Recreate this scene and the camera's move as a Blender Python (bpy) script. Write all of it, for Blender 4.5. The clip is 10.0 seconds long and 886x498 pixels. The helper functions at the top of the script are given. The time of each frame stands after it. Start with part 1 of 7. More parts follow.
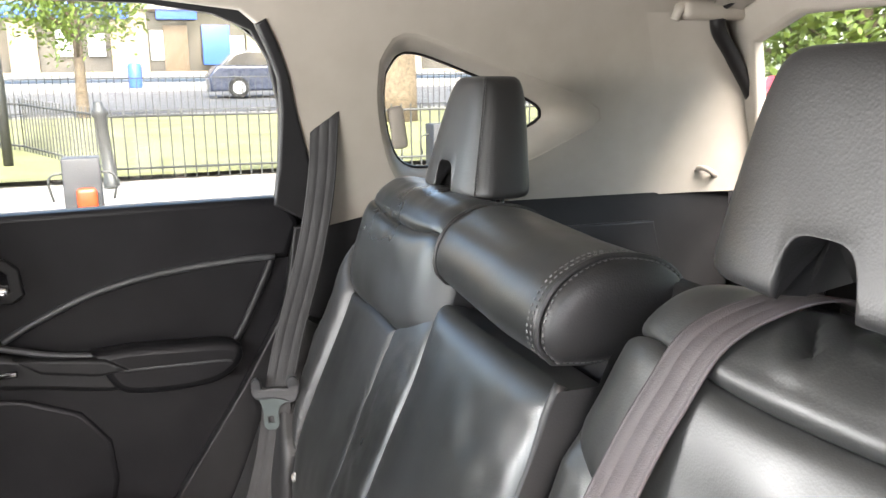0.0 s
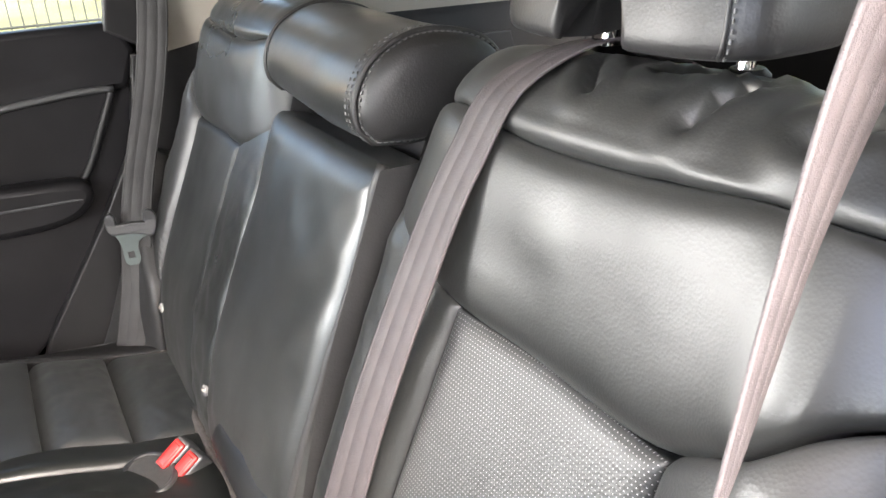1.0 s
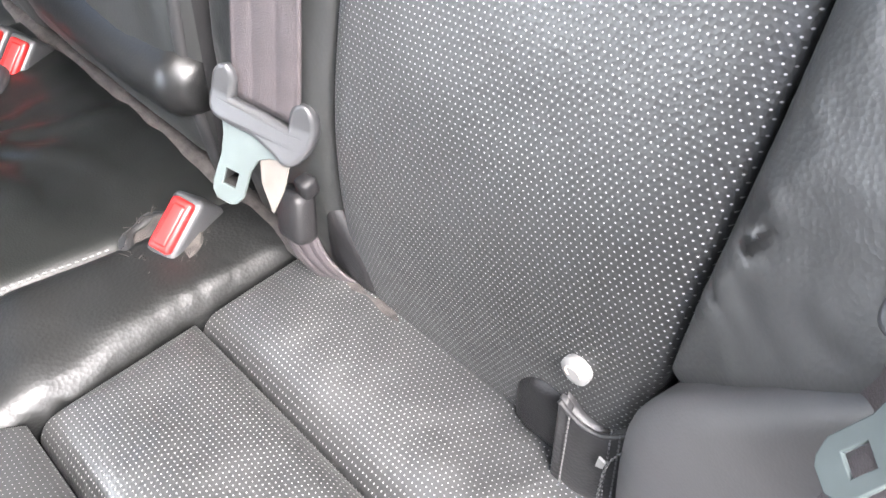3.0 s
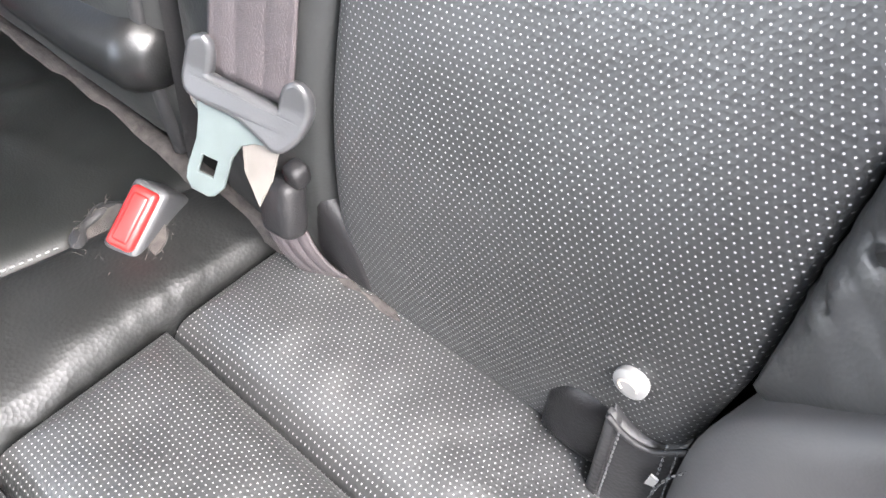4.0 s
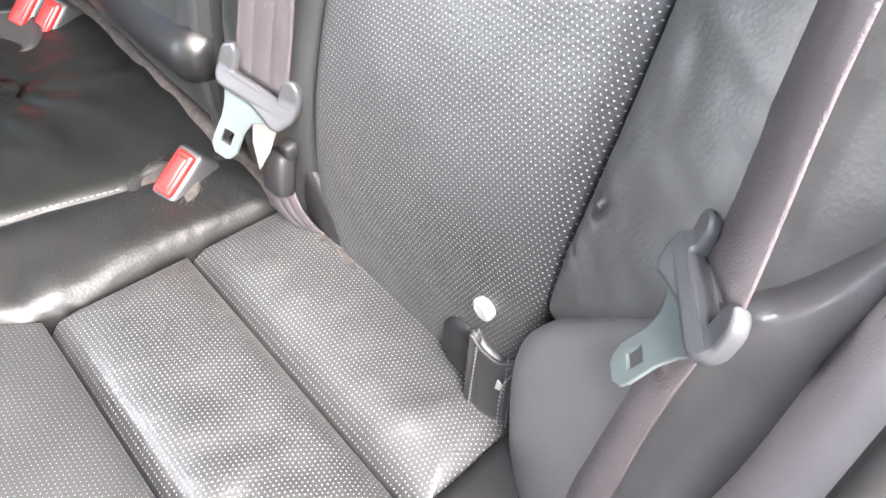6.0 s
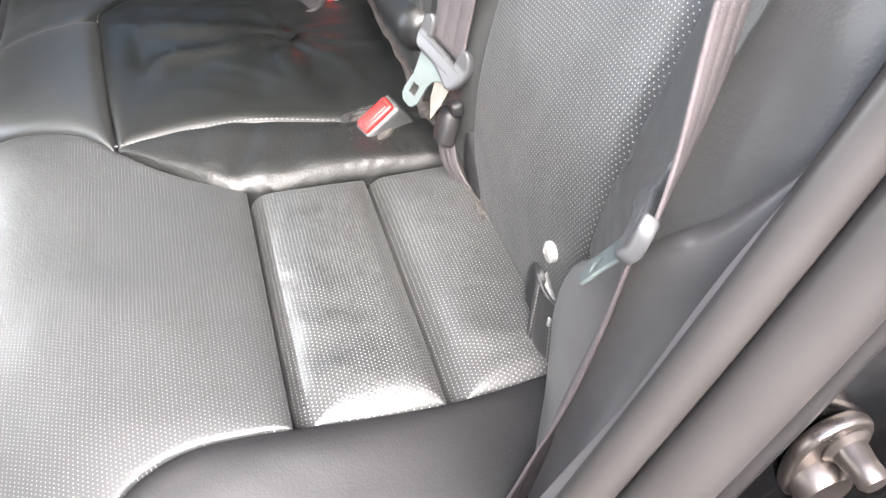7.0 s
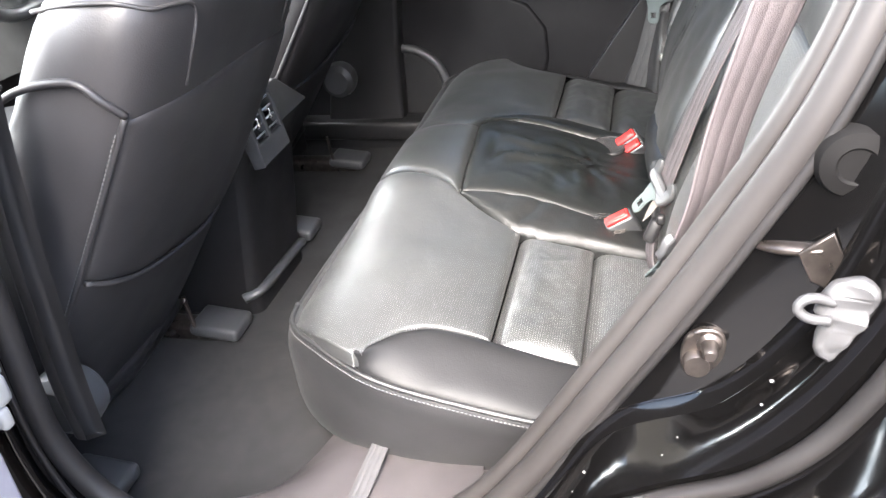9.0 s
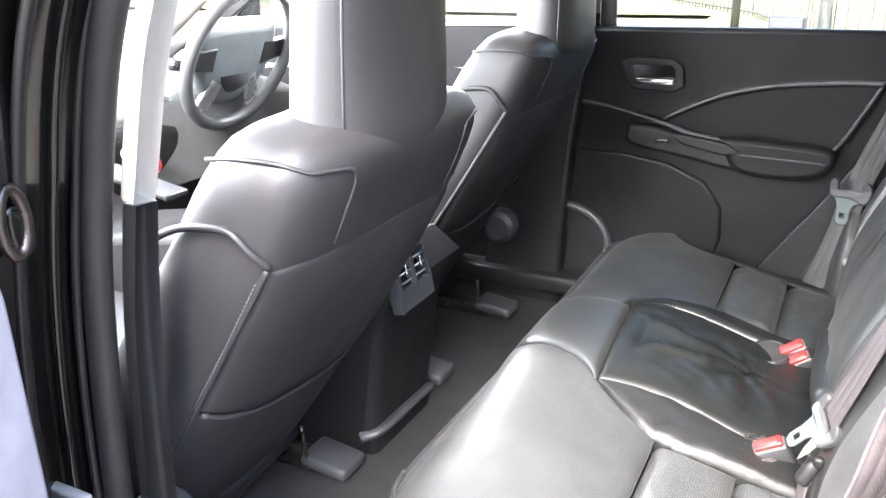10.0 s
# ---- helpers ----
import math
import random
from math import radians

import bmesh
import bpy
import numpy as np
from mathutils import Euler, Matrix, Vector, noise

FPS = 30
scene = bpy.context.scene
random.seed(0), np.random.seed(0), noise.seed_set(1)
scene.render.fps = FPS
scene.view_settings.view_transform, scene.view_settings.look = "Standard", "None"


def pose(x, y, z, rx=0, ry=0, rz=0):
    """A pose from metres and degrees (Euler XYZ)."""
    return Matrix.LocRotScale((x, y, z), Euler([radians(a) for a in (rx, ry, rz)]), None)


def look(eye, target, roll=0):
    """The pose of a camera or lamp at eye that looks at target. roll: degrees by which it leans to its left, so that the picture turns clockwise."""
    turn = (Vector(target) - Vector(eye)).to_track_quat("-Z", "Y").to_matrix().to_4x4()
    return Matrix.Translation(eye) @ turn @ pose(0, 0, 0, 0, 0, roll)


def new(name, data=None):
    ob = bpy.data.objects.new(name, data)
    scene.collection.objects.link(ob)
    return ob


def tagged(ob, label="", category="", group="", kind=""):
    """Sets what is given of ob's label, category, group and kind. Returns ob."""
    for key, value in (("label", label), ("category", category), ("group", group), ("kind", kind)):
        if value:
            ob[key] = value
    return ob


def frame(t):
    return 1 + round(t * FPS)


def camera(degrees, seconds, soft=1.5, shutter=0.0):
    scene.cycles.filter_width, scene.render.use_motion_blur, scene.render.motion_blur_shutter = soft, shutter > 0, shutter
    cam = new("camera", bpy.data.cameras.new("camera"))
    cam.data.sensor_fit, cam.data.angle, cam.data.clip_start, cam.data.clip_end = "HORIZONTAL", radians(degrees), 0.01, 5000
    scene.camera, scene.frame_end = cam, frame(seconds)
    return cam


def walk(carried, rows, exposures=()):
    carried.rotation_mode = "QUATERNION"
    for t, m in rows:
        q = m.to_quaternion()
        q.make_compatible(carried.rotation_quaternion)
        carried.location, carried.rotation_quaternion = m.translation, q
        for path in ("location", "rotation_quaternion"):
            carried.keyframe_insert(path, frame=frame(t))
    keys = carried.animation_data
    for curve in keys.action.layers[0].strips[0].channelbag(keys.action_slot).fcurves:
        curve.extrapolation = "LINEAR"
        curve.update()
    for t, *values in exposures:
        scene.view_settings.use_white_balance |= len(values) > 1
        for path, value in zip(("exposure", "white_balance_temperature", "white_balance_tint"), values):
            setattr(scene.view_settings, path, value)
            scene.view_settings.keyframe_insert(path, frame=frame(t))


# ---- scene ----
cam = camera(57.8, 10.0)
PATH = [
    (0, (0.7280, -0.2021, 1.4006), (-1.0936, 0.5065, 0.9766), -0.76),
    (0.5, (0.7700, -0.1547, 1.3816), (-0.9687, 0.6736, 0.8424), -1.78),
    (1, (0.7710, -0.1498, 1.3417), (-0.8473, 0.7234, 0.5552), -3.35),
    (1.5, (0.7670, -0.1456, 1.2908), (-0.7122, 0.7103, 0.2518), -5.87),
    (2, (0.7360, -0.1420, 1.2179), (-0.5602, 0.6676, -0.0723), -8.84),
    (2.5, (0.6590, -0.1465, 1.1538), (-0.4528, 0.6151, -0.3240), -10.69),
    (2.7, (0.6300, -0.1399, 1.1279), (-0.4518, 0.5747, -0.3949), -12.70),
    (4, (0.5300, -0.1430, 1.0848), (-0.3280, 0.6234, -0.5512), -8.68),
    (4.5, (0.5120, -0.1424, 1.0588), (-0.3077, 0.6488, -0.5850), -6.92),
    (5, (0.5080, -0.1455, 1.0648), (-0.3260, 0.6459, -0.5717), -6.52),
    (5.5, (0.5750, -0.1587, 1.1185), (-0.3278, 0.6099, -0.4922), -7.00),
    (6, (0.6770, -0.1649, 1.1704), (-0.3416, 0.5337, -0.4026), -7.94),
    (6.2, (0.7320, -0.1687, 1.1633), (-0.3897, 0.4115, -0.3876), -11.35),
    (7.3, (0.8700, -0.1276, 1.2032), (-0.5868, -0.0596, -0.1654), -9.82),
    (7.5, (0.9020, -0.1389, 1.2140), (-0.5783, -0.2064, -0.1292), -9.95),
    (8, (1.0620, -0.0892, 1.2301), (-0.4724, -0.4032, -0.0137), -9.98),
    (8.5, (1.2260, -0.0490, 1.2630), (-0.3840, -0.4689, 0.1532), -8.89),
    (9, (1.2750, -0.0339, 1.3044), (-0.4016, -0.5150, 0.3258), -6.57),
    (9.5, (1.2730, -0.0492, 1.3180), (-0.4484, -0.6546, 0.4993), -3.56),
    (10, (1.2000, -0.0340, 1.3514), (-0.4710, -0.8936, 0.6667), -1.07),
]
EXPOSURES = [(0, 3.72, 6900, 13), (1, 3.92, 7000, 13), (1.5, 3.98, 6900, 13), (2, 4.05, 6550, 13), (4.5, 3.82, 6300, 12), (5, 3.80, 6300, 12), (6, 4.18, 6450, 13), (7.5, 3.92, 6550, 11), (8.5, 4.02, 6650, 11), (9, 4.08, 6600, 11), (10, 4.42, 6450, 12)]
walk(cam, [(t, look(eye, target, roll)) for t, eye, target, roll in PATH], EXPOSURES)

# ---- world, sun, exposure ----
world = bpy.data.worlds.new("world")
scene.world = world
world.use_nodes = True
wn = world.node_tree
sky = wn.nodes.new("ShaderNodeTexSky")
sky.sky_type, sky.sun_disc = "NISHITA", False
SUN_UP, SUN_TURN = radians(46), radians(91)
sky.sun_elevation, sky.sun_rotation = SUN_UP, SUN_TURN
sky.air_density, sky.dust_density = 1.0, 3.0
wn.links.new(sky.outputs[0], wn.nodes["Background"].inputs[0])
wn.nodes["Background"].inputs[1].default_value = 0.15
sun = new("sun", bpy.data.lights.new("sun", "SUN"))
sun.data.energy, sun.data.angle, sun.data.color = 2.5, radians(46), (1.0, 0.98, 0.96)
way_to_sun = Vector((math.sin(SUN_TURN) * math.cos(SUN_UP), math.cos(SUN_TURN) * math.cos(SUN_UP), math.sin(SUN_UP)))
sun.matrix_world = way_to_sun.to_track_quat("Z", "Y").to_matrix().to_4x4()


# the sky's light through the windscreen and the front side window
def sky_lamp(name, eye, target, w, h, watts):
    ob = new(name, bpy.data.lights.new(name, "AREA"))
    ob.data.shape, ob.data.size, ob.data.size_y, ob.data.energy = "RECTANGLE", w, h, watts
    ob.data.color = (0.95, 0.98, 1.0)
    ob.matrix_world = look(eye, target)
    return ob


sky_lamp("windscreen_light", (0, -1.80, 1.46), (0, 0.1, 1.0), 1.25, 0.6, 3.0)
sky_lamp("side_window_light", (0.80, -1.25, 1.36), (-0.3, 0.0, 0.9), 0.8, 0.28, 5)
sky_lamp("far_window_light", (-0.725, -1.20, 1.33), (0.3, -0.3, 1.15), 0.95, 0.29, 7)


# ---- materials ----
def material(name, colour, rough=0.5, metal=0.0, vary=0.15, scale=20.0, bump=0.0, bump_scale=200.0, coat=0.0, spec=0.5, grain="noise", wear=0.0, fold=0.14):
    m = bpy.data.materials.new(name)
    m.use_nodes = True
    t = m.node_tree
    b = t.nodes["Principled BSDF"]
    b.inputs["Roughness"].default_value, b.inputs["Metallic"].default_value = rough, metal
    b.inputs["Coat Weight"].default_value = coat
    b.inputs["Coat Roughness"].default_value = 0.08
    b.inputs["Specular IOR Level"].default_value = spec
    co = t.nodes.new("ShaderNodeTexCoord")
    big = t.nodes.new("ShaderNodeTexNoise")
    big.inputs["Scale"].default_value, big.inputs["Detail"].default_value = scale, 5
    t.links.new(co.outputs["Object"], big.inputs["Vector"])
    ramp = t.nodes.new("ShaderNodeMapRange")
    ramp.inputs[1].default_value, ramp.inputs[2].default_value = 0.3, 0.7
    ramp.inputs[3].default_value, ramp.inputs[4].default_value = 1 - vary, 1 + vary
    t.links.new(big.outputs[0], ramp.inputs[0])
    mul = t.nodes.new("ShaderNodeVectorMath")
    mul.operation = "SCALE"
    mul.inputs[0].default_value = colour
    t.links.new(ramp.outputs[0], mul.inputs["Scale"])
    t.links.new(mul.outputs[0], b.inputs["Base Color"])
    r2 = t.nodes.new("ShaderNodeMapRange")
    r2.inputs[1].default_value, r2.inputs[2].default_value = 0.3, 0.7
    r2.inputs[3].default_value, r2.inputs[4].default_value = max(rough - 0.12 * (1 + wear), 0.03), min(rough + 0.10 * (1 + wear), 1)
    n2 = t.nodes.new("ShaderNodeTexNoise")
    n2.inputs["Scale"].default_value, n2.inputs["Detail"].default_value = scale * 0.45, 6
    t.links.new(co.outputs["Object"], n2.inputs["Vector"])
    t.links.new(n2.outputs[0], r2.inputs[0])
    t.links.new(r2.outputs[0], b.inputs["Roughness"])
    if bump:
        if grain == "leather":
            f = t.nodes.new("ShaderNodeTexVoronoi")
            f.feature = "F1"
            f.inputs["Scale"].default_value = bump_scale
        else:
            f = t.nodes.new("ShaderNodeTexNoise")
            f.inputs["Scale"].default_value, f.inputs["Detail"].default_value = bump_scale, 3
        t.links.new(co.outputs["Object"], f.inputs["Vector"])
        bp = t.nodes.new("ShaderNodeBump")
        bp.inputs["Strength"].default_value, bp.inputs["Distance"].default_value = bump, 0.0006 if grain == "leather" else 0.0012
        t.links.new(f.outputs[0], bp.inputs["Height"])
        if grain == "leather":
            w = t.nodes.new("ShaderNodeTexNoise")
            w.inputs["Scale"].default_value, w.inputs["Detail"].default_value = 14, 2
            w.inputs["Distortion"].default_value = 0.8
            t.links.new(co.outputs["Object"], w.inputs["Vector"])
            bp2 = t.nodes.new("ShaderNodeBump")
            bp2.inputs["Strength"].default_value, bp2.inputs["Distance"].default_value = fold, 0.008
            t.links.new(w.outputs[0], bp2.inputs["Height"])
            # fine creases, sharp in their valleys
            c1 = t.nodes.new("ShaderNodeTexNoise")
            c1.inputs["Scale"].default_value, c1.inputs["Detail"].default_value, c1.inputs["Distortion"].default_value = 48, 4, 1.2
            t.links.new(co.outputs["Object"], c1.inputs["Vector"])
            c2 = t.nodes.new("ShaderNodeMapRange")
            c2.inputs[1].default_value, c2.inputs[2].default_value, c2.inputs[3].default_value, c2.inputs[4].default_value = 0.0, 1.0, -1.0, 1.0
            t.links.new(c1.outputs[0], c2.inputs[0])
            c3 = t.nodes.new("ShaderNodeMath")
            c3.operation = "ABSOLUTE"
            t.links.new(c2.outputs[0], c3.inputs[0])
            bp3 = t.nodes.new("ShaderNodeBump")
            bp3.inputs["Strength"].default_value, bp3.inputs["Distance"].default_value = fold * 0.8, 0.006
            t.links.new(c3.outputs[0], bp3.inputs["Height"])
            t.links.new(bp2.outputs[0], bp3.inputs["Normal"])
            t.links.new(bp3.outputs[0], bp.inputs["Normal"])
        t.links.new(bp.outputs[0], b.inputs["Normal"])
    return m


def perforate(m, pitch=0.0031, size=0.118):
    """Rows of small punched holes, laid in metres by the mesh's uv."""
    t = m.node_tree
    b = t.nodes["Principled BSDF"]
    uv = t.nodes.new("ShaderNodeUVMap")
    sep = t.nodes.new("ShaderNodeSeparateXYZ")
    t.links.new(uv.outputs[0], sep.inputs[0])

    def calc(op, a, c=None):
        n = t.nodes.new("ShaderNodeMath")
        n.operation = op
        for i, v in enumerate((a, c)):
            if v is None:
                continue
            if isinstance(v, (int, float)):
                n.inputs[i].default_value = v
            else:
                t.links.new(v, n.inputs[i])
        return n.outputs[0]
    v = calc("DIVIDE", sep.outputs[1], pitch * 0.9)
    row = calc("FLOOR", v)
    u = calc("ADD", calc("DIVIDE", sep.outputs[0], pitch), calc("MULTIPLY", calc("MODULO", row, 2.0), 0.5))
    du = calc("SUBTRACT", calc("FRACT", u), 0.5)
    dv = calc("SUBTRACT", calc("FRACT", v), 0.5)
    d = calc("SQRT", calc("ADD", calc("MULTIPLY", du, du), calc("MULTIPLY", dv, dv)))
    dot = t.nodes.new("ShaderNodeMapRange")
    dot.inputs[1].default_value, dot.inputs[2].default_value = size + 0.05, size - 0.03
    t.links.new(d, dot.inputs[0])
    old = b.inputs["Base Color"].links[0].from_socket
    mix = t.nodes.new("ShaderNodeMix")
    mix.data_type = "RGBA"
    t.links.new(dot.outputs[0], mix.inputs["Factor"])
    t.links.new(old, mix.inputs[6])
    mix.inputs[7].default_value = (0.27, 0.27, 0.265, 1)
    t.links.new(mix.outputs[2], b.inputs["Base Color"])
    return m


LEATHER = material("black_leather", (0.0105, 0.0115, 0.0112), 0.44, spec=0.75, bump=0.15, bump_scale=520, grain="leather", scale=9, wear=0.5, fold=0.025)
LEATHER_SMOOTH = material("smooth_black_leather", (0.0105, 0.0105, 0.011), 0.52, spec=0.55, bump=0.22, bump_scale=520, grain="leather", scale=7, wear=0.6, fold=0.04)
LEATHER_PERF_FINE = perforate(material("finely_perforated_black_leather", (0.0105, 0.0112, 0.0112), 0.58, spec=0.84, bump=0.26, bump_scale=430, grain="leather", scale=9, wear=0.4, fold=0.06), size=0.085)
LEATHER_PERF = perforate(material("perforated_black_leather", (0.0105, 0.0112, 0.0112), 0.58, spec=0.84, bump=0.46, bump_scale=400, grain="leather", scale=9, wear=0.4, fold=0.05))
LOOSE = material("slack_shiny_leather", (0.0065, 0.0072, 0.0068), 0.40, spec=0.36, bump=0.10, bump_scale=640, grain="leather", scale=9, wear=0.4, fold=0.02)
# leather copy with a raised base colour, making up for weak light on the wings
LEATHER_WING = material("lightened_black_leather", (0.0225, 0.0230, 0.0230), 0.53, spec=0.75, bump=0.22, bump_scale=480, grain="leather", scale=9, wear=0.5, fold=0.02)
FRONT_LEATHER = material("matt_black_leather", (0.0150, 0.0142, 0.0155), 0.58, spec=0.52, bump=0.16, bump_scale=520, grain="leather", scale=8, wear=0.5, fold=0.03)
BAND_LEATHER = material("puckered_black_leather", (0.0070, 0.0074, 0.0072), 0.48, spec=0.40, bump=0.30, bump_scale=420, grain="leather", scale=9, wear=0.5, fold=0.03)
ROLL = material("polished_black_leather", (0.0075, 0.0078, 0.0078), 0.45, spec=0.50, bump=0.10, bump_scale=600, grain="leather", scale=9, wear=0.5, fold=0.03)
DEAD_RUBBER = material("dull_black_rubber", (0.0028, 0.0026, 0.0026), 0.75, spec=0.10, vary=0.2, scale=40)
VINYL = material("smooth_black_vinyl", (0.008, 0.008, 0.0084), 0.62, spec=0.20, bump=0.15, bump_scale=600, grain="leather", scale=8, wear=0.9, fold=0.03)
# lighter leather copy: highlights of rolled edges put into the base colour
EDGE_LIT = material("edge_lit_grey_leather", (0.020, 0.0195, 0.0200), 0.62, spec=0.5, bump=0.35, bump_scale=420, grain="leather", scale=30, wear=0.8, vary=0.35, fold=0.12)
for _m in (LEATHER, LEATHER_SMOOTH, LEATHER_PERF, LEATHER_PERF_FINE):
    _b = _m.node_tree.nodes["Principled BSDF"]
    _b.inputs["Sheen Weight"].default_value, _b.inputs["Sheen Roughness"].default_value = 0.02, 0.45
    _b.inputs["Coat Weight"].default_value, _b.inputs["Coat Roughness"].default_value = 0.15, 0.5
STITCH = material("grey_thread", (0.12, 0.12, 0.12), 0.8)
WEB = material("seat_belt_webbing", (0.050, 0.0425, 0.0445), 0.6, bump=0.5, bump_scale=900, vary=0.1, scale=60)
# darker copy of the webbing: the far belt's shade as base colour
WEB_SHADED = material("shaded_seat_belt_webbing", (0.0095, 0.0088, 0.0092), 0.6, bump=0.5, bump_scale=900, vary=0.1, scale=60)
PLASTIC = material("black_plastic", (0.010, 0.0098, 0.0104), 0.48, spec=0.3, bump=0.25, bump_scale=900)
PLASTIC_GREY = material("grey_plastic", (0.040, 0.041, 0.043), 0.42, bump=0.1, bump_scale=800)
SILL_TRIM = material("warm_grey_plastic", (0.050, 0.0445, 0.0455), 0.5, bump=0.2, bump_scale=800)
SIDE_TRIM = material("pale_warm_grey_plastic", (0.125, 0.112, 0.114), 0.5, bump=0.2, bump_scale=800)
PILLAR = material("pale_grey_trim", (0.30, 0.270, 0.232), 0.75, bump=0.2, bump_scale=700, vary=0.04)
HEADLINER = material("headliner_fabric", (0.30, 0.270, 0.232), 0.95, bump=0.5, bump_scale=900, vary=0.04)
DOORCLOTH = material("black_door_vinyl", (0.0075, 0.0073, 0.0082), 0.45, spec=0.2, fold=0.03, bump=0.2, bump_scale=700, grain="leather")
CARPET = material("black_carpet", (0.0125, 0.0121, 0.0126), 0.97, bump=1.0, bump_scale=1200, vary=0.28, scale=34)
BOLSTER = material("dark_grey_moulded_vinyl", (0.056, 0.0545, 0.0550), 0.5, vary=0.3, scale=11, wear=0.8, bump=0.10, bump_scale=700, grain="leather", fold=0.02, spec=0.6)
SEAL = material("grey_door_seal", (0.0165, 0.0148, 0.0143), 0.55, spec=0.35, vary=0.15, scale=14)
RUBBER = material("rubber_seal", (0.009, 0.0083, 0.0083), 0.42, spec=0.3, vary=0.2, scale=12)
PAINT = material("black_car_paint", (0.0016, 0.0015, 0.0015), 0.08, coat=0.08, spec=0.42, vary=0.1)
CHROME = material("chrome", (0.75, 0.75, 0.76), 0.12, 1.0, vary=0.05)
TONGUE = material("pale_steel_tongue", (0.060, 0.074, 0.073), 0.6, 0.0, spec=0.35, vary=0.1, scale=60)
DULL_METAL = material("oily_steel", (0.075, 0.064, 0.058), 0.35, 0.9, vary=0.3, scale=80)
RED = material("red_button", (0.30, 0.011, 0.010), 0.38, vary=0.05)
WHITE = material("white_plastic", (0.19, 0.188, 0.183), 0.5, vary=0.06)
PAPER = material("old_paper_label", (0.105, 0.096, 0.086), 0.8, vary=0.15, scale=70)
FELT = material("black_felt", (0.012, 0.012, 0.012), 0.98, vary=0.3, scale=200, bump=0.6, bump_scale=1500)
DUST = material("dusty_gap_felt", (0.040, 0.035, 0.032), 0.98, vary=0.5, scale=150, bump=0.8, bump_scale=1500)
SILVER = material("silver_trim", (0.42, 0.42, 0.43), 0.3, 0.8, vary=0.05)
GLOSS = material("gloss_black", (0.008, 0.008, 0.009), 0.1, coat=0.6)
DASH_GREY = material("grey_dash_vinyl", (0.06, 0.062, 0.062), 0.5, bump=0.2, bump_scale=700)
DOOR_INNER = material("lilac_lit_door_edge", (0.30, 0.28, 0.305), 0.6, bump=0.15, bump_scale=700)
DIAL = material("dial_face", (0.35, 0.38, 0.36), 0.4)
GLASS = bpy.data.materials.new("clear_glass")
GLASS.use_nodes = True
_t = GLASS.node_tree
_t.nodes.clear()
_o, _g, _s, _x, _w, _p, _f = [_t.nodes.new("ShaderNode" + k) for k in ("OutputMaterial", "BsdfTransparent", "BsdfGlossy", "MixShader", "LayerWeight", "Math", "Math")]
_w.inputs[0].default_value = 0.5
_p.operation, _p.inputs[1].default_value = "POWER", 4.0
_f.operation, _f.inputs[1].default_value, _f.inputs[2].default_value = "MULTIPLY_ADD", 0.8, 0.035
_t.links.new(_w.outputs["Facing"], _p.inputs[0]), _t.links.new(_p.outputs[0], _f.inputs[0])
_g.inputs[0].default_value = (0.80, 0.83, 0.82, 1)
_s.inputs["Roughness"].default_value = 0.02
_t.links.new(_f.outputs[0], _x.inputs[0]), _t.links.new(_g.outputs[0], _x.inputs[1]), _t.links.new(_s.outputs[0], _x.inputs[2]), _t.links.new(_x.outputs[0], _o.inputs[0])


# ---- mesh helpers ----
def V(*a):
    return Vector(a)


def spline(pts, n):
    """n points along a smooth curve through pts."""
    p = [Vector(q) for q in pts]
    if len(p) == 2:
        return [p[0].lerp(p[1], i / (n - 1)) for i in range(n)]
    ext = [p[0] * 2 - p[1]] + p + [p[-1] * 2 - p[-2]]
    out = []
    for i in range(n):
        f = i / (n - 1) * (len(p) - 1)
        k = min(int(f), len(p) - 2)
        t = f - k
        a, b, c, d = ext[k:k + 4]
        out.append(0.5 * ((2 * b) + (c - a) * t + (2 * a - 5 * b + 4 * c - d) * t * t + (3 * b - a - 3 * c + d) * t ** 3))
    return out


def even(pts, n):
    """n evenly spaced points along a smooth curve through pts."""
    fine = spline(pts, max(120, 12 * len(pts)))
    run = [0.0]
    for a, b in zip(fine, fine[1:]):
        run.append(run[-1] + (b - a).length)
    out, k = [], 0
    for i in range(n):
        want = run[-1] * i / (n - 1)
        while k < len(run) - 2 and run[k + 1] < want:
            k += 1
        f = (want - run[k]) / max(run[k + 1] - run[k], 1e-9)
        out.append(fine[k].lerp(fine[k + 1], min(max(f, 0), 1)))
    return out


def mesh_from(verts, faces, uvs=None, smooth=True, name="mesh"):
    me = bpy.data.meshes.new(name)
    me.from_pydata([tuple(v) for v in verts], [], faces)
    if uvs:
        layer = me.uv_layers.new(name="UVMap")
        for loop in me.loops:
            layer.data[loop.index].uv = uvs[loop.vertex_index]
    me.polygons.foreach_set("use_smooth", [smooth] * len(me.polygons))
    me.update()
    return me


def fix_normals(me):
    bm = bmesh.new()
    bm.from_mesh(me)
    bmesh.ops.recalc_face_normals(bm, faces=bm.faces)
    bm.to_mesh(me)
    bm.free()
    return me


def grid(fn, nu, nv, uvfn=None):
    verts, uvs, faces = [], [], []
    for j in range(nv):
        for i in range(nu):
            u, v = i / (nu - 1), j / (nv - 1)
            verts.append(fn(u, v))
            uvs.append(uvfn(u, v) if uvfn else (u, v))
    for j in range(nv - 1):
        for i in range(nu - 1):
            k = j * nu + i
            faces.append((k, k + 1, k + nu + 1, k + nu))
    return verts, faces, uvs


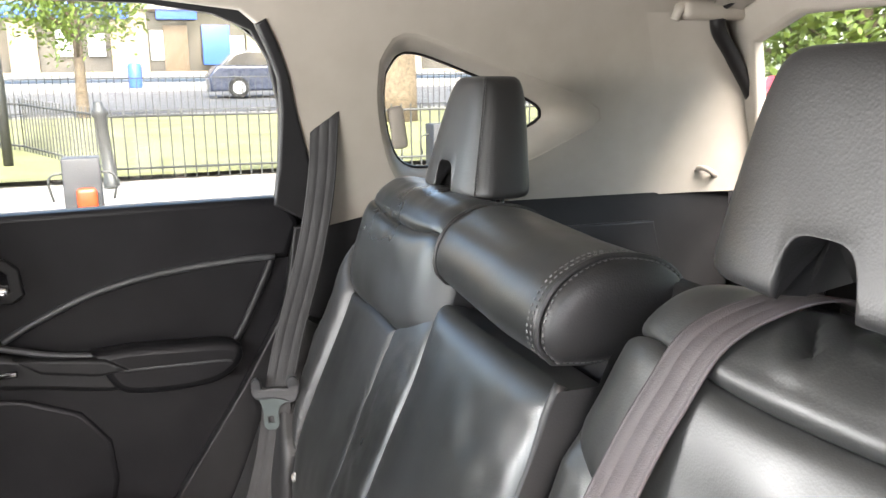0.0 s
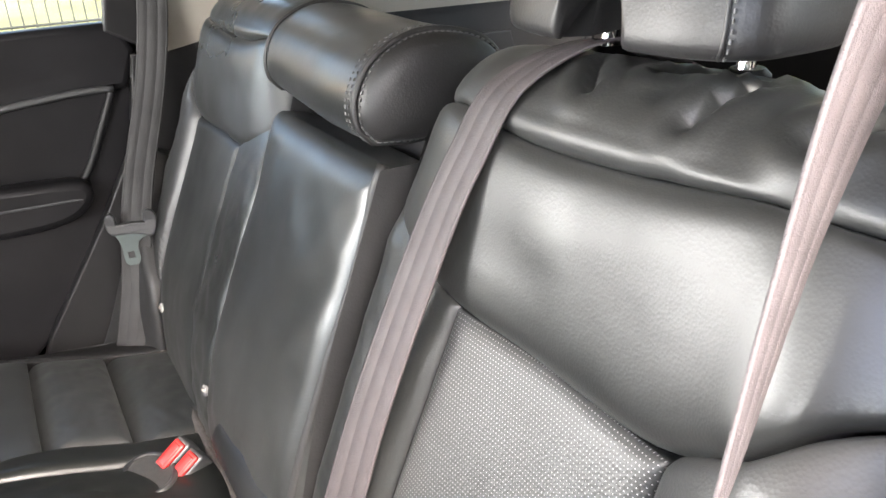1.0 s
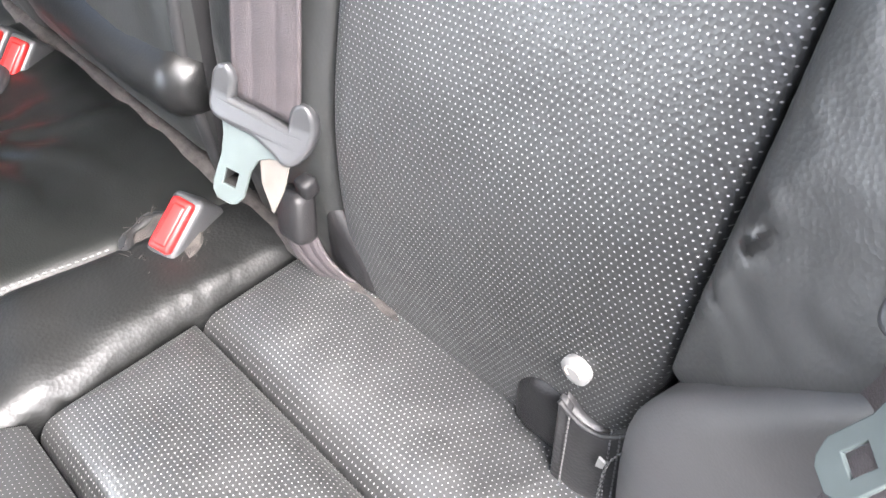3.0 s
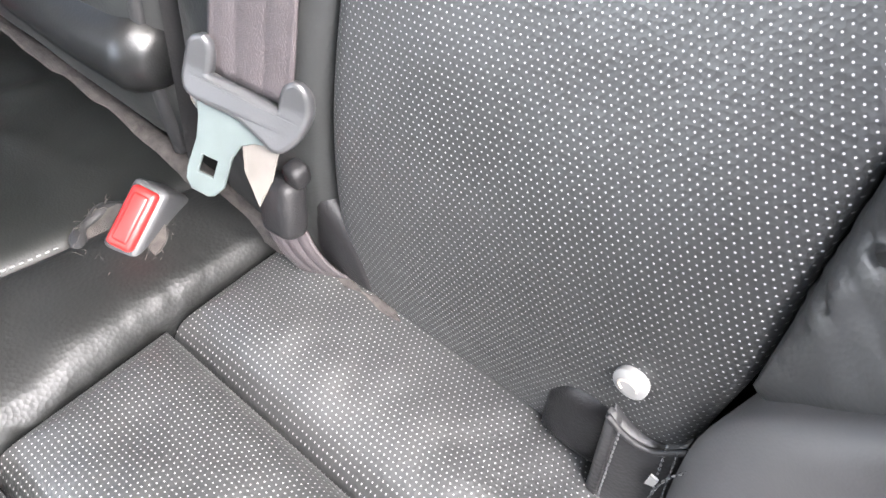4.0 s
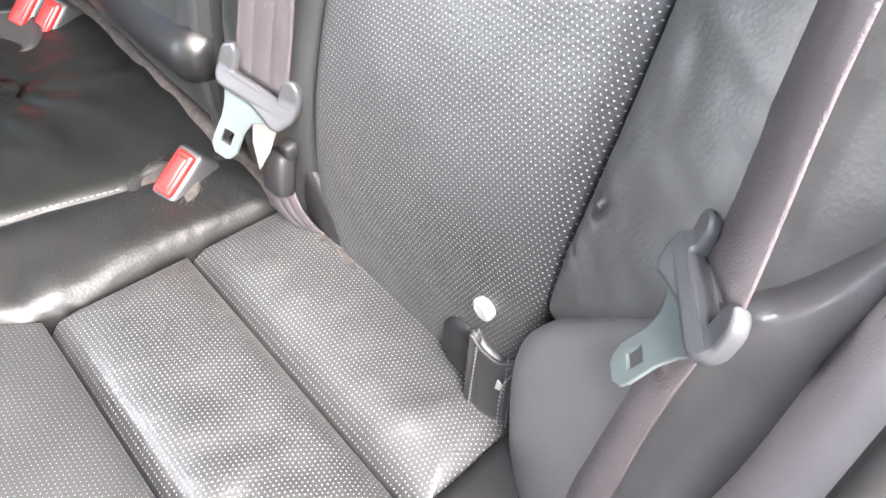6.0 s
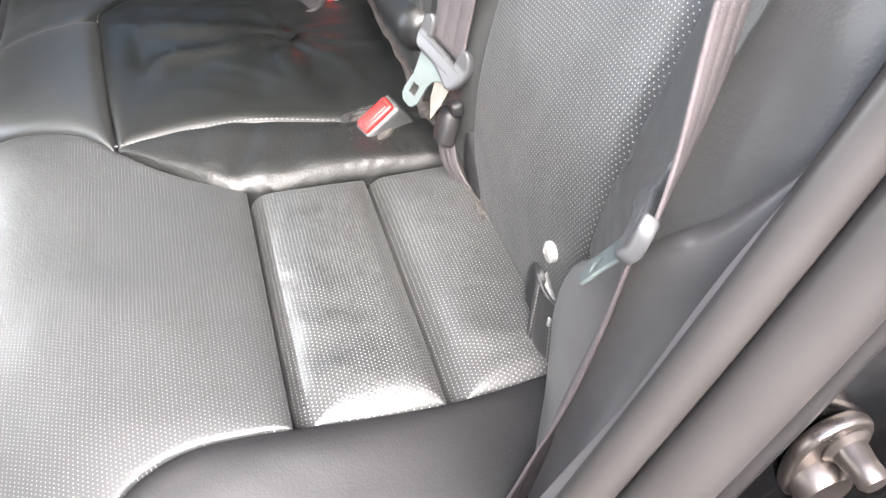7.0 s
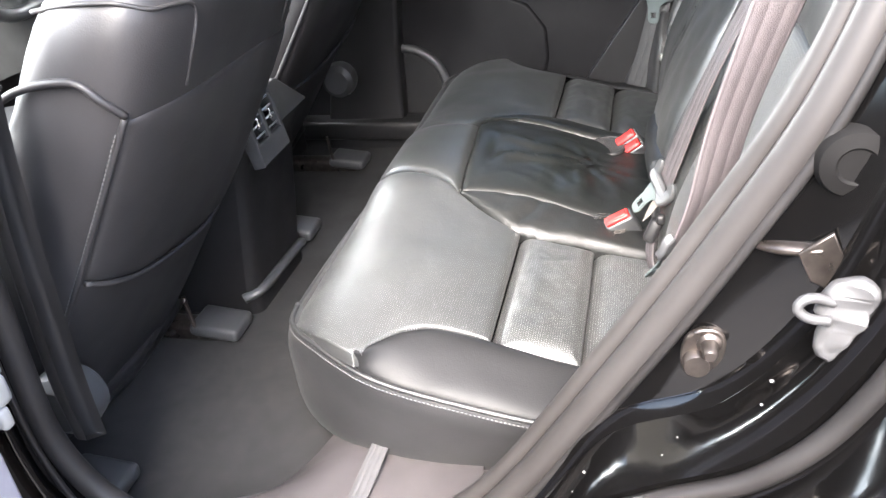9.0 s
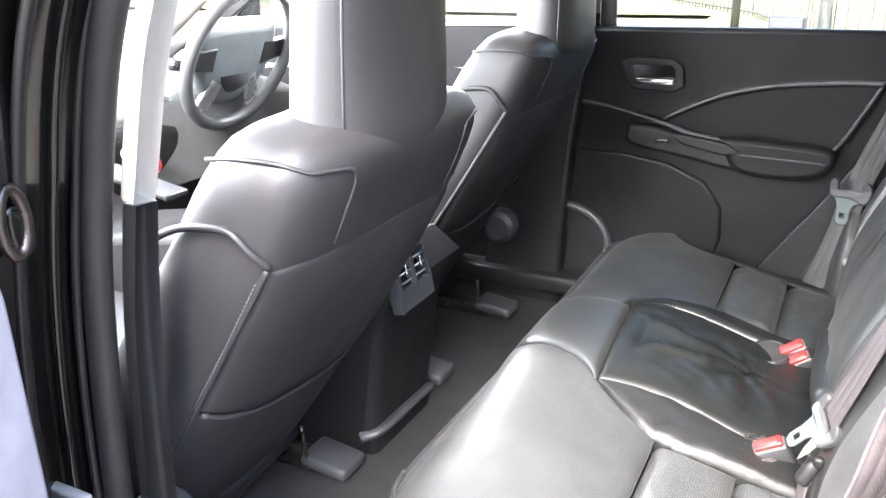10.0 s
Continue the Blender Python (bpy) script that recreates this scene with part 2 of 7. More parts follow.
def pillow(base, nu=28, nv=28, bulge=0.006, edge=0.012, depth=0.010, uvfn=None, back=0.02, rough=0.0, seed=0.0, rscale=14.0, edges=(1, 1, 1, 1), flip=False):
    """An upholstered panel: base(u, v) gives the surface; it swells in the middle and rolls down at its edges (u0, u1, v0, v1)."""
    pts = [[base(i / (nu - 1), j / (nv - 1)) for i in range(nu)] for j in range(nv)]
    lu = sum((pts[nv // 2][i + 1] - pts[nv // 2][i]).length for i in range(nu - 1))
    lv = sum((pts[j + 1][nu // 2] - pts[j][nu // 2]).length for j in range(nv - 1))

    def warp(k, length):
        # crowd the rows near the edges
        return 0.5 - 0.5 * math.cos(math.pi * k) if length > 4 * edge else k
    us, vs = [warp(i / (nu - 1), lu) for i in range(nu)], [warp(j / (nv - 1), lv) for j in range(nv)]
    e = 1e-3
    verts, uvs, faces = [], [], []
    for v in vs:
        for u in us:
            p = base(u, v)
            ua, ub, va, vb = max(u - e, 0), min(u + e, 1), max(v - e, 0), min(v + e, 1)
            n = (base(ub, v) - base(ua, v)).cross(base(u, vb) - base(u, va))
            n = n.normalized() if n.length > 1e-12 else V(0, 0, 1)
            if flip:
                n = -n
            drop = 0.0
            for on, dist in zip(edges, (u * lu, (1 - u) * lu, v * lv, (1 - v) * lv)):
                if on and dist < edge * on:
                    k = dist / (edge * on)
                    drop = max(drop, on * (1 - math.sqrt(max(1 - (1 - k) ** 2, 0))))
            h = bulge * (1 - (2 * u - 1) ** 4) * (1 - (2 * v - 1) ** 4) - depth * drop
            if rough:
                h += rough * (noise.fractal(p * rscale + V(seed, seed, seed), 0.9, 2.0, 3)) * min(1, 6 * u, 6 * (1 - u), 6 * v, 6 * (1 - v))
            verts.append(p + n * h)
            uvs.append(uvfn(p) if uvfn else (u * lu, v * lv))
    for j in range(nv - 1):
        for i in range(nu - 1):
            k = j * nu + i
            f = (k, k + 1, k + nu + 1, k + nu)
            faces.append(f[::-1] if flip else f)
    # a skirt that gives the panel its thickness
    rim = [i for i in range(nu)] + [j * nu + nu - 1 for j in range(1, nv)] + [(nv - 1) * nu + i for i in range(nu - 2, -1, -1)] + [j * nu for j in range(nv - 2, 0, -1)]
    first = len(verts)
    for k in rim:
        j, i = divmod(k, nu)
        u, v = us[i], vs[j]
        ua, ub, va, vb = max(u - e, 0), min(u + e, 1), max(v - e, 0), min(v + e, 1)
        n = (base(ub, v) - base(ua, v)).cross(base(u, vb) - base(u, va))
        n = n.normalized() if n.length > 1e-12 else V(0, 0, 1)
        verts.append(verts[k] - (-n if flip else n) * back)
        uvs.append(uvs[k])
    for a in range(len(rim)):
        b = (a + 1) % len(rim)
        f = (rim[b], rim[a], first + a, first + b)
        faces.append(f[::-1] if flip else f)
    return mesh_from(verts, faces, uvs)


def ruled(a, b):
    """The surface between two curves, as a function of u (across) and v (along)."""
    fa, fb = even(a, 80), even(b, 80)

    def at(c, v):
        f = v * 79
        k = min(int(f), 78)
        return c[k].lerp(c[k + 1], f - k)
    return lambda u, v: at(fa, v).lerp(at(fb, v), u)


def tube(pts, r, seg=8, n=0, closed=False, flat=1.0, up=None):
    """A round or flattened rod along a curve."""
    c = even(pts, n) if n else [Vector(p) for p in pts]
    if closed and n:
        c = even(list(pts) + [pts[0]], n + 1)[:-1]
    verts, faces = [], []
    m = len(c)
    side = None
    for i, p in enumerate(c):
        t = (c[(i + 1) % m] - c[i - 1]) if closed else (c[min(i + 1, m - 1)] - c[max(i - 1, 0)])
        t.normalize()
        ref = up or (V(0, 0, 1) if abs(t.z) < 0.95 else V(1, 0, 0))
        if side is None or up:
            side = t.cross(ref).normalized()
        else:
            side = (side - t * side.dot(t)).normalized()
        nrm = side.cross(t).normalized()
        rr = r(i / max(m - 1, 1)) if callable(r) else r
        for k in range(seg):
            a = 2 * math.pi * k / seg
            verts.append(p + side * math.cos(a) * rr + nrm * math.sin(a) * rr * flat)
    for i in range(m if closed else m - 1):
        j = (i + 1) % m
        for k in range(seg):
            l = (k + 1) % seg
            faces.append((i * seg + k, i * seg + l, j * seg + l, j * seg + k))
    if not closed:
        faces.append(tuple(range(seg))[::-1])
        faces.append(tuple((m - 1) * seg + k for k in range(seg)))
    return fix_normals(mesh_from(verts, faces))


def ribbon(pts, sides, width, thick=0.0022, n=60):
    """A flat strap; sides are the directions across it, one for each point."""
    c, s = spline(pts, n), spline(sides, n)
    verts, faces = [], []
    for i, p in enumerate(c):
        t = (c[min(i + 1, n - 1)] - c[max(i - 1, 0)]).normalized()
        a = (s[i] - t * s[i].dot(t)).normalized()
        up = t.cross(a).normalized()
        for q in (-0.5, -0.45, -0.43, -0.41, -0.19, -0.17, -0.15, 0.15, 0.17, 0.19, 0.41, 0.43, 0.45, 0.5):
            dip = 0.0004 if abs(q) in (0.17, 0.43) else 0.0005 if abs(q) > 0.48 else 0.0
            verts.append(p + a * width * q + up * (thick / 2 - dip))
        for q in (0.5, -0.5):
            verts.append(p + a * width * q - up * thick / 2)
    m = 16
    for i in range(n - 1):
        for k in range(m):
            l = (k + 1) % m
            faces.append((i * m + k, i * m + l, (i + 1) * m + l, (i + 1) * m + k))
    faces.append(tuple(range(m))[::-1])
    faces.append(tuple((n - 1) * m + k for k in range(m)))
    me = fix_normals(mesh_from(verts, faces))
    return me


def box(size, bevel=0.004, seg=3, at=(0, 0, 0), m=None):
    """A bevelled block, centred at at."""
    bm = bmesh.new()
    bmesh.ops.create_cube(bm, size=1)
    bmesh.ops.scale(bm, vec=size, verts=bm.verts)
    if bevel:
        bmesh.ops.bevel(bm, geom=bm.edges[:], offset=bevel, segments=seg, profile=0.5, affect="EDGES")
    bmesh.ops.transform(bm, matrix=Matrix.Translation(at) @ (m or Matrix()), verts=bm.verts)
    me = bpy.data.meshes.new("box")
    bm.to_mesh(me)
    bm.free()
    me.polygons.foreach_set("use_smooth", [seg > 1] * len(me.polygons))
    if seg > 1:
        me.set_sharp_from_angle(angle=radians(50))
    return me


def lathe(profile, seg=24, m=None):
    """Turned round its z axis from (radius, height) pairs."""
    verts, faces = [], []
    for r, z in profile:
        for k in range(seg):
            a = 2 * math.pi * k / seg
            verts.append(V(r * math.cos(a), r * math.sin(a), z))
    for i in range(len(profile) - 1):
        for k in range(seg):
            l = (k + 1) % seg
            faces.append((i * seg + k, i * seg + l, (i + 1) * seg + l, (i + 1) * seg + k))
    faces.append(tuple(range(seg))[::-1])
    faces.append(tuple((len(profile) - 1) * seg + k for k in range(seg)))
    me = fix_normals(mesh_from(verts, faces))
    if m:
        me.transform(m)
    me.set_sharp_from_angle(angle=radians(40))
    return me


def plate(outlines, thick, bevel=0.0, place=None, smooth_n=0):
    """A flat plate cut to an outline, with holes (the further outlines). place maps its (u, v, w) into the world."""
    cu = bpy.data.curves.new("plate", "CURVE")
    cu.dimensions, cu.fill_mode = "2D", "BOTH"
    cu.extrude, cu.bevel_depth, cu.bevel_resolution = max(thick / 2 - bevel, 0), bevel, 2
    for o in outlines:
        pts = o
        if smooth_n:
            pts = [(q.x, q.y) for q in even([(a, b, 0) for a, b in o] + [(o[0][0], o[0][1], 0)], smooth_n + 1)[:-1]]
        s = cu.splines.new("POLY")
        s.points.add(len(pts) - 1)
        for q, (a, b) in zip(s.points, pts):
            q.co = (a, b, 0, 1)
        s.use_cyclic_u = True
    ob = bpy.data.objects.new("plate", cu)
    scene.collection.objects.link(ob)
    bpy.context.view_layer.update()
    me = bpy.data.meshes.new_from_object(ob.evaluated_get(bpy.context.evaluated_depsgraph_get()))
    bpy.data.objects.remove(ob)
    bpy.data.curves.remove(cu)
    if place:
        for v in me.vertices:
            v.co = place(*v.co)
        fix_normals(me)
    me.polygons.foreach_set("use_smooth", [True] * len(me.polygons))
    me.set_sharp_from_angle(angle=radians(35))
    return me


def loft(rings):
    verts, faces = [], []
    n = len(rings[0])
    for r in rings:
        verts += r
    for j in range(len(rings) - 1):
        for i in range(n):
            l = (i + 1) % n
            faces.append((j * n + i, j * n + l, (j + 1) * n + l, (j + 1) * n + i))
    faces.append(tuple(range(n))[::-1])
    faces.append(tuple((len(rings) - 1) * n + i for i in range(n)))
    return fix_normals(mesh_from(verts, faces))


def joined(meshes):
    bm = bmesh.new()
    for me in meshes:
        bm.from_mesh(me)
    out = bpy.data.meshes.new("joined")
    bm.to_mesh(out)
    bm.free()
    return out


# ---- object helpers ----
def thing(name, at, label, category, group="", kind=""):
    ob = new(name)
    ob.location = at
    ob.empty_display_size = 0.05
    return tagged(ob, label, category, group, kind)


def part(name, me, mat, parent, label=""):
    ob = new(name, me)
    me.materials.clear()
    me.materials.append(mat)
    if parent:
        ob.parent = parent
        root, shift = parent, Vector(parent.location)
        while root.parent:
            root = root.parent
            shift = shift * 0 + Vector(root.location)
        if parent.type == "EMPTY":
            ob.matrix_parent_inverse = Matrix.Translation(parent.location).inverted()
    if label:
        ob["label"] = label
    return ob


def solo(name, me, mat, label, category, group="", kind=""):
    return tagged(part(name, me, mat, None), label, category, group, kind)


def stitches(name, pts, parent, r=0.0007, step=0.005, lift=V(0, 0, 0), mat=None):
    """A row of short thread stitches along a curve."""
    c = even(pts, 200)
    run = sum((b - a).length for a, b in zip(c, c[1:]))
    n = max(int(run / step), 2)
    q = even(pts, 2 * n)
    verts, faces = [], []
    for i in range(n):
        a, b = q[2 * i] + lift, q[2 * i + 1] + lift
        t = (b - a).normalized()
        s = t.cross(V(0.3, 0.2, 1)).normalized()
        w = t.cross(s)
        k = len(verts)
        for p in (a, b):
            verts += [p + s * r, p + w * r, p - s * r, p - w * r]
        for j in range(4):
            l = (j + 1) % 4
            faces.append((k + j, k + l, k + 4 + l, k + 4 + j))
    return part(name, mesh_from(verts, faces), mat or STITCH, parent)


# ---- the car's shell: seen from inside, x to its left side, y to its tail ----
def side_x(z):
    """How far the inner side walls stand from the middle at a height."""
    return 0.70 - max(0.0, z - 1.15) * 0.20


def right_side(off):
    return lambda u, v, w: V(-(side_x(v) + off + w), u, v)


def left_side(off):
    return lambda u, v, w: V(side_x(v) + off + w, u, v)


# the rear door's opening, from the foot of the middle pillar round the sill and up the wheel arch to the roof
OPENING = [(-0.50, 1.44), (-0.535, 1.32), (-0.595, 1.15), (-0.630, 0.95), (-0.648, 0.76), (-0.635, 0.66), (-0.58, 0.595), (-0.45, 0.575), (-0.27, 0.585),
           (-0.165, 0.68), (-0.044, 0.86), (0.036, 0.996), (0.098, 1.114), (0.135, 1.23), (0.14, 1.36), (0.09, 1.45), (-0.02, 1.495), (-0.22, 1.515), (-0.42, 1.505)]
QUARTER = [(0.232, 1.405), (0.255, 1.437), (0.30, 1.437), (0.40, 1.402), (0.50, 1.362), (0.545, 1.337), (0.548, 1.315), (0.52, 1.298), (0.45, 1.262), (0.36, 1.236), (0.30, 1.231), (0.262, 1.25), (0.240, 1.30), (0.230, 1.36)]
WINDOW = [(-0.55, 1.187), (-0.20, 1.189), (0.035, 1.191), (0.042, 1.25), (0.045, 1.345), (0.028, 1.43), (0.0, 1.478), (-0.06, 1.503), (-0.16, 1.517), (-0.34, 1.52), (-0.50, 1.51), (-0.545, 1.45)]

# flared surround of the quarter window
def flare(s):
    def fn(u, v):
        a, b = FLARE_IN, FLARE_OUT
        f = u * len(a)
        k = int(f) % len(a)
        l = (k + 1) % len(a)
        t = f - int(f)
        p = V(0, *a[k]).lerp(V(0, *a[l]), t)
        q = V(0, *b[k]).lerp(V(0, *b[l]), t)
        r = p.lerp(q, v)
        r.x = s * (side_x(r.z) + 0.012 - 0.056 * math.sin(v * math.pi / 2) ** 0.8)
        return r
    return fn
FLARE_IN = [(q.x, q.y) for q in even([(a, b, 0) for a, b in QUARTER + [QUARTER[0]]], 49)[:-1]]
_c = (0.36, 1.34)
FLARE_OUT = [(_c[0] + (a - _c[0]) * (1.22 if a < _c[0] else 1.55) + 0.0, _c[1] + (b - _c[1]) * (1.30 if b > _c[1] else 1.34)) for a, b in FLARE_IN]
# right side wall: pale trim above, black below
wall_right = solo("wall_right", plate([[(0.106, 1.143), (0.118, 1.143), (0.24, 1.165), (0.50, 1.163), (0.80, 1.158), (0.96, 1.15), (1.0, 1.16), (0.96, 1.30), (0.89, 1.47), (0.86, 1.57), (0.80, 1.60), (0.3, 1.61), (-1.2, 1.57), (-1.2, 1.52),
                                       (-0.42, 1.53), (-0.22, 1.53), (-0.02, 1.508), (0.02, 1.475), (0.043, 1.41), (0.054, 1.345), (0.078, 1.25)], FLARE_OUT], 0.03, 0.004, right_side(-0.03), 0),
                  PILLAR, "pale grey moulded pillar and cargo side trim", "trim", kind="structure")
for s, w in ((-1, wall_right),):
    part("window_surround", fix_normals(mesh_from(*grid(flare(s), 97, 8))), PILLAR, w)
lower_right = solo("wall_right_lower", plate([[(0.06, 1.14), (0.118, 1.14), (0.24, 1.162), (0.50, 1.160), (0.80, 1.155), (1.0, 1.147), (1.02, 0.62), (0.10, 0.60), (-0.20, 0.60), (-0.165, 0.68), (-0.044, 0.86), (0.036, 0.996)]], 0.03, 0.004, right_side(-0.03)),
                   PLASTIC, "black plastic lower trim beside the rear seat and cargo space", "trim", kind="structure")
part("cubby_lid", plate([[(0.55, 1.10), (0.80, 1.095), (0.82, 1.02), (0.56, 1.02)]], 0.012, 0.004, right_side(-0.05)), PLASTIC, lower_right)
part("cargo_hook", tube([(-0.655, 0.90, 1.20), (-0.62, 0.905, 1.205), (-0.615, 0.93, 1.19), (-0.65, 0.95, 1.185)], 0.006, n=14), PILLAR, wall_right, "small pale plastic hook")
# sash cap between door glass and pillar
solo("window_seal", plate([[(0.028, 1.188), (0.10, 1.145), (0.112, 1.15), (0.094, 1.20), (0.074, 1.28), (0.058, 1.345), (0.047, 1.40), (0.030, 1.45), (0.014, 1.484), (0.006, 1.480), (0.024, 1.44), (0.038, 1.40), (0.042, 1.345), (0.036, 1.25)]], 0.024, 0.005, right_side(-0.040)),
                        PLASTIC, "black plastic sash and rubber seal behind the door glass", "trim", kind="structure")

# right rear door
door_r = thing("door_1", (-0.72, -0.3, 0.6), "closed black car door with padded vinyl trim, inside face", "car door", kind="structure")
DOOR_R = [(-0.66, 0.60), (-0.60, 0.585), (-0.27, 0.59), (-0.165, 0.68), (-0.05, 0.86), (0.03, 0.996), (0.075, 1.10), (0.075, 1.155), (0.035, 1.187), (-0.20, 1.187), (-0.66, 1.183)]
part("door_panel", plate([DOOR_R], 0.05, 0.008, right_side(0.004)), DOORCLOTH, door_r)
SILL_R = [(-0.68, 1.03), (-0.55, 1.02), (-0.42, 0.998), (-0.36, 1.028), (-0.28, 1.062), (-0.18, 1.085), (-0.05, 1.097), (0.035, 1.10), (0.055, 1.15), (0.035, 1.187), (-0.20, 1.187), (-0.68, 1.183)]
part("upper_panel", plate([SILL_R], 0.03, 0.012, right_side(-0.026)), DOORCLOTH, door_r, "padded upper door trim below the window")
part("insert_trim", tube([(-side_x(z) + 0.043, y, z) for y, z in [(-0.415, 0.995), (-0.36, 1.024), (-0.28, 1.058), (-0.18, 1.081), (-0.05, 1.093), (0.02, 1.094)]], 0.006, n=40), PLASTIC_GREY, door_r, "curved satin edge of the door insert")
part("front_trim", tube([(-0.657, y, z) for y, z in [(-0.66, 1.025), (-0.58, 1.02), (-0.50, 1.005), (-0.42, 0.985), (-0.34, 0.962), (-0.24, 0.95)]], 0.006, n=40), PLASTIC_GREY, door_r)
part("insert_edge", tube([(-0.67, y, z) for y, z in [(0.02, 1.094), (-0.01, 1.03), (-0.05, 0.955), (-0.10, 0.91)]], 0.007, n=20), PLASTIC, door_r)
part("armrest", plate([[(-0.268, 0.950), (-0.22, 0.952), (-0.15, 0.948), (-0.085, 0.944), (-0.062, 0.936), (-0.066, 0.918), (-0.095, 0.900), (-0.15, 0.893), (-0.215, 0.896), (-0.243, 0.905), (-0.258, 0.928)]], 0.045, 0.014, right_side(-0.044), 60), DOORCLOTH, door_r, "padded black door armrest")
# thin lighter tube draws the highlight along the armrest
part("armrest_glint", tube([(-0.634, y, z) for y, z in [(-0.262, 0.930), (-0.22, 0.929), (-0.15, 0.927), (-0.085, 0.925), (-0.066, 0.922)]], 0.0025, 6, 40), PLASTIC_GREY, door_r, "highlight line of the armrest drawn in lighter grey")
part("switch_plate", plate([[(-0.485, 0.968), (-0.43, 0.966), (-0.36, 0.952), (-0.28, 0.940), (-0.25, 0.925), (-0.245, 0.905), (-0.27, 0.902), (-0.37, 0.920), (-0.47, 0.936), (-0.49, 0.95)]], 0.04, 0.010, right_side(-0.036), 50), PLASTIC, door_r, "satin black window switch plate")
part("window_switch", box((0.012, 0.030, 0.010), 0.003, at=(-0.632, -0.41, 0.948)), GLOSS, door_r)
part("pull_cup", plate([[(-0.38, 0.962), (-0.27, 0.948), (-0.25, 0.935), (-0.28, 0.932), (-0.36, 0.947)]], 0.02, 0.006, right_side(-0.062)), PLASTIC, door_r)
part("door_pocket", plate([[(-0.66, 0.90), (-0.50, 0.895), (-0.40, 0.88), (-0.32, 0.845), (-0.28, 0.79), (-0.275, 0.72), (-0.29, 0.65), (-0.35, 0.62), (-0.66, 0.61)]], 0.022, 0.009, right_side(-0.017)), DOORCLOTH, door_r)
sp = part("speaker_ring", tube([(-0.662, -0.64 + 0.11 * math.cos(a), 0.66 + 0.10 * math.sin(a)) for a in [i * math.pi / 16 for i in range(-2, 19)]], 0.012, n=40), PLASTIC_GREY, door_r, "raised satin speaker surround")
part("speaker_grille", lathe([(0.0, 0.0), (0.06, 0.004), (0.10, 0.0), (0.10, -0.02)], 32, Matrix.Translation((-0.672, -0.64, 0.66)) @ Matrix.Rotation(radians(90), 4, "Y")), PLASTIC, door_r)
hb = part("handle_bezel", plate([[(-0.513, 1.118), (-0.49, 1.127), (-0.40, 1.125), (-0.382, 1.11), (-0.378, 1.072), (-0.395, 1.06), (-0.485, 1.063), (-0.50, 1.078)], [(-0.50, 1.112), (-0.488, 1.118), (-0.402, 1.116), (-0.392, 1.106), (-0.39, 1.076), (-0.40, 1.07), (-0.482, 1.072), (-0.492, 1.082)]], 0.012, 0.004, right_side(-0.046)), PLASTIC, door_r, "satin black bezel round the door handle")
part("handle_cup", plate([[(-0.503, 1.114), (-0.488, 1.121), (-0.402, 1.119), (-0.388, 1.108), (-0.386, 1.074), (-0.40, 1.066), (-0.482, 1.069), (-0.495, 1.08)]], 0.004, 0, right_side(-0.042)), GLOSS, hb)
part("handle_lever", box((0.014, 0.088, 0.016), 0.006, at=(-0.65, -0.44, 1.078)), CHROME, hb, "chrome door handle lever")
part("window_frame", plate([[(-0.58, 1.18), (0.05, 1.18), (0.06, 1.345), (0.04, 1.44), (0.0, 1.495), (-0.06, 1.52), (-0.16, 1.534), (-0.34, 1.537), (-0.52, 1.53), (-0.57, 1.46)], WINDOW], 0.02, 0.003, right_side(0.004)), PLASTIC, door_r)
part("window_pane", plate([[(-0.58, 1.175), (0.05, 1.175), (0.055, 1.345), (0.035, 1.44), (-0.06, 1.515), (-0.34, 1.53), (-0.55, 1.52)]], 0.004, 0, right_side(0.012)), GLASS, door_r)
qpane = solo("window_1", plate([[(_c[0] + (a - _c[0]) * 1.05, _c[1] + (b - _c[1]) * 1.08) for a, b in FLARE_IN]], 0.004, 0, right_side(0.018)), GLASS, "fixed rear quarter window of clear glass", "window", kind="structure")
part("rubber_edge", tube([(-(side_x(b) + 0.012), a, b) for a, b in FLARE_IN], 0.004, 6, 64, True), RUBBER, qpane)
part("vent_clip", box((0.02, 0.028, 0.075), 0.008, at=(-0.640, 0.247, 1.310), m=Matrix.Rotation(radians(8), 4, "X")), PILLAR, qpane, "pale plastic clip at the window edge")

# right front door and pillar
solo("pillar_right", plate([[(-0.600, 1.17), (-0.60, 1.53), (-0.74, 1.53), (-0.76, 1.17)]], 0.05, 0.012, right_side(-0.035)), PILLAR, "pale upper trim of the middle pillar", "trim", kind="structure")
solo("pillar_right_lower", plate([[(-0.60, 1.165), (-0.63, 0.95), (-0.648, 0.76), (-0.66, 0.50), (-0.86, 0.50), (-0.80, 0.80), (-0.77, 1.165)]], 0.06, 0.012, right_side(-0.04)), PLASTIC, "black lower trim of the middle pillar", "trim", kind="structure")
door_fr = thing("door_2", (-0.72, -1.2, 0.6), "closed black front door of the car, inside face", "car door", kind="structure")
part("door_panel", plate([[(-0.77, 0.55), (-0.76, 1.185), (-1.75, 1.165), (-1.80, 0.60), (-1.6, 0.50)]], 0.05, 0.01, right_side(-0.01)), DOORCLOTH, door_fr)
part("sill_trim", tube([(-0.665, -0.78, 1.09), (-0.67, -1.2, 1.08), (-0.66, -1.7, 1.06)], 0.008, n=30), SILVER, door_fr, "thin silver trim strip")
part("window_pane", plate([[(-0.77, 1.18), (-0.75, 1.50), (-1.15, 1.47), (-1.45, 1.33), (-1.75, 1.15)]], 0.004, 0, right_side(0.012)), GLASS, door_fr)
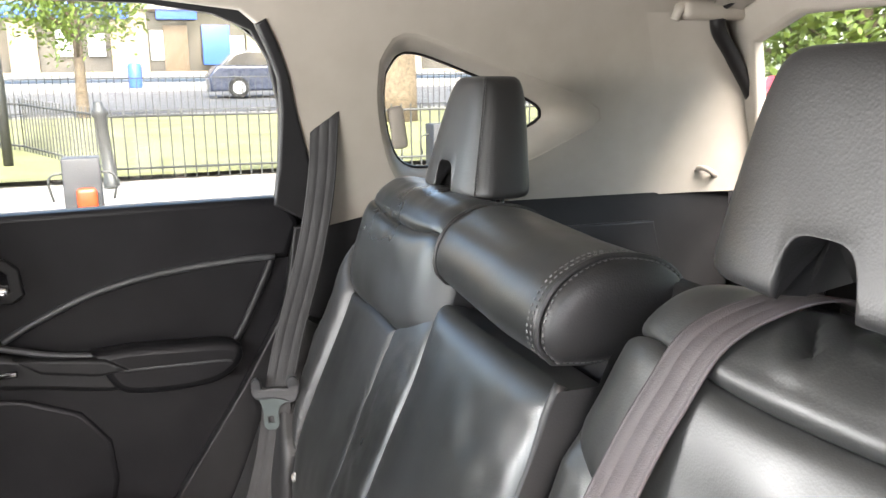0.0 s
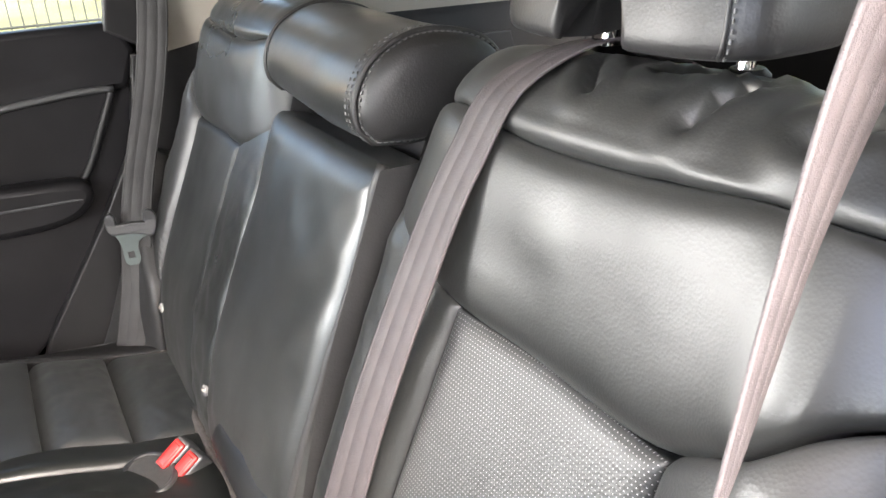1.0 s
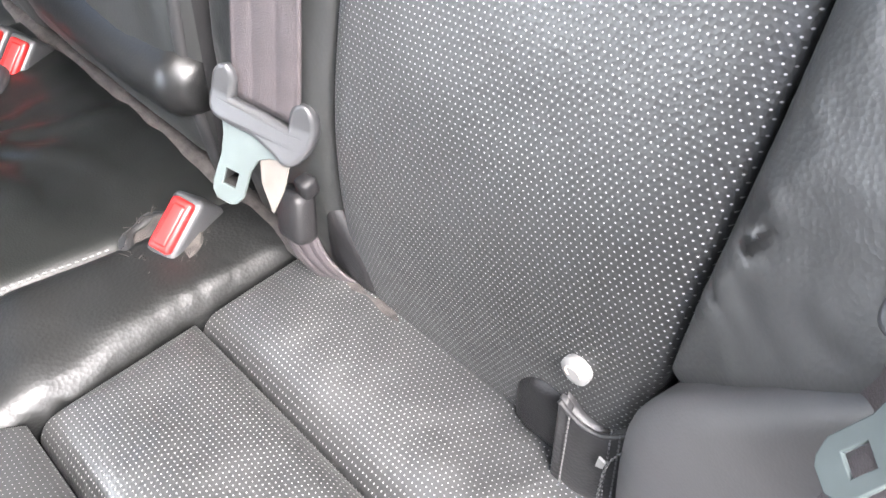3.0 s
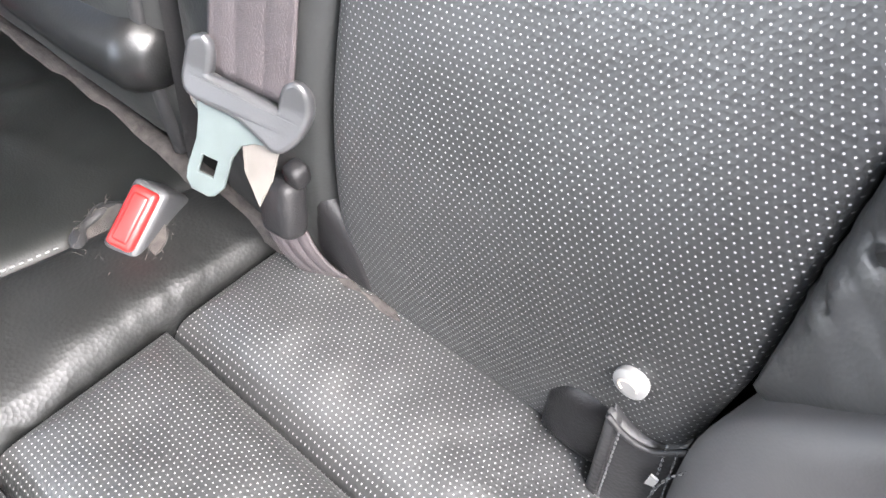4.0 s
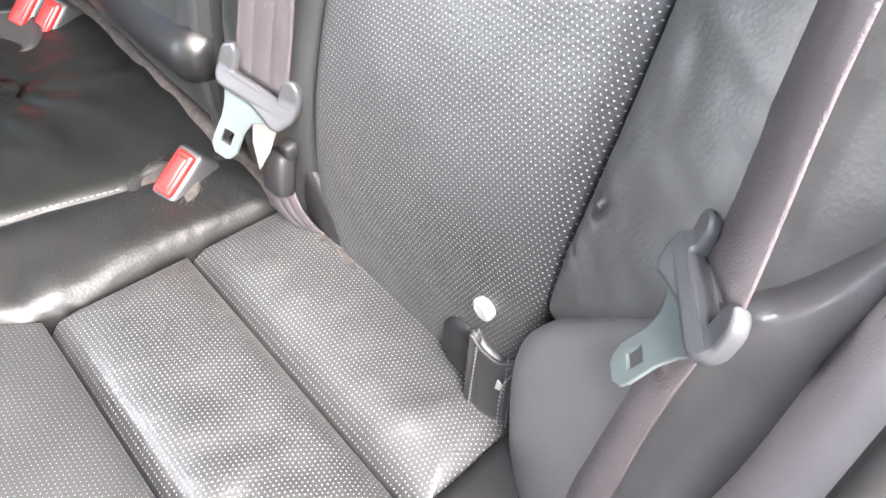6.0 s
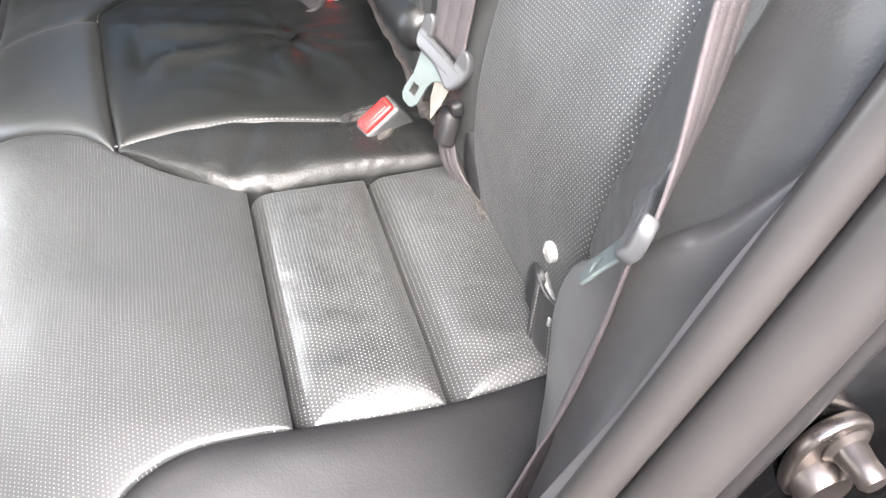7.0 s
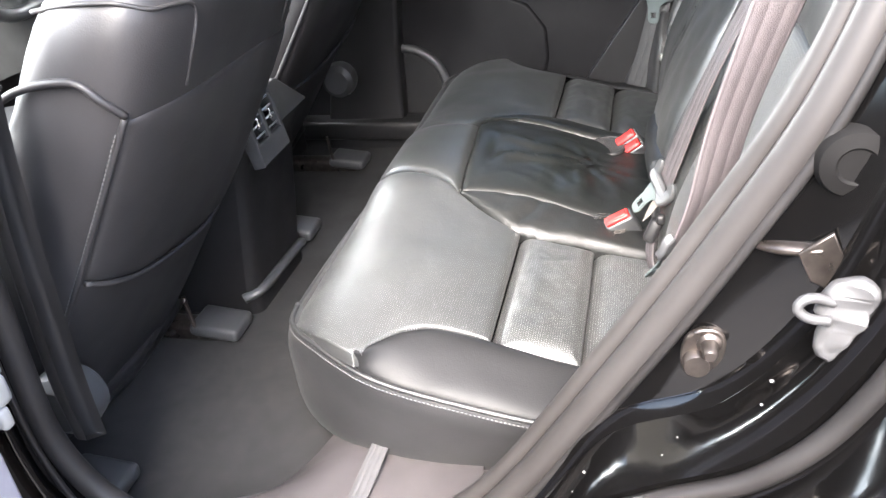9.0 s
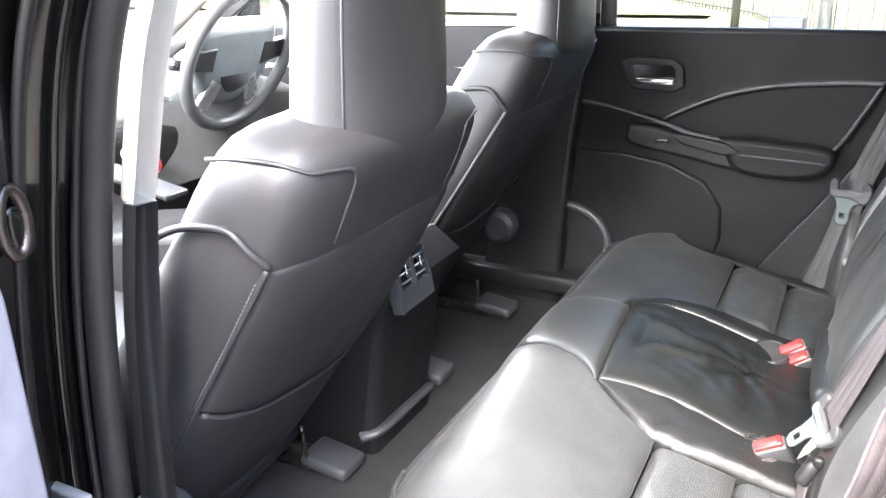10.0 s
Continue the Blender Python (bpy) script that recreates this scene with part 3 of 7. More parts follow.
part("window_frame", plate([[(-0.72, 1.17), (-0.70, 1.55), (-1.16, 1.53), (-1.5, 1.37), (-1.85, 1.14)], [(-0.77, 1.18), (-0.75, 1.50), (-1.15, 1.47), (-1.45, 1.33), (-1.75, 1.165)]], 0.02, 0.003, right_side(0.004)), PLASTIC, door_fr)
solo("door_sill_right", box((0.09, 1.3, 0.05), 0.012, at=(-0.645, -0.45, 0.56)), PLASTIC, "black plastic door sill trim", "trim", kind="structure")

# outer skin that closes the right side
solo("body_right", plate([[(-1.9, 0.30), (1.25, 0.30), (1.30, 1.0), (1.18, 1.30), (0.75, 1.60), (-0.9, 1.63), (-1.35, 1.45), (-1.95, 1.12)],
                          [(0.36 + (q.x - 0.36) * (1.35 if q.x > 0.36 else 1.12), 1.34 + (q.y - 1.34) * 1.2) for q in even([(a, b, 0) for a, b in QUARTER + [QUARTER[0]]], 40)[:-1]],
                          [(-0.60, 1.17), (0.06, 1.17), (0.07, 1.345), (0.04, 1.45), (-0.06, 1.528), (-0.34, 1.545), (-0.57, 1.53)],
                          [(-0.74, 1.17), (-0.72, 1.53), (-1.16, 1.515), (-1.5, 1.36), (-1.82, 1.14)]], 0.03, 0.004, right_side(0.075)), PAINT, "black painted outer body side of the car", "car body", kind="structure")

# headliner and roof
def roof(u, v):
    x = (u * 2 - 1) * 0.63
    y = -1.25 + v * 2.15
    z = 1.600 - 0.20 * abs(x) ** 3.2 - 0.012 * max(0, y - 0.4) / 0.6 - 0.35 * max(0, y - 0.78) ** 1.5 - 0.06 * max(0, -y - 0.8) ** 1.5 * 2
    return V(x, y, z)
vs, fs, uv = grid(roof, 33, 33)
solo("ceiling", mesh_from(vs, fs, uv), HEADLINER, "pale grey fabric headliner", "ceiling", kind="structure")
solo("roof_skin", mesh_from([p + V(p.x * 0.06, 0, 0.03) for p in vs], fs, uv), PAINT, "black painted outer roof panel", "car body", kind="structure")
rail = lambda s: ruled([(s * 0.60, -1.3, 1.535), (s * 0.618, -0.4, 1.560), (s * 0.612, 0.4, 1.548), (s * 0.58, 0.9, 1.52)], [(s * 0.645, -1.25, 1.50), (s * 0.648, -0.4, 1.532), (s * 0.642, 0.4, 1.510), (s * 0.62, 0.95, 1.44)])
solo("roof_rail_trim_right", fix_normals(mesh_from(*grid(rail(-1), 6, 40))), HEADLINER, "pale headliner edge above the doors", "trim", kind="structure")
solo("roof_rail_trim_left", fix_normals(mesh_from(*grid(rail(1), 6, 40))), HEADLINER, "pale headliner edge above the doors", "trim", kind="structure")
hook = thing("coat_hook", (-0.58, 0.80, 1.50), "pale plastic belt guide and hook at the roof edge", "hook")
part("hook_body", box((0.05, 0.155, 0.034), 0.014, at=(-0.548, 0.845, 1.512)), PILLAR, hook)
part("hook_tip", tube([(-0.545, 0.785, 1.516), (-0.54, 0.765, 1.512), (-0.545, 0.757, 1.494)], 0.009, n=10), PILLAR, hook)

# tailgate with its glass
gate = thing("tailgate", (0, 1.1, 0.6), "closed tailgate with wide rear glass, pale inside trim", "car door", kind="structure")
def gate_place(u, v, w):
    return V(u, 1.17 - (v - 0.9) * 0.42 + w, v)
GATE_GLASS = [(-0.56, 1.17), (0.56, 1.17), (0.575, 1.30), (0.53, 1.46), (0.40, 1.505), (-0.40, 1.505), (-0.53, 1.46), (-0.575, 1.30)]
part("gate_trim", plate([[(-0.72, 0.60), (0.72, 0.60), (0.70, 1.15), (0.64, 1.50), (0.45, 1.575), (-0.45, 1.575), (-0.64, 1.50), (-0.70, 1.15)], GATE_GLASS], 0.03, 0.008, gate_place), PILLAR, gate)
part("gate_lower_trim", plate([[(-0.68, 0.6), (0.68, 0.6), (0.67, 1.12), (-0.67, 1.12)]], 0.02, 0.005, lambda u, v, w: gate_place(u, v, w - 0.03)), PLASTIC, gate)
part("rear_glass", plate([[(a * 1.02, b + (0.012 if b > 1.3 else -0.012)) for a, b in GATE_GLASS]], 0.004, 0, lambda u, v, w: gate_place(u, v, w + 0.008)), GLASS, gate)
for s in (-1, 1):
    part("gate_seal", tube([(s * 0.640, 1.02, 0.95), (s * 0.625, 1.035, 1.20), (s * 0.588, 0.995, 1.33), (s * 0.562, 0.912, 1.425), (s * 0.548, 0.862, 1.475), (s * 0.542, 0.852, 1.515)], 0.015, 8, 60), RUBBER, gate, "black rubber tailgate seal")
part("gate_seal", tube([(-0.542, 0.852, 1.515), (-0.40, 0.885, 1.575), (0, 0.885, 1.60), (0.40, 0.885, 1.575), (0.542, 0.852, 1.515)], 0.010, 8, 60), RUBBER, gate, "black rubber tailgate seal")
part("gate_header", fix_normals(mesh_from(*grid(ruled([(-0.55, 0.83, 1.515), (-0.42, 0.82, 1.545), (0, 0.82, 1.575), (0.42, 0.82, 1.545), (0.55, 0.83, 1.515)], [(-0.56, 0.895, 1.50), (-0.42, 0.885, 1.535), (0, 0.88, 1.548), (0.42, 0.885, 1.535), (0.56, 0.895, 1.50)]), 6, 40))), PILLAR, gate, "pale trim strip above the rear glass")
for s in (-1, 1):
    k0 = [(s * 0.6575, 0.70, 1.152), (s * 0.6280, 0.68, 1.30), (s * 0.5865, 0.62, 1.51)]
    k1 = [(s * 0.6555, 0.80, 1.152), (s * 0.6260, 0.78, 1.30), (s * 0.5840, 0.71, 1.51)]
    k2 = [(s * 0.646, 0.90, 1.152), (s * 0.614, 0.88, 1.31), (s * 0.572, 0.80, 1.51)]
    k3 = [(s * 0.620, 1.04, 1.152), (s * 0.590, 0.998, 1.32), (s * 0.548, 0.868, 1.51)]
    cols = [spline([a, b, c, d], 14) for a, b, c, d in zip(even(k0, 20), even(k1, 20), even(k2, 20), even(k3, 20))]
    solo("rear_pillar_trim_" + ("right" if s < 0 else "left"), fix_normals(mesh_from([p for c in cols for p in c], [(j * 14 + i, j * 14 + i + 1, j * 14 + i + 15, j * 14 + i + 14) for j in range(19) for i in range(13)])), PILLAR, "pale grey rear pillar trim", "trim", kind="structure")

# floor, cargo floor, sills
solo("floor", box((1.42, 2.2, 0.03), 0.01, at=(0, -0.95, 0.488)), CARPET, "black carpet on the car floor", "floor", kind="structure")
solo("cargo_floor", box((1.36, 0.9, 0.03), 0.005, at=(0, 0.72, 0.72)), CARPET, "black carpet on the cargo floor", "floor", kind="structure")

# left side: body opening, jamb and seals
def ring(d, x):
    """The door opening's outline, moved outwards by d at the sideways place x."""
    c = even([(0, a, b) for a, b in OPENING], 120)
    out = []
    for i, p in enumerate(c):
        t = (c[min(i + 1, 119)] - c[max(i - 1, 0)]).normalized()
        n = V(0, -t.z, t.y)
        # outwards is away from the middle of the opening
        if n.dot(p - V(0, -0.25, 1.05)) < 0:
            n = -n
        q = p + n * d
        q.x = x - max(0, p.z - 1.15) * 0.20
        out.append(q)
    return out


# painted jamb behind the opening: pocket, ridge, channel and outer lip, from the sill up the wheel arch
K0 = [(0.694, -0.30, 0.575), (0.697, -0.172, 0.664), (0.698, -0.092, 0.790), (0.698, -0.044, 0.858), (0.698, 0.015, 0.960), (0.698, 0.086, 1.075), (0.694, 0.122, 1.16), (0.675, 0.145, 1.30)]
K1 = [(0.706, -0.30, 0.562), (0.708, -0.165, 0.655), (0.712, -0.070, 0.800), (0.722, 0.025, 0.858), (0.727, 0.086, 0.943), (0.730, 0.120, 1.035), (0.725, 0.155, 1.16), (0.700, 0.185, 1.30)]
K1B = [(x + 0.012, y + 0.006, z - 0.010) for x, y, z in K1]
K2 = [(0.745, -0.31, 0.53), (0.752, -0.165, 0.645), (0.769, -0.094, 0.742), (0.780, -0.025, 0.794), (0.790, 0.048, 0.839), (0.792, 0.105, 0.910), (0.788, 0.150, 1.03), (0.755, 0.21, 1.30)]
K2B = [(x - 0.004, y + 0.008, z - 0.010) for x, y, z in K2]
K2C = [(x + 0.014, y + 0.014, z - 0.018) for x, y, z in K2]
K3 = [(0.855, -0.32, 0.46), (0.862, -0.13, 0.64), (0.864, -0.085, 0.735), (0.866, -0.025, 0.795), (0.868, 0.045, 0.832), (0.870, 0.13, 0.868), (0.868, 0.21, 0.98), (0.815, 0.29, 1.30)]
K4 = [(0.885, -0.30, 0.42), (0.892, -0.09, 0.60), (0.895, -0.04, 0.70), (0.897, 0.02, 0.76), (0.900, 0.10, 0.80), (0.903, 0.20, 0.835), (0.90, 0.28, 0.95), (0.845, 0.36, 1.30)]


def skin_through(curves, n=70):
    rows_ = [even(c, n) for c in curves]
    verts, faces = [p for r in rows_ for p in r], []
    for j in range(len(rows_) - 1):
        for i in range(n - 1):
            k = j * n + i
            faces.append((k, k + 1, k + n + 1, k + n))
    return fix_normals(mesh_from(verts, faces))


def between(a, b, t, dx=0.0):
    return [(p[0] + (q[0] - p[0]) * t + dx, p[1] + (q[1] - p[1]) * t, p[2] + (q[2] - p[2]) * t) for p, q in zip(a, b)]


jamb = thing("door_jamb", (0.75, 0.0, 0.6), "scratched glossy black painted rear door jamb", "car body", kind="structure")
part("latch_pocket", skin_through([K0, between(K0, K1, 0.5, 0.004), K1]), PAINT, jamb)
part("jamb_ridge", skin_through([K1, between(K1, K1B, 0.5, 0.003), K1B]), PAINT, jamb)
part("jamb_panel", skin_through([K1B, between(K1B, K2, 0.3, 0.006), between(K1B, K2, 0.6, 0.009), K2]), PAINT, jamb)
part("drain_channel", skin_through([K2, K2B, K2C]), PAINT, jamb)
part("outer_lip", skin_through([K2C, between(K2C, K3, 0.4, 0.008), K3, K4]), PAINT, jamb)
part("weatherstrip", tube([V(*p) + V(0.006, 0.008, -0.010) for p in K2], 0.009, 8, 90), RUBBER, jamb, "black rubber weatherstrip")
part("scratches", joined([box((0.0010, 0.001 + 0.0025 * ((k * 37) % 5) / 5, 0.0008 + 0.0015 * ((k * 17) % 7) / 7), 0, at=V(*even(between(K1B, K2, 0.1 + 0.8 * ((k * 53) % 17) / 17, 0.007), 60)[12 + (k * 31) % 37])) for k in range(14)]), WHITE, jamb, "pale paint chips")
solo("rear_quarter_skin", skin_through([K4, [(0.905, 0.25, 0.40), (0.905, 0.3, 0.55), (0.905, 0.34, 0.65), (0.905, 0.38, 0.75), (0.905, 0.45, 0.8), (0.905, 0.55, 0.88), (0.90, 0.6, 1.0), (0.84, 0.6, 1.30)], [(0.86, 1.15, 0.40), (0.86, 1.18, 0.5), (0.86, 1.2, 0.65), (0.86, 1.2, 0.75), (0.86, 1.2, 0.85), (0.86, 1.2, 0.95), (0.85, 1.18, 1.1), (0.80, 1.1, 1.30)]]), PAINT, "black painted rear wing of the car", "car body", kind="structure")
B_EDGE = [(0.690, -0.48, 1.47), (0.722, -0.547, 1.324), (0.722, -0.603, 1.155), (0.722, -0.629, 1.012), (0.722, -0.646, 0.824), (0.715, -0.652, 0.72), (0.706, -0.622, 0.632), (0.700, -0.55, 0.585)]
TAIL = [(0.697, -0.40, 0.572), (0.697, -0.27, 0.580), (0.697, -0.168, 0.676), (0.697, -0.048, 0.858), (0.697, 0.032, 0.992), (0.697, 0.092, 1.110), (0.682, 0.128, 1.23), (0.655, 0.135, 1.36), (0.640, 0.088, 1.45), (0.632, -0.02, 1.490), (0.628, -0.22, 1.510), (0.640, -0.40, 1.500)]
SEAL_LINE = [(x + 0.012, y - 0.014, z) for x, y, z in B_EDGE] + TAIL
door_seal = solo("door_seal", tube([V(*p) + (V(0.003, 0.002, -0.003) if p[1] > -0.3 else V(0, 0, 0)) for p in SEAL_LINE], 0.0148, 12, 220, True), SEAL, "thick grey rubber door seal", "seal", kind="structure")
part("seal_lip", tube([V(*p) + V(0.014, 0.0, 0.0) + (V(0, -0.014, 0) if p[1] < -0.5 else V(0, 0.010, -0.012)) for p in SEAL_LINE], 0.005, 8, 200, True), RUBBER, door_seal)
part("inner_lip", tube([V(*p) + V(-0.016, -0.008, 0.008) for p in TAIL[1:9]], 0.0105, 8, 90), SEAL, door_seal, "grey fabric edge of the seal")

# pale moulded trim between the seat's side bolster and the door seal
T_IN = [(0.520, -0.215, 0.555), (0.560, -0.178, 0.580), (0.590, -0.145, 0.620), (0.616, -0.092, 0.700), (0.630, -0.050, 0.785), (0.640, -0.014, 0.852), (0.643, 0.020, 0.920), (0.648, 0.058, 0.985), (0.652, 0.092, 1.065), (0.650, 0.118, 1.15), (0.638, 0.138, 1.25)]
T_OUT = [(0.686, -0.300, 0.578), (0.686, -0.255, 0.594), (0.686, -0.215, 0.636), (0.686, -0.160, 0.700), (0.686, -0.096, 0.798), (0.686, -0.052, 0.865), (0.686, -0.010, 0.935), (0.686, 0.026, 0.995), (0.684, 0.066, 1.070), (0.678, 0.100, 1.145), (0.666, 0.128, 1.245)]
def swell(a, b, t, h):
    return [tuple(V(*p) + V(-0.25, -0.82, 0.5) * h) for p in between(a, b, t)]
solo("side_trim_left", skin_through([swell(T_IN, T_OUT, 0.0, -0.034), T_IN, swell(T_IN, T_OUT, 0.12, 0.006), swell(T_IN, T_OUT, 0.3, 0.011), swell(T_IN, T_OUT, 0.5, 0.012), swell(T_IN, T_OUT, 0.75, 0.009), T_OUT], 80), SIDE_TRIM, "pale warm grey moulded trim beside the rear seat", "trim", kind="structure")

# left side inner trim behind the opening, above the wheel arch
wall_left = solo("wall_left", plate([[(0.155, 1.143), (0.24, 1.165), (0.50, 1.163), (0.96, 1.15), (1.0, 1.16), (0.96, 1.30), (0.87, 1.46), (0.80, 1.53), (0.3, 1.56), (-0.40, 1.57), (-0.42, 1.535), (-0.22, 1.535), (-0.02, 1.515), (0.10, 1.465), (0.155, 1.36), (0.15, 1.23)], FLARE_OUT], 0.03, 0.004, left_side(-0.03)), PILLAR, "pale grey moulded pillar and cargo side trim", "trim", kind="structure")
solo("wall_left_lower", plate([[(0.125, 1.14), (0.24, 1.162), (0.50, 1.160), (0.80, 1.155), (1.0, 1.147), (1.02, 0.62), (0.0, 0.60), (-0.15, 0.66), (-0.03, 0.86), (0.05, 0.996)]], 0.03, 0.004, left_side(-0.035)), PLASTIC, "black plastic lower trim behind the rear seat", "trim", kind="structure")
solo("window_2", plate([[(_c[0] + (a - _c[0]) * 1.05, _c[1] + (b - _c[1]) * 1.08) for a, b in FLARE_IN]], 0.004, 0, left_side(0.018)), GLASS, "fixed rear quarter window of clear glass", "window", kind="structure")
solo("body_left", plate([[(0.16, 1.10), (0.55, 1.0), (1.30, 1.0), (1.18, 1.30), (0.75, 1.60), (-1.3, 1.62), (-1.3, 1.545), (-0.2, 1.545), (0.0, 1.53), (0.12, 1.48), (0.17, 1.36)], [(q.x, q.y) for q in even([(a, b, 0) for a, b in QUARTER + [QUARTER[0]]], 40)[:-1]]], 0.03, 0.004, left_side(0.04)), PAINT, "black painted rear pillar of the car", "car body", kind="structure")
S_FOOT = [(0.632, -0.71, 0.500), (0.626, -0.62, 0.500), (0.618, -0.545, 0.500), (0.604, -0.500, 0.500), (0.572, -0.478, 0.500), (0.530, -0.468, 0.500), (0.48, -0.46, 0.500)]
S_LIP = [(0.650, -0.71, 0.545), (0.642, -0.61, 0.548), (0.634, -0.535, 0.553), (0.612, -0.480, 0.560), (0.575, -0.452, 0.566), (0.530, -0.438, 0.566), (0.48, -0.43, 0.560)]
S_TOP = [(0.668, -0.71, 0.562), (0.662, -0.60, 0.566), (0.652, -0.52, 0.572), (0.628, -0.455, 0.577), (0.590, -0.415, 0.580), (0.545, -0.350, 0.574), (0.52, -0.22, 0.570)]
S_OUT = [(0.690, -0.72, 0.585), (0.690, -0.62, 0.575), (0.690, -0.52, 0.576), (0.690, -0.44, 0.578), (0.690, -0.36, 0.582), (0.690, -0.28, 0.588), (0.690, -0.205, 0.622)]
solo("door_sill_left", skin_through([S_FOOT, between(S_FOOT, S_LIP, 0.75, -0.003), S_LIP, between(S_LIP, S_TOP, 0.5, -0.001), S_TOP, between(S_TOP, S_OUT, 0.35), between(S_TOP, S_OUT, 0.7, 0.0), S_OUT], 60), SILL_TRIM, "warm grey plastic sill trim below the seat", "trim", kind="structure")
solo("lower_sill", box((0.12, 1.5, 0.14), 0.02, at=(0.76, -0.55, 0.50)), PAINT, "black painted sill of the car body", "car body", kind="structure")

# middle pillar on the left
pl = thing("pillar_left", (0.70, -0.65, 0.55), "middle pillar with pale upper and black lower trim", "trim", kind="structure")
B_IN = [(0.655, -0.49, 1.47), (0.690, -0.552, 1.322), (0.690, -0.610, 1.150), (0.688, -0.631, 1.005), (0.686, -0.648, 0.80), (0.682, -0.655, 0.70)]
part("upper_trim", pillow(ruled(B_EDGE[:3], B_IN[:3]), 8, 20, 0.003, 0.006, 0.004, back=0.012), PILLAR, pl)
part("upper_return", fix_normals(mesh_from(*grid(ruled(B_IN[:3], [(0.640, -0.508, 1.474), (0.678, -0.568, 1.321), (0.680, -0.626, 1.144)]), 6, 16))), PILLAR, pl)
part("lower_trim", pillow(ruled([(x, y + 0.002, z - 0.003) for x, y, z in B_EDGE[2:6]], [(x, y + 0.002, z - 0.003) for x, y, z in B_IN[2:6]]), 8, 24, 0.003, 0.006, 0.004, back=0.012), PLASTIC, pl)
part("lower_return", fix_normals(mesh_from(*grid(ruled(B_IN[2:6], [(0.666, -0.646, 1.137), (0.666, -0.666, 0.985), (0.668, -0.680, 0.772), (0.665, -0.685, 0.669)]), 6, 16))), PLASTIC, pl)
b_in = [(x + 0.018, y - 0.020, z) for x, y, z in B_EDGE]
b_edge = [(0.735, -0.50, 1.47), (0.775, -0.565, 1.324), (0.785, -0.610, 1.16), (0.790, -0.636, 1.0), (0.790, -0.650, 0.824), (0.785, -0.650, 0.72), (0.775, -0.63, 0.62), (0.77, -0.56, 0.55)]
b_out = [(0.82, -0.50, 1.47), (0.850, -0.545, 1.324), (0.875, -0.560, 1.19), (0.885, -0.590, 1.0), (0.888, -0.605, 0.824), (0.885, -0.61, 0.72), (0.88, -0.60, 0.60), (0.88, -0.55, 0.48)]
part("pillar_face", fix_normals(mesh_from(*grid(ruled(b_in, b_edge), 8, 40))), PAINT, pl, "black painted rear face of the pillar")
part("pillar_outer", fix_normals(mesh_from(*grid(ruled(b_edge, b_out), 8, 40))), PAINT, pl)
part("pillar_ridge", tube([V(*p) + V(0.0, 0.003, 0) for p in b_edge], 0.0055, 8, 50), PAINT, pl)
part("pillar_groove", tube([V(*p) + V(-0.028, -0.004, 0) for p in b_edge], 0.004, 8, 50), RUBBER, pl)
part("pillar_strip", tube([V(*p) + V(0.045, 0.022, 0) for p in b_edge[:6]], 0.008, 8, 50, flat=0.6), RUBBER, pl)
hin = part("hinge", box((0.024, 0.05, 0.04), 0.006, at=(0.835, -0.600, 1.165)), PAINT, pl, "black painted door hinge")
part("hinge_pin", tube([V(0.842, -0.575, 1.172) + V(0.012 * math.cos(a), 0.002 * math.cos(a), 0.026 * math.sin(a)) for a in [i * math.pi / 10 for i in range(20)]], 0.005, 8, 36, True), DULL_METAL, hin, "worn round hinge end")
part("check_strap", joined([box((0.020, 0.036, 0.030), 0.006, 3, at=(0.836, -0.588, 0.893)), box((0.012, 0.05, 0.014), 0.004, 3, at=(0.818, -0.612, 0.902)), box((0.012, 0.024, 0.022), 0.004, 3, at=(0.842, -0.582, 0.868))]), WHITE, pl, "pale greased door check strap")

# rear door standing open
open_door = thing("door_3", (0.85, -0.68, 0.6), "rear car door swung wide open, inner edge lightened", "car door", kind="structure")
dm = Matrix.Translation((0.872, -0.632, 0)) @ Matrix.Rotation(radians(-66), 4, "Z")
def door_place(u, v, w):
    return dm @ V(w, u, v)
part("door_panel", plate([[(0.13, 0.57), (0.13, 1.17), (0.72, 1.22), (0.75, 1.10), (0.62, 0.80), (0.45, 0.57)]], 0.07, 0.02, door_place), DOORCLOTH, open_door)
# pale strip over the black door: the edge's lilac sheen as base colour
part("door_edge", plate([[(0.030, 0.56), (0.027, 0.9), (0.027, 1.12), (0.036, 1.17), (0.13, 1.17), (0.13, 0.57)]], 0.06, 0.008, lambda u, v, w: door_place(u, v, w - 0.034)), DOOR_INNER, open_door, "door edge with its pale lilac sheen put into the colour")
part("door_skin", plate([[(0.0, 0.50), (0.01, 1.20), (0.75, 1.22), (0.80, 1.10), (0.66, 0.78), (0.48, 0.50)]], 0.03, 0.01, lambda u, v, w: door_place(u, v, w + 0.07)), PAINT, open_door)
part("window_frame", plate([[(0.01, 1.20), (0.08, 1.53), (0.55, 1.55), (0.72, 1.40), (0.75, 1.22)], [(0.05, 1.22), (0.11, 1.49), (0.53, 1.51), (0.67, 1.38), (0.70, 1.22)]], 0.03, 0.008, lambda u, v, w: door_place(u, v, w + 0.045)), PAINT, open_door)
part("window_pane", plate([[(0.045, 1.215), (0.105, 1.495), (0.535, 1.515), (0.675, 1.385), (0.705, 1.215)]], 0.004, 0, lambda u, v, w: door_place(u, v, w + 0.045)), GLASS, open_door)

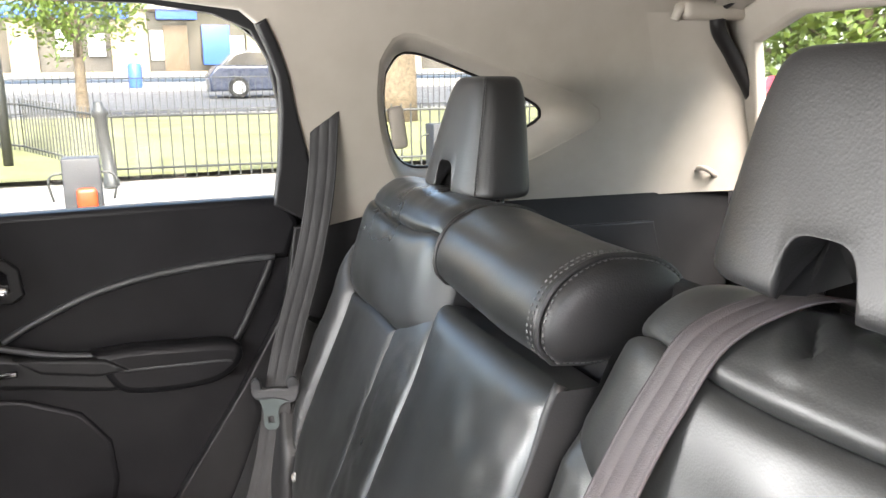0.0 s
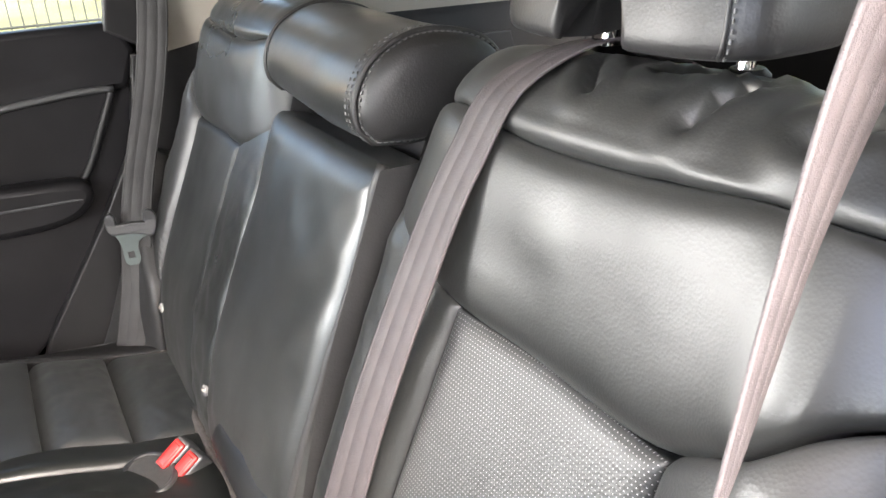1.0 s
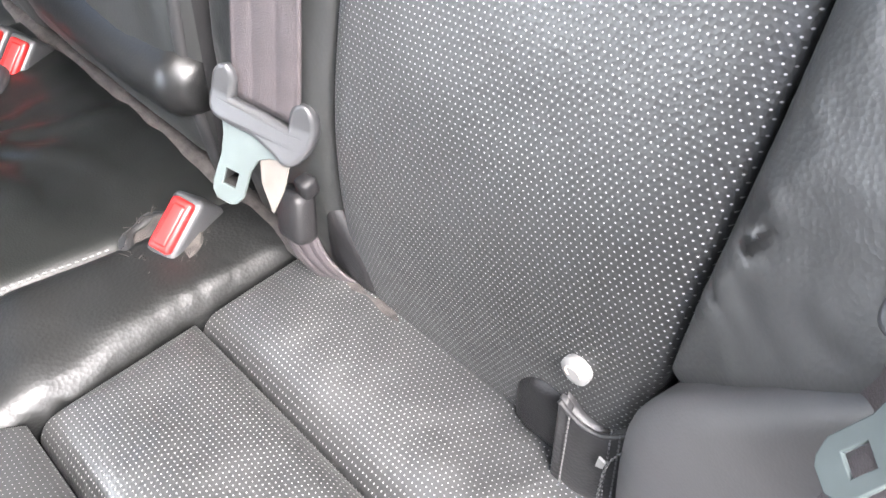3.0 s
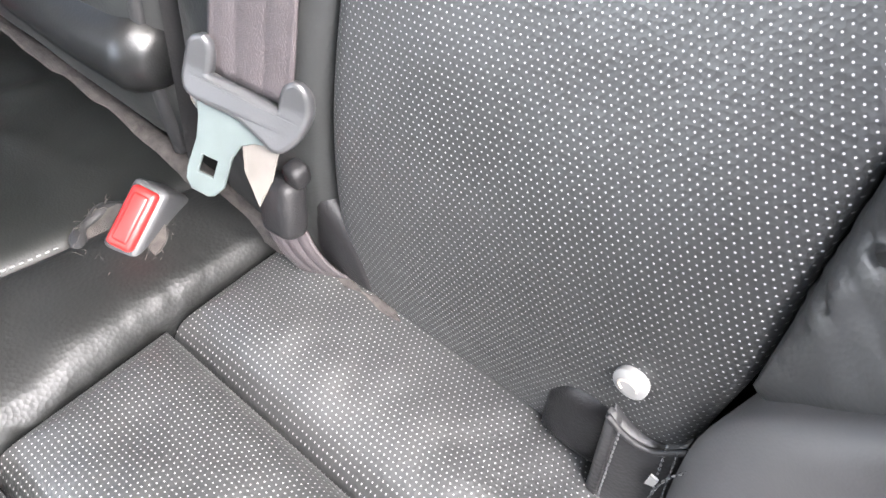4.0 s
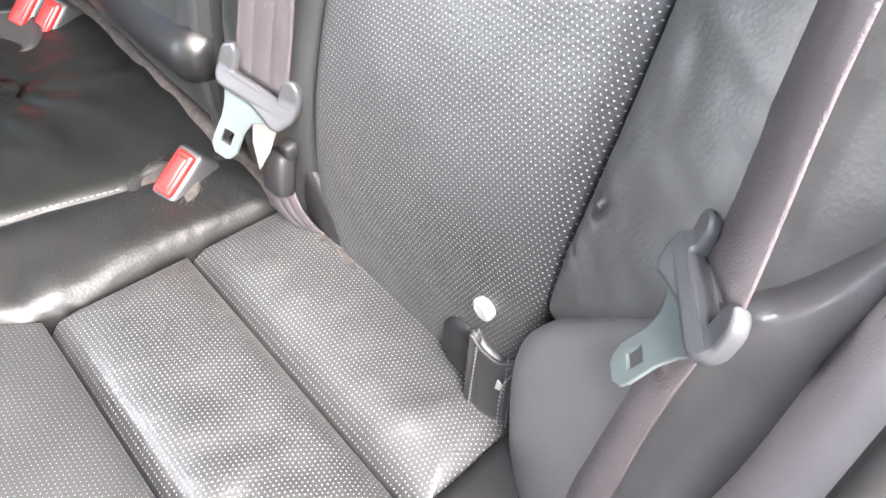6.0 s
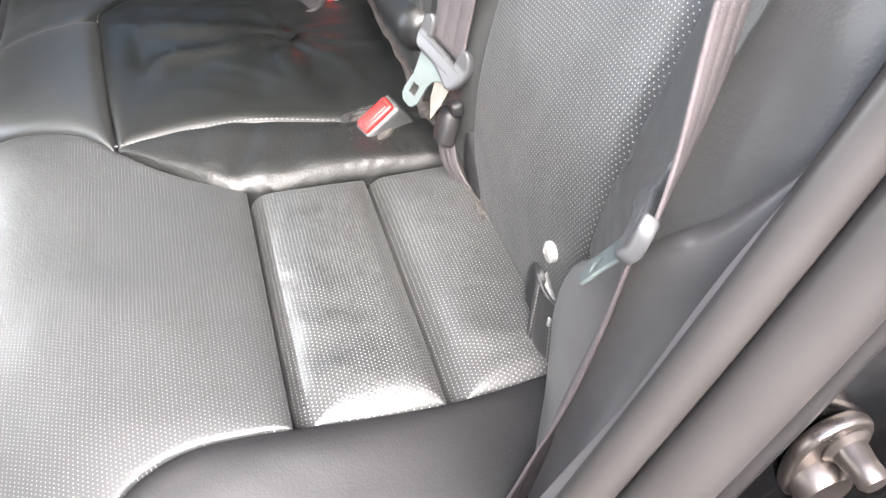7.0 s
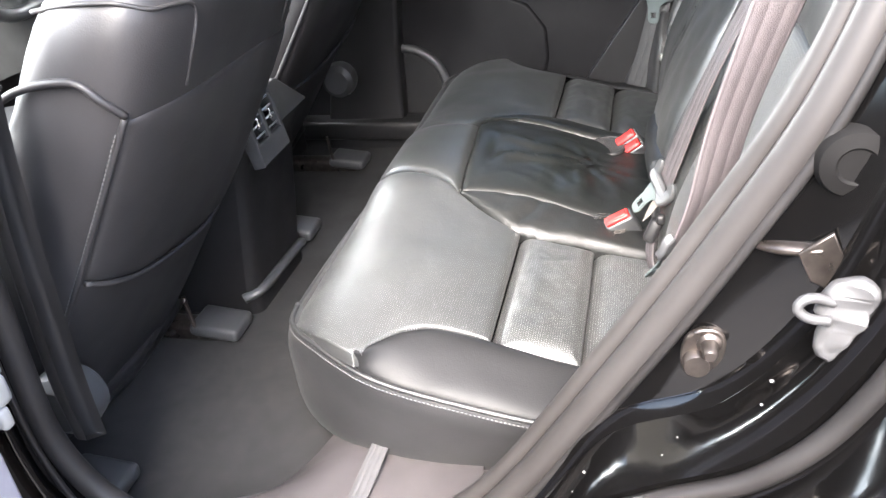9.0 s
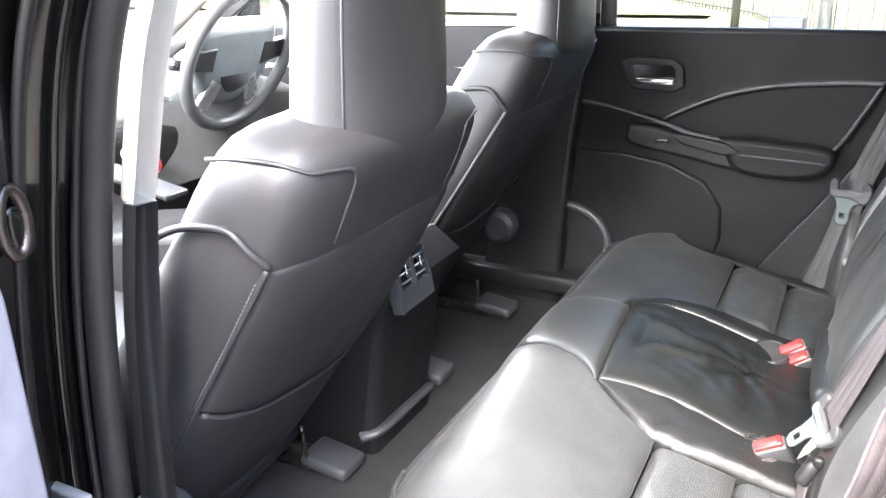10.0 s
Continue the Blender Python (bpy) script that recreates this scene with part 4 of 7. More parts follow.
# latch pieces on the jamb
striker = thing("door_striker", (0.70, 0.006, 0.85), "worn steel door striker bolted to the painted jamb", "striker")
sm = Matrix.Translation((0.718, 0.021, 0.898)) @ Matrix.Rotation(radians(90), 4, "Y") @ Matrix.Scale(0.72, 4)
part("base_plate", plate([[(-0.036, -0.014), (-0.030, -0.022), (-0.012, -0.024), (0.008, -0.020), (0.020, -0.008), (0.022, 0.008), (0.014, 0.018), (-0.004, 0.020), (-0.024, 0.014), (-0.035, 0.0)]], 0.007, 0.0025, lambda u, v, w: V(0.717 + w, 0.018 + v * 0.72, 0.894 + u * 0.72), 40), DULL_METAL, striker)
part("bolt_pin", lathe([(0.014, 0), (0.014, 0.005), (0.010, 0.008), (0.0085, 0.018), (0.0085, 0.026), (0.006, 0.029), (0.001, 0.029)], 20, sm), DULL_METAL, striker)
part("bolt_head", lathe([(0.0165, 0), (0.0165, 0.012), (0.014, 0.016), (0.001, 0.0165)], 24, Matrix.Translation((0.718, 0.012, 0.880)) @ Matrix.Rotation(radians(90), 4, "Y") @ Matrix.Scale(0.72, 4)), DULL_METAL, striker)
stop = thing("bump_stop", (0.70, 0.105, 1.06), "round black rubber bump stop on the jamb", "bump stop")
bmx = Matrix.Translation((0.704, 0.108, 1.056)) @ Matrix.Rotation(radians(90), 4, "Y")
part("stop_pad", lathe([(0.027, 0), (0.027, 0.012), (0.024, 0.018), (0.014, 0.0205), (0.012, 0.0185), (0.001, 0.0185)], 28, bmx), DEAD_RUBBER, stop)
part("stop_bracket", plate([[(0.072, 1.015), (0.10, 1.008), (0.135, 1.03), (0.14, 1.07), (0.118, 1.10), (0.085, 1.085)]], 0.006, 0.002, lambda u, v, w: V(0.704 + w, u, v)), DULL_METAL, stop)
clip = thing("loose_clip", (0.775, 0.10, 0.955), "torn white plastic clip hanging from the door jamb", "clip")
CLIP = material("torn_white_clip", (0.030, 0.0297, 0.0305), 0.55, vary=0.1, scale=60, bump=0.4, bump_scale=90)
part("clip_body", plate([[(0.098 + (a - 0.098) * 0.86, 0.962 + (b - 0.962) * 0.84) for a, b in [(0.082, 0.966), (0.088, 0.984), (0.098, 0.992), (0.108, 0.994), (0.114, 0.988), (0.113, 0.975), (0.109, 0.972), (0.110, 0.960), (0.104, 0.950), (0.096, 0.934), (0.088, 0.927), (0.084, 0.932), (0.086, 0.947), (0.090, 0.953)]]], 0.013, 0.0055, lambda u, v, w: V(0.768 + w + 0.25 * (u - 0.09) - 0.1 * (v - 0.96) + 0.002 * math.sin(260 * v) * math.cos(200 * u), u + 0.006, v + 0.15 * w), smooth_n=44), CLIP, clip)
part("clip_loop", tube([(0.770, 0.096, 0.974), (0.772, 0.084, 0.979), (0.774, 0.075, 0.978), (0.775, 0.072, 0.971), (0.775, 0.080, 0.964), (0.774, 0.094, 0.962)], 0.0038, 8, 30), CLIP, clip)
loop = thing("jamb_tab", (0.722, 0.095, 0.985), "worn bright steel tab on the jamb", "bracket")
part("tab", tube([(0.705, 0.050, 0.984), (0.712, 0.060, 0.986), (0.720, 0.076, 0.989), (0.730, 0.094, 0.993)], lambda t: 0.005 + 0.005 * math.sin(math.pi * t), 8, 24, flat=0.5), DULL_METAL, loop)
part("tab_foot", plate([[(0.078, 0.990), (0.098, 1.006), (0.106, 0.988), (0.100, 0.962), (0.088, 0.968)]], 0.004, 0.0015, lambda u, v, w: V(0.730 + w, u, v)), DULL_METAL, loop)
# black backings added where daylight leaked past the side bolsters
solo("seat_side_filler", box((0.20, 0.03, 0.24), 0.006, at=(0.575, 0.055, 0.68)), FELT, "black backing added to block light in the gap below the side bolster", "trim", kind="structure")
solo("seat_side_filler", box((0.22, 0.03, 0.46), 0.006, at=(0.585, 0.150, 0.80)), FELT, "black backing added to block light in the gap behind the side bolster", "trim", kind="structure")
solo("seat_side_filler", box((0.22, 0.03, 0.46), 0.006, at=(-0.565, 0.150, 0.80)), FELT, "black backing added to block light in the gap behind the side bolster", "trim", kind="structure")
pull = thing("fabric_pull_tab", (0.58, -0.42, 0.52), "pale grey webbing pull tab under the seat edge", "strap")
part("tab_strap", ribbon([(0.545, -0.352, 0.592), (0.570, -0.353, 0.592), (0.600, -0.355, 0.588), (0.635, -0.357, 0.586), (0.648, -0.358, 0.587)], [(0.05, 0.99, 0.0)] * 5, 0.024, 0.003, 24), material("pale_webbing", (0.05, 0.048, 0.049), 0.8, bump=0.6, bump_scale=500), pull)


# ---- rear seat ----
PROFILE = spline([(0.64, -0.015, 0.64), (0.70, -0.008, 0.70), (0.78, 0.0, 0.78), (0.85, 0.018, 0.85), (0.95, 0.060, 0.95), (1.05, 0.104, 1.05), (1.12, 0.128, 1.12), (1.195, 0.149, 1.195),
                  (1.215, 0.160, 1.212), (1.24, 0.180, 1.228), (1.27, 0.208, 1.236), (1.31, 0.248, 1.229), (1.35, 0.280, 1.205), (1.40, 0.300, 1.155)], 300)
PS, PY, PZ = [np.array([p[i] for p in PROFILE]) for i in range(3)]


seat_l = thing("rear_seat", (0.33, -0.1, 0.55), "black leather rear bench seat with perforated panels and raised centre place", "car seat", "rear seats")
seat_r = thing("rear_seat", (-0.36, -0.1, 0.55), "black leather rear seat by the far door, creased and shiny", "car seat", "rear seats")


def back_point(x, s, flat=False):
    """A point of the backrest's face: x across, s up along its curve."""
    a = abs(x - 0.0145)
    rise = min(1.0, max(0.0, (a - 0.505) / 0.075))
    wing = 0.022 * rise * rise * (3 - 2 * rise) * min(1.0, max(0.0, (1.20 - s) / 0.10))
    hollow = -0.010 * math.exp(-((a - 0.40) / 0.09) ** 2) * math.exp(-((s - 0.95) / 0.2) ** 2)
    k = 0.0 if flat else min(1.0, max(0.0, (s - 1.08) / 0.12))
    drop = 0.040 * (max(0.0, 0.245 - a) / 0.08) ** 2 * k + 0.030 * (max(0.0, a - 0.50) / 0.12) ** 2 * k * (1.6 if x < 0 else 1.0)
    back = 0.05 * (max(0.0, a - 0.50) / 0.10) ** 2 if x < 0 else 0.0
    return V(x, float(np.interp(s, PS, PY)) - wing - hollow + back + 0.5 * drop, float(np.interp(s, PS, PZ)) - drop)


def on_back(a, b, flip_x=False):
    f = ruled([(p[0], p[1], 0) for p in a], [(p[0], p[1], 0) for p in b])

    def fn(u, v):
        q = f(u, v)
        if flip_x and q.x > 0.52:
            q.x = 0.52 + (q.x - 0.52) * 0.6
        return back_point(0.029 - q.x if flip_x else q.x, q.y)
    return fn


BACK_INNER = [(0.178, 0.67), (0.178, 0.9), (0.174, 1.10), (0.171, 1.133)]
BACK_PERF_L = [(0.290, 0.67), (0.293, 0.83), (0.297, 1.0), (0.300, 1.064)]
BACK_PERF_R = [(0.500, 0.67), (0.506, 0.76), (0.513, 0.812), (0.513, 0.86), (0.514, 0.92), (0.514, 0.99), (0.516, 1.04), (0.518, 1.062)]
UPPER_LOW = [(0.171, 1.135), (0.196, 1.095), (0.246, 1.072), (0.312, 1.064), (0.369, 1.062), (0.431, 1.060), (0.486, 1.062), (0.527, 1.071), (0.566, 1.101), (0.600, 1.134), (0.630, 1.158)]
UPPER_TOP = [(0.186, 1.226), (0.222, 1.212), (0.327, 1.194), (0.443, 1.196), (0.566, 1.212), (0.640, 1.228)]
ROLL_TOP = [(0.195, 1.40), (0.31, 1.40), (0.43, 1.40), (0.55, 1.40), (0.635, 1.40)]
WING_IN = [(0.514, 0.806), (0.5145, 0.86), (0.5155, 0.92), (0.5155, 0.99), (0.5175, 1.04), (0.523, 1.068), (0.566, 1.098), (0.600, 1.131), (0.628, 1.154)]
WING_OUT = [(0.519, 0.803), (0.560, 0.842), (0.611, 0.896), (0.636, 0.926), (0.648, 0.958), (0.652, 1.0), (0.652, 1.04), (0.650, 1.10), (0.644, 1.160)]
UVB = lambda p: (p.x, p.z)


ROLL_CREASES = [((0.462, 0.176), (0.480, 0.214), 0.007), ((0.372, 0.180), (0.350, 0.205), 0.006), ((0.535, 0.182), (0.556, 0.210), 0.007), ((0.410, 0.205), (0.470, 0.226), 0.006)]


def creased(fn, lines, depth):
    """Sharp dents along short lines over a leather panel."""
    def g(u, v):
        p = fn(u, v)
        k = 0.0
        for (xa, za), (xb, zb), w in lines:
            dx, dz = xb - xa, zb - za
            t = min(1.0, max(0.0, ((p.x - xa) * dx + (p.y - za) * dz) / (dx * dx + dz * dz)))
            d = math.hypot(p.x - xa - dx * t, p.y - za - dz * t)
            k += math.exp(-(d / w) ** 2) * (1 - 0.5 * t) - 0.45 * math.exp(-((d - 2.2 * w) / w) ** 2)
        return p - V(0, -0.4, 0.9) * depth * k
    return g


def puckered(fn):
    """Short creases that run out from the seam over the wing's lower half."""
    def g(u, v):
        p = fn(u, v)
        k = math.exp(-((u - 0.12) / 0.16) ** 2) * math.exp(-((p.z - 0.862) / 0.045) ** 2)
        p.y -= 0.0008 * k * math.sin(620 * (p.z + 0.5 * p.x) + 5 * noise.noise(p * 60)) * (0.6 + noise.noise(p * 40))
        return p
    return g


def backrest(flip_x, label):
    x0, x1 = (0.029 - 0.19, 0.029 - 0.58) if flip_x else (0.19, 0.64)
    r = part("backrest", plate([[(x0, 0.66), (x1, 0.80), (x1, 1.18), (x0, 1.18)]], 0.03, 0.008, lambda u, v, w: V(u, float(np.interp(v, PS, PY)) + 0.10 + w, v)), CARPET, seat_r if flip_x else seat_l, label)
    fl = flip_x
    part("inner_panel", pillow(on_back(BACK_INNER, BACK_PERF_L, fl), 30, 90, 0.008, 0.014, 0.010, rough=0.0028, rscale=34, flip=fl), LEATHER, r)
    part("perforated_panel", pillow(on_back(BACK_PERF_L, BACK_PERF_R, fl), 40, 60, 0.007, 0.014, 0.008, uvfn=UVB, rough=0.0016, rscale=14, seed=3, flip=fl), LEATHER_PERF if not fl else LEATHER, r, "finely perforated leather centre panel" if not fl else "creased leather centre panel")
    part("upper_panel", pillow(on_back(UPPER_TOP, UPPER_LOW, fl), 30, 50, 0.008, 0.016, 0.008, rough=0.0014, rscale=16, seed=7, flip=fl), LEATHER, r)
    part("top_roll", pillow(creased(on_back(ROLL_TOP, UPPER_TOP, fl), ROLL_CREASES, 0.0085 if not fl else 0.0), 60, 90, 0.006, 0.012, 0.007, rough=0.003, rscale=13, seed=2, flip=fl), LEATHER, r, "softly creased leather top roll")
    part("wing_panel", pillow(puckered(on_back(WING_IN, WING_OUT, fl)), 44, 170, 0.010, 0.014, 0.008, rough=0.0020, rscale=22, seed=5, flip=fl), LEATHER_WING, r, "smooth leather side wing")
    sgn = -1 if fl else 1
    rim_x = lambda a: (0.029 - 0.52 - (a - 0.52) * 0.6) if fl else a
    edge = [back_point(rim_x(a), b) for a, b in WING_OUT[4:]] + [back_point(rim_x(a), b) for a, b in ((0.645, 1.20), (0.640, 1.228), (0.637, 1.30), (0.635, 1.40))]
    edge = [p + V(0, 0.004, 0) for p in edge]
    part("outer_side", fix_normals(mesh_from(*grid(ruled(edge, [p + V(0.006 * sgn, 0.10, -0.01) for p in edge]), 8, 50))), LEATHER_SMOOTH, r)
    inner = [back_point((0.029 - a) if fl else a, b) for a, b in ((0.176, 0.68), (0.176, 0.9), (0.173, 1.133), (0.184, 1.226), (0.195, 1.40))]
    part("inner_side", fix_normals(mesh_from(*grid(ruled(inner, [p + V(-0.006 * sgn, 0.10, 0) for p in inner]), 6, 40))), LEATHER_SMOOTH, r)
    return r


back_l = backrest(False, "black leather rear backrest with perforated centre and creased top")
backrest(True, "black leather rear backrest with worn, creased panels")
stitches("stitching", [back_point(a, b) + V(0, -0.0135, 0) for a, b in [(0.500, 0.69), (0.503, 0.74), (0.515, 0.775)]], back_l)

# middle armrest folded up into the backrest
def arm_base(u, v):
    s = 0.715 + v * 0.42
    x = -0.140 + u * 0.305
    return back_point(x, s, True) + V(0, -0.012, 0)
arm = part("armrest", pillow(arm_base, 36, 50, 0.012, 0.030, 0.022, back=0.05, rough=0.004, rscale=15, seed=11), LEATHER, seat_l, "folded-up leather centre armrest, wrinkled at its edge")
part("arm_welt", tube([arm_base(0.955, v) + V(0, 0.006 if v < 0.98 else 0.01, 0) for v in [i / 20 for i in range(21)]], 0.006, 8, 50), LEATHER_SMOOTH, arm, "padded side welt")
part("arm_side", fix_normals(mesh_from(*grid(ruled([arm_base(1, 0), arm_base(1, 0.5), arm_base(1, 1)], [arm_base(1, 0) + V(0.004, 0.08, 0), arm_base(1, 0.5) + V(0.004, 0.08, 0), arm_base(1, 1) + V(0.004, 0.08, 0)]), 4, 20))), LEATHER_SMOOTH, arm)
part("arm_foot", tube([(-0.050, -0.004, 0.792), (0.02, -0.006, 0.791), (0.10, -0.006, 0.790), (0.164, 0.0, 0.786)], lambda t: 0.027 * min(1, 6 * t + 0.5, 6 * (1 - t) + 0.6), 16, 40), ROLL, arm, "shiny rounded lower roll of the armrest")
solo("armrest_recess", plate([[(-0.16, 0.66), (0.19, 0.66), (0.20, 1.215), (-0.17, 1.215)]], 0.02, 0.003, lambda u, v, w: V(u, float(np.interp(v, PS, PY)) + 0.085 + w, v)), CARPET, "dark carpeted recess behind the armrest", "car seat")


def rounded(x, k=0.5):
    return math.copysign(abs(x) ** k, x)


# low middle headrest
mid = thing("centre_headrest", (0.02, 0.18, 1.15), "low roll-shaped leather centre headrest with stitched end cheeks", "headrest", "rear headrests")
CS = even([(0, 0.122, 1.152), (0, 0.108, 1.170), (0, 0.110, 1.198), (0, 0.130, 1.226), (0, 0.172, 1.243), (0, 0.225, 1.236), (0, 0.255, 1.214), (0, 0.258, 1.18), (0, 0.235, 1.158), (0, 0.17, 1.148), (0, 0.122, 1.152)], 45)[:-1]
CS = [p + V(0, 0.002, 0.002) for p in CS]
cc = sum(CS, V(0, 0, 0)) / len(CS)
def roll_ring(x, k):
    return [cc + (p - cc) * k + V(x, 0.020 * max(0.0, 0.05 - x) / 0.2, 0) for p in CS]
part("roll", loft([roll_ring(-0.166, 0.80), roll_ring(-0.164, 0.88), roll_ring(-0.158, 0.95), roll_ring(-0.148, 0.99)] + [roll_ring(-0.135 + 0.27 * i / 14, 1.0) for i in range(15)] + [roll_ring(0.141, 0.992), roll_ring(0.144, 0.975)]), LEATHER, mid)
part("end_cheek", loft([roll_ring(0.140, 0.93), roll_ring(0.147, 0.955), roll_ring(0.153, 0.94), roll_ring(0.159, 0.88), roll_ring(0.164, 0.74), roll_ring(0.167, 0.50), roll_ring(0.168, 0.2)]), LEATHER_SMOOTH, mid, "smooth dark end cheek")
for x, k in ((0.1455, 0.985), (-0.150, 1.0)):
    part("cheek_welt", tube(roll_ring(x, k), 0.0032, 6, 70, True), LEATHER_SMOOTH, mid)
for x, k in ((0.136, 1.004), (0.129, 1.006), (0.1515, 0.958)):
    stitches("stitching", roll_ring(x, k) + roll_ring(x, k)[:1], mid, 0.0009, 0.006)


def headrest(x, y, z, w, d, h, label, group, notch=True, rear=False, lean=0.15, taper=0.34, thin=0.25):
    r = thing("headrest", (x, y, z - 0.05), label, "headrest", group)
    rings = []
    turn = sorted(set([round(2 * math.pi * i / 48, 5) for i in range(48)] + [round(h * math.pi + math.acos(math.copysign(abs(q) ** (1 / 0.55), q)), 5) for q in [i / 40 - 1 for i in range(1, 80)] for h in (0, 1)]))
    n = len(turn)
    for j in range(25):
        v = j / 24
        shape = (1 - abs(2 * v - 1) ** 4.5) ** 0.35 if 0 < v < 1 else 0.0
        wk = (1.0 - taper * v ** 1.3) * (0.55 + 0.45 * shape)
        dk = (1.0 - thin * v) * (0.45 + 0.55 * shape)
        ring = []
        for a in turn:
            px = rounded(math.cos(a), 0.74 if rear else 0.55) * w / 2 * wk
            py = rounded(math.sin(a), 0.80 if rear else 0.62) * d / 2 * dk
            zb = 0.0
            if notch:
                zb = 0.046 * math.sqrt(max(0.0, 1 - (px / 0.031) ** 4)) * (1 if py < 0.2 * d else 0.3)
            up = 0.5 - 0.5 * math.cos(math.pi * v)
            zz = h * up + zb * max(0.0, 1 - up / 0.45) ** 2 * (1 + 0.9 * up)
            ring.append(V(x + px, y + py + lean * zz, z + zz))
        rings.append(ring)
    pad = part("pad", loft(rings), FRONT_LEATHER if rear else LEATHER_SMOOTH, r)
    for sx in ((-1, 1) if rear else (1,)):
        mid_ring = rings[12]
        face = [k for k, p in enumerate(mid_ring) if (p.y < y + lean * (p.z - z)) != rear]
        reach = max(abs(p.x - x) for p in mid_ring)
        pick = min(face, key=lambda k: abs(mid_ring[k].x - x - sx * reach * (0.90 if rear else 0.83)))
        line = [ring[pick] + V(0, 0.001 if rear else -0.001, 0) for ring in rings[2:23]]
        part("seam", tube(line, 0.0016, 6, 40), LEATHER_SMOOTH, r)
        for off in (() if rear else (0.004, -0.004)):
            stitches("stitching", [p + V(off, 0, 0) for p in line], r, 0.0008, 0.005)
    for sx in (-1, 1):
        stem = part("stem", lathe([(0.006, -0.07), (0.006, 0.07)], 14, Matrix.Translation((x + sx * 0.062, y + (-0.045 if rear else 0.02), z + 0.03)) @ Matrix.Rotation(radians(-9), 4, "X")), CHROME, r, "chrome headrest post")
        part("guide", lathe([(0.014, -0.008), (0.014, 0.004), (0.010, 0.008), (0.0075, 0.008)], 16, Matrix.Translation((x + sx * 0.062, y + (-0.045 if rear else 0.015), z - 0.022))), PLASTIC, r)
    return r


headrest(0.377, 0.228, 1.257, 0.252, 0.130, 0.160, "tall grained leather headrest on chrome posts", "rear headrests", taper=0.32)
headrest(-0.340, 0.262, 1.236, 0.250, 0.112, 0.162, "tall grained leather headrest on chrome posts", "rear headrests", taper=0.60, thin=0.45)

# ---- cushions ----
CP = spline([(0.06, 0, 0.688), (0.0, 0, 0.690), (-0.097, 0, 0.7075), (-0.205, 0, 0.736), (-0.31, 0, 0.757), (-0.39, 0, 0.760), (-0.44, 0, 0.750), (-0.475, 0, 0.728)], 120)
CY, CZ = np.array([-p.x for p in CP]), np.array([p.z for p in CP])


def cushion_z(x, y):
    hump = 0.018 * math.exp(-((x - 0.02) / 0.17) ** 4) * min(1, max(0, -y / 0.25))
    side = -0.22 * max(0, abs(x - 0.015) - 0.50) * min(1, max(0, 1 + (y + 0.10) / 0.3))
    return float(np.interp(-y, CY, CZ)) + hump + side


def on_cushion(a, b, flip_x=False):
    f = ruled([(p[0], p[1], 0) for p in a], [(p[0], p[1], 0) for p in b])

    def fn(u, v):
        q = f(u, v)
        x = 0.029 - q.x if flip_x else q.x
        return V(x, q.y, cushion_z(x, q.y))
    return fn


UVC = lambda p: (p.x, p.y)
FRONT_IN = [(0.10, -0.470), (0.115, -0.40), (0.14, -0.345), (0.174, -0.312), (0.215, -0.265), (0.250, -0.207)]
FRONT_IN_R = [(0.13, -0.470), (0.128, -0.40), (0.125, -0.35), (0.165, -0.325), (0.215, -0.28), (0.245, -0.207)]
FRONT_OUT = [(0.500, -0.474), (0.535, -0.435), (0.562, -0.395), (0.582, -0.352), (0.564, -0.340), (0.539, -0.320), (0.522, -0.300), (0.512, -0.271), (0.511, -0.236), (0.512, -0.207)]
MID_IN, MID_OUT = [(0.250, -0.205), (0.245, -0.15), (0.240, -0.099)], [(0.512, -0.205), (0.514, -0.15), (0.513, -0.099)]
REAR_IN, REAR_OUT = [(0.240, -0.097), (0.238, -0.03), (0.240, 0.035)], [(0.513, -0.097), (0.510, -0.03), (0.500, 0.035)]
BOLSTER_IN = [(0.584, -0.350), (0.566, -0.338), (0.541, -0.318), (0.524, -0.298), (0.514, -0.270), (0.513, -0.235), (0.514, -0.206), (0.515, -0.098), (0.505, 0.03)]
PIPING = [(0.578, -0.357, 0.727), (0.588, -0.31, 0.716), (0.594, -0.235, 0.702), (0.599, -0.14, 0.688), (0.598, -0.05, 0.680), (0.585, 0.02, 0.675)]
EDGE_TOP = [(0.10, -0.476, 0.735), (0.30, -0.478, 0.735), (0.46, -0.476, 0.738), (0.510, -0.462, 0.741), (0.548, -0.415, 0.738)] + PIPING
EDGE_LOW = [(0.10, -0.512, 0.55), (0.30, -0.515, 0.55), (0.42, -0.510, 0.55), (0.475, -0.475, 0.55), (0.515, -0.42, 0.55), (0.532, -0.36, 0.55), (0.540, -0.31, 0.55), (0.545, -0.235, 0.55), (0.547, -0.14, 0.555), (0.547, -0.05, 0.555), (0.547, 0.02, 0.56)]


def mirror(pts, on):
    return [(0.029 - p[0], *p[1:]) for p in pts] if on else pts


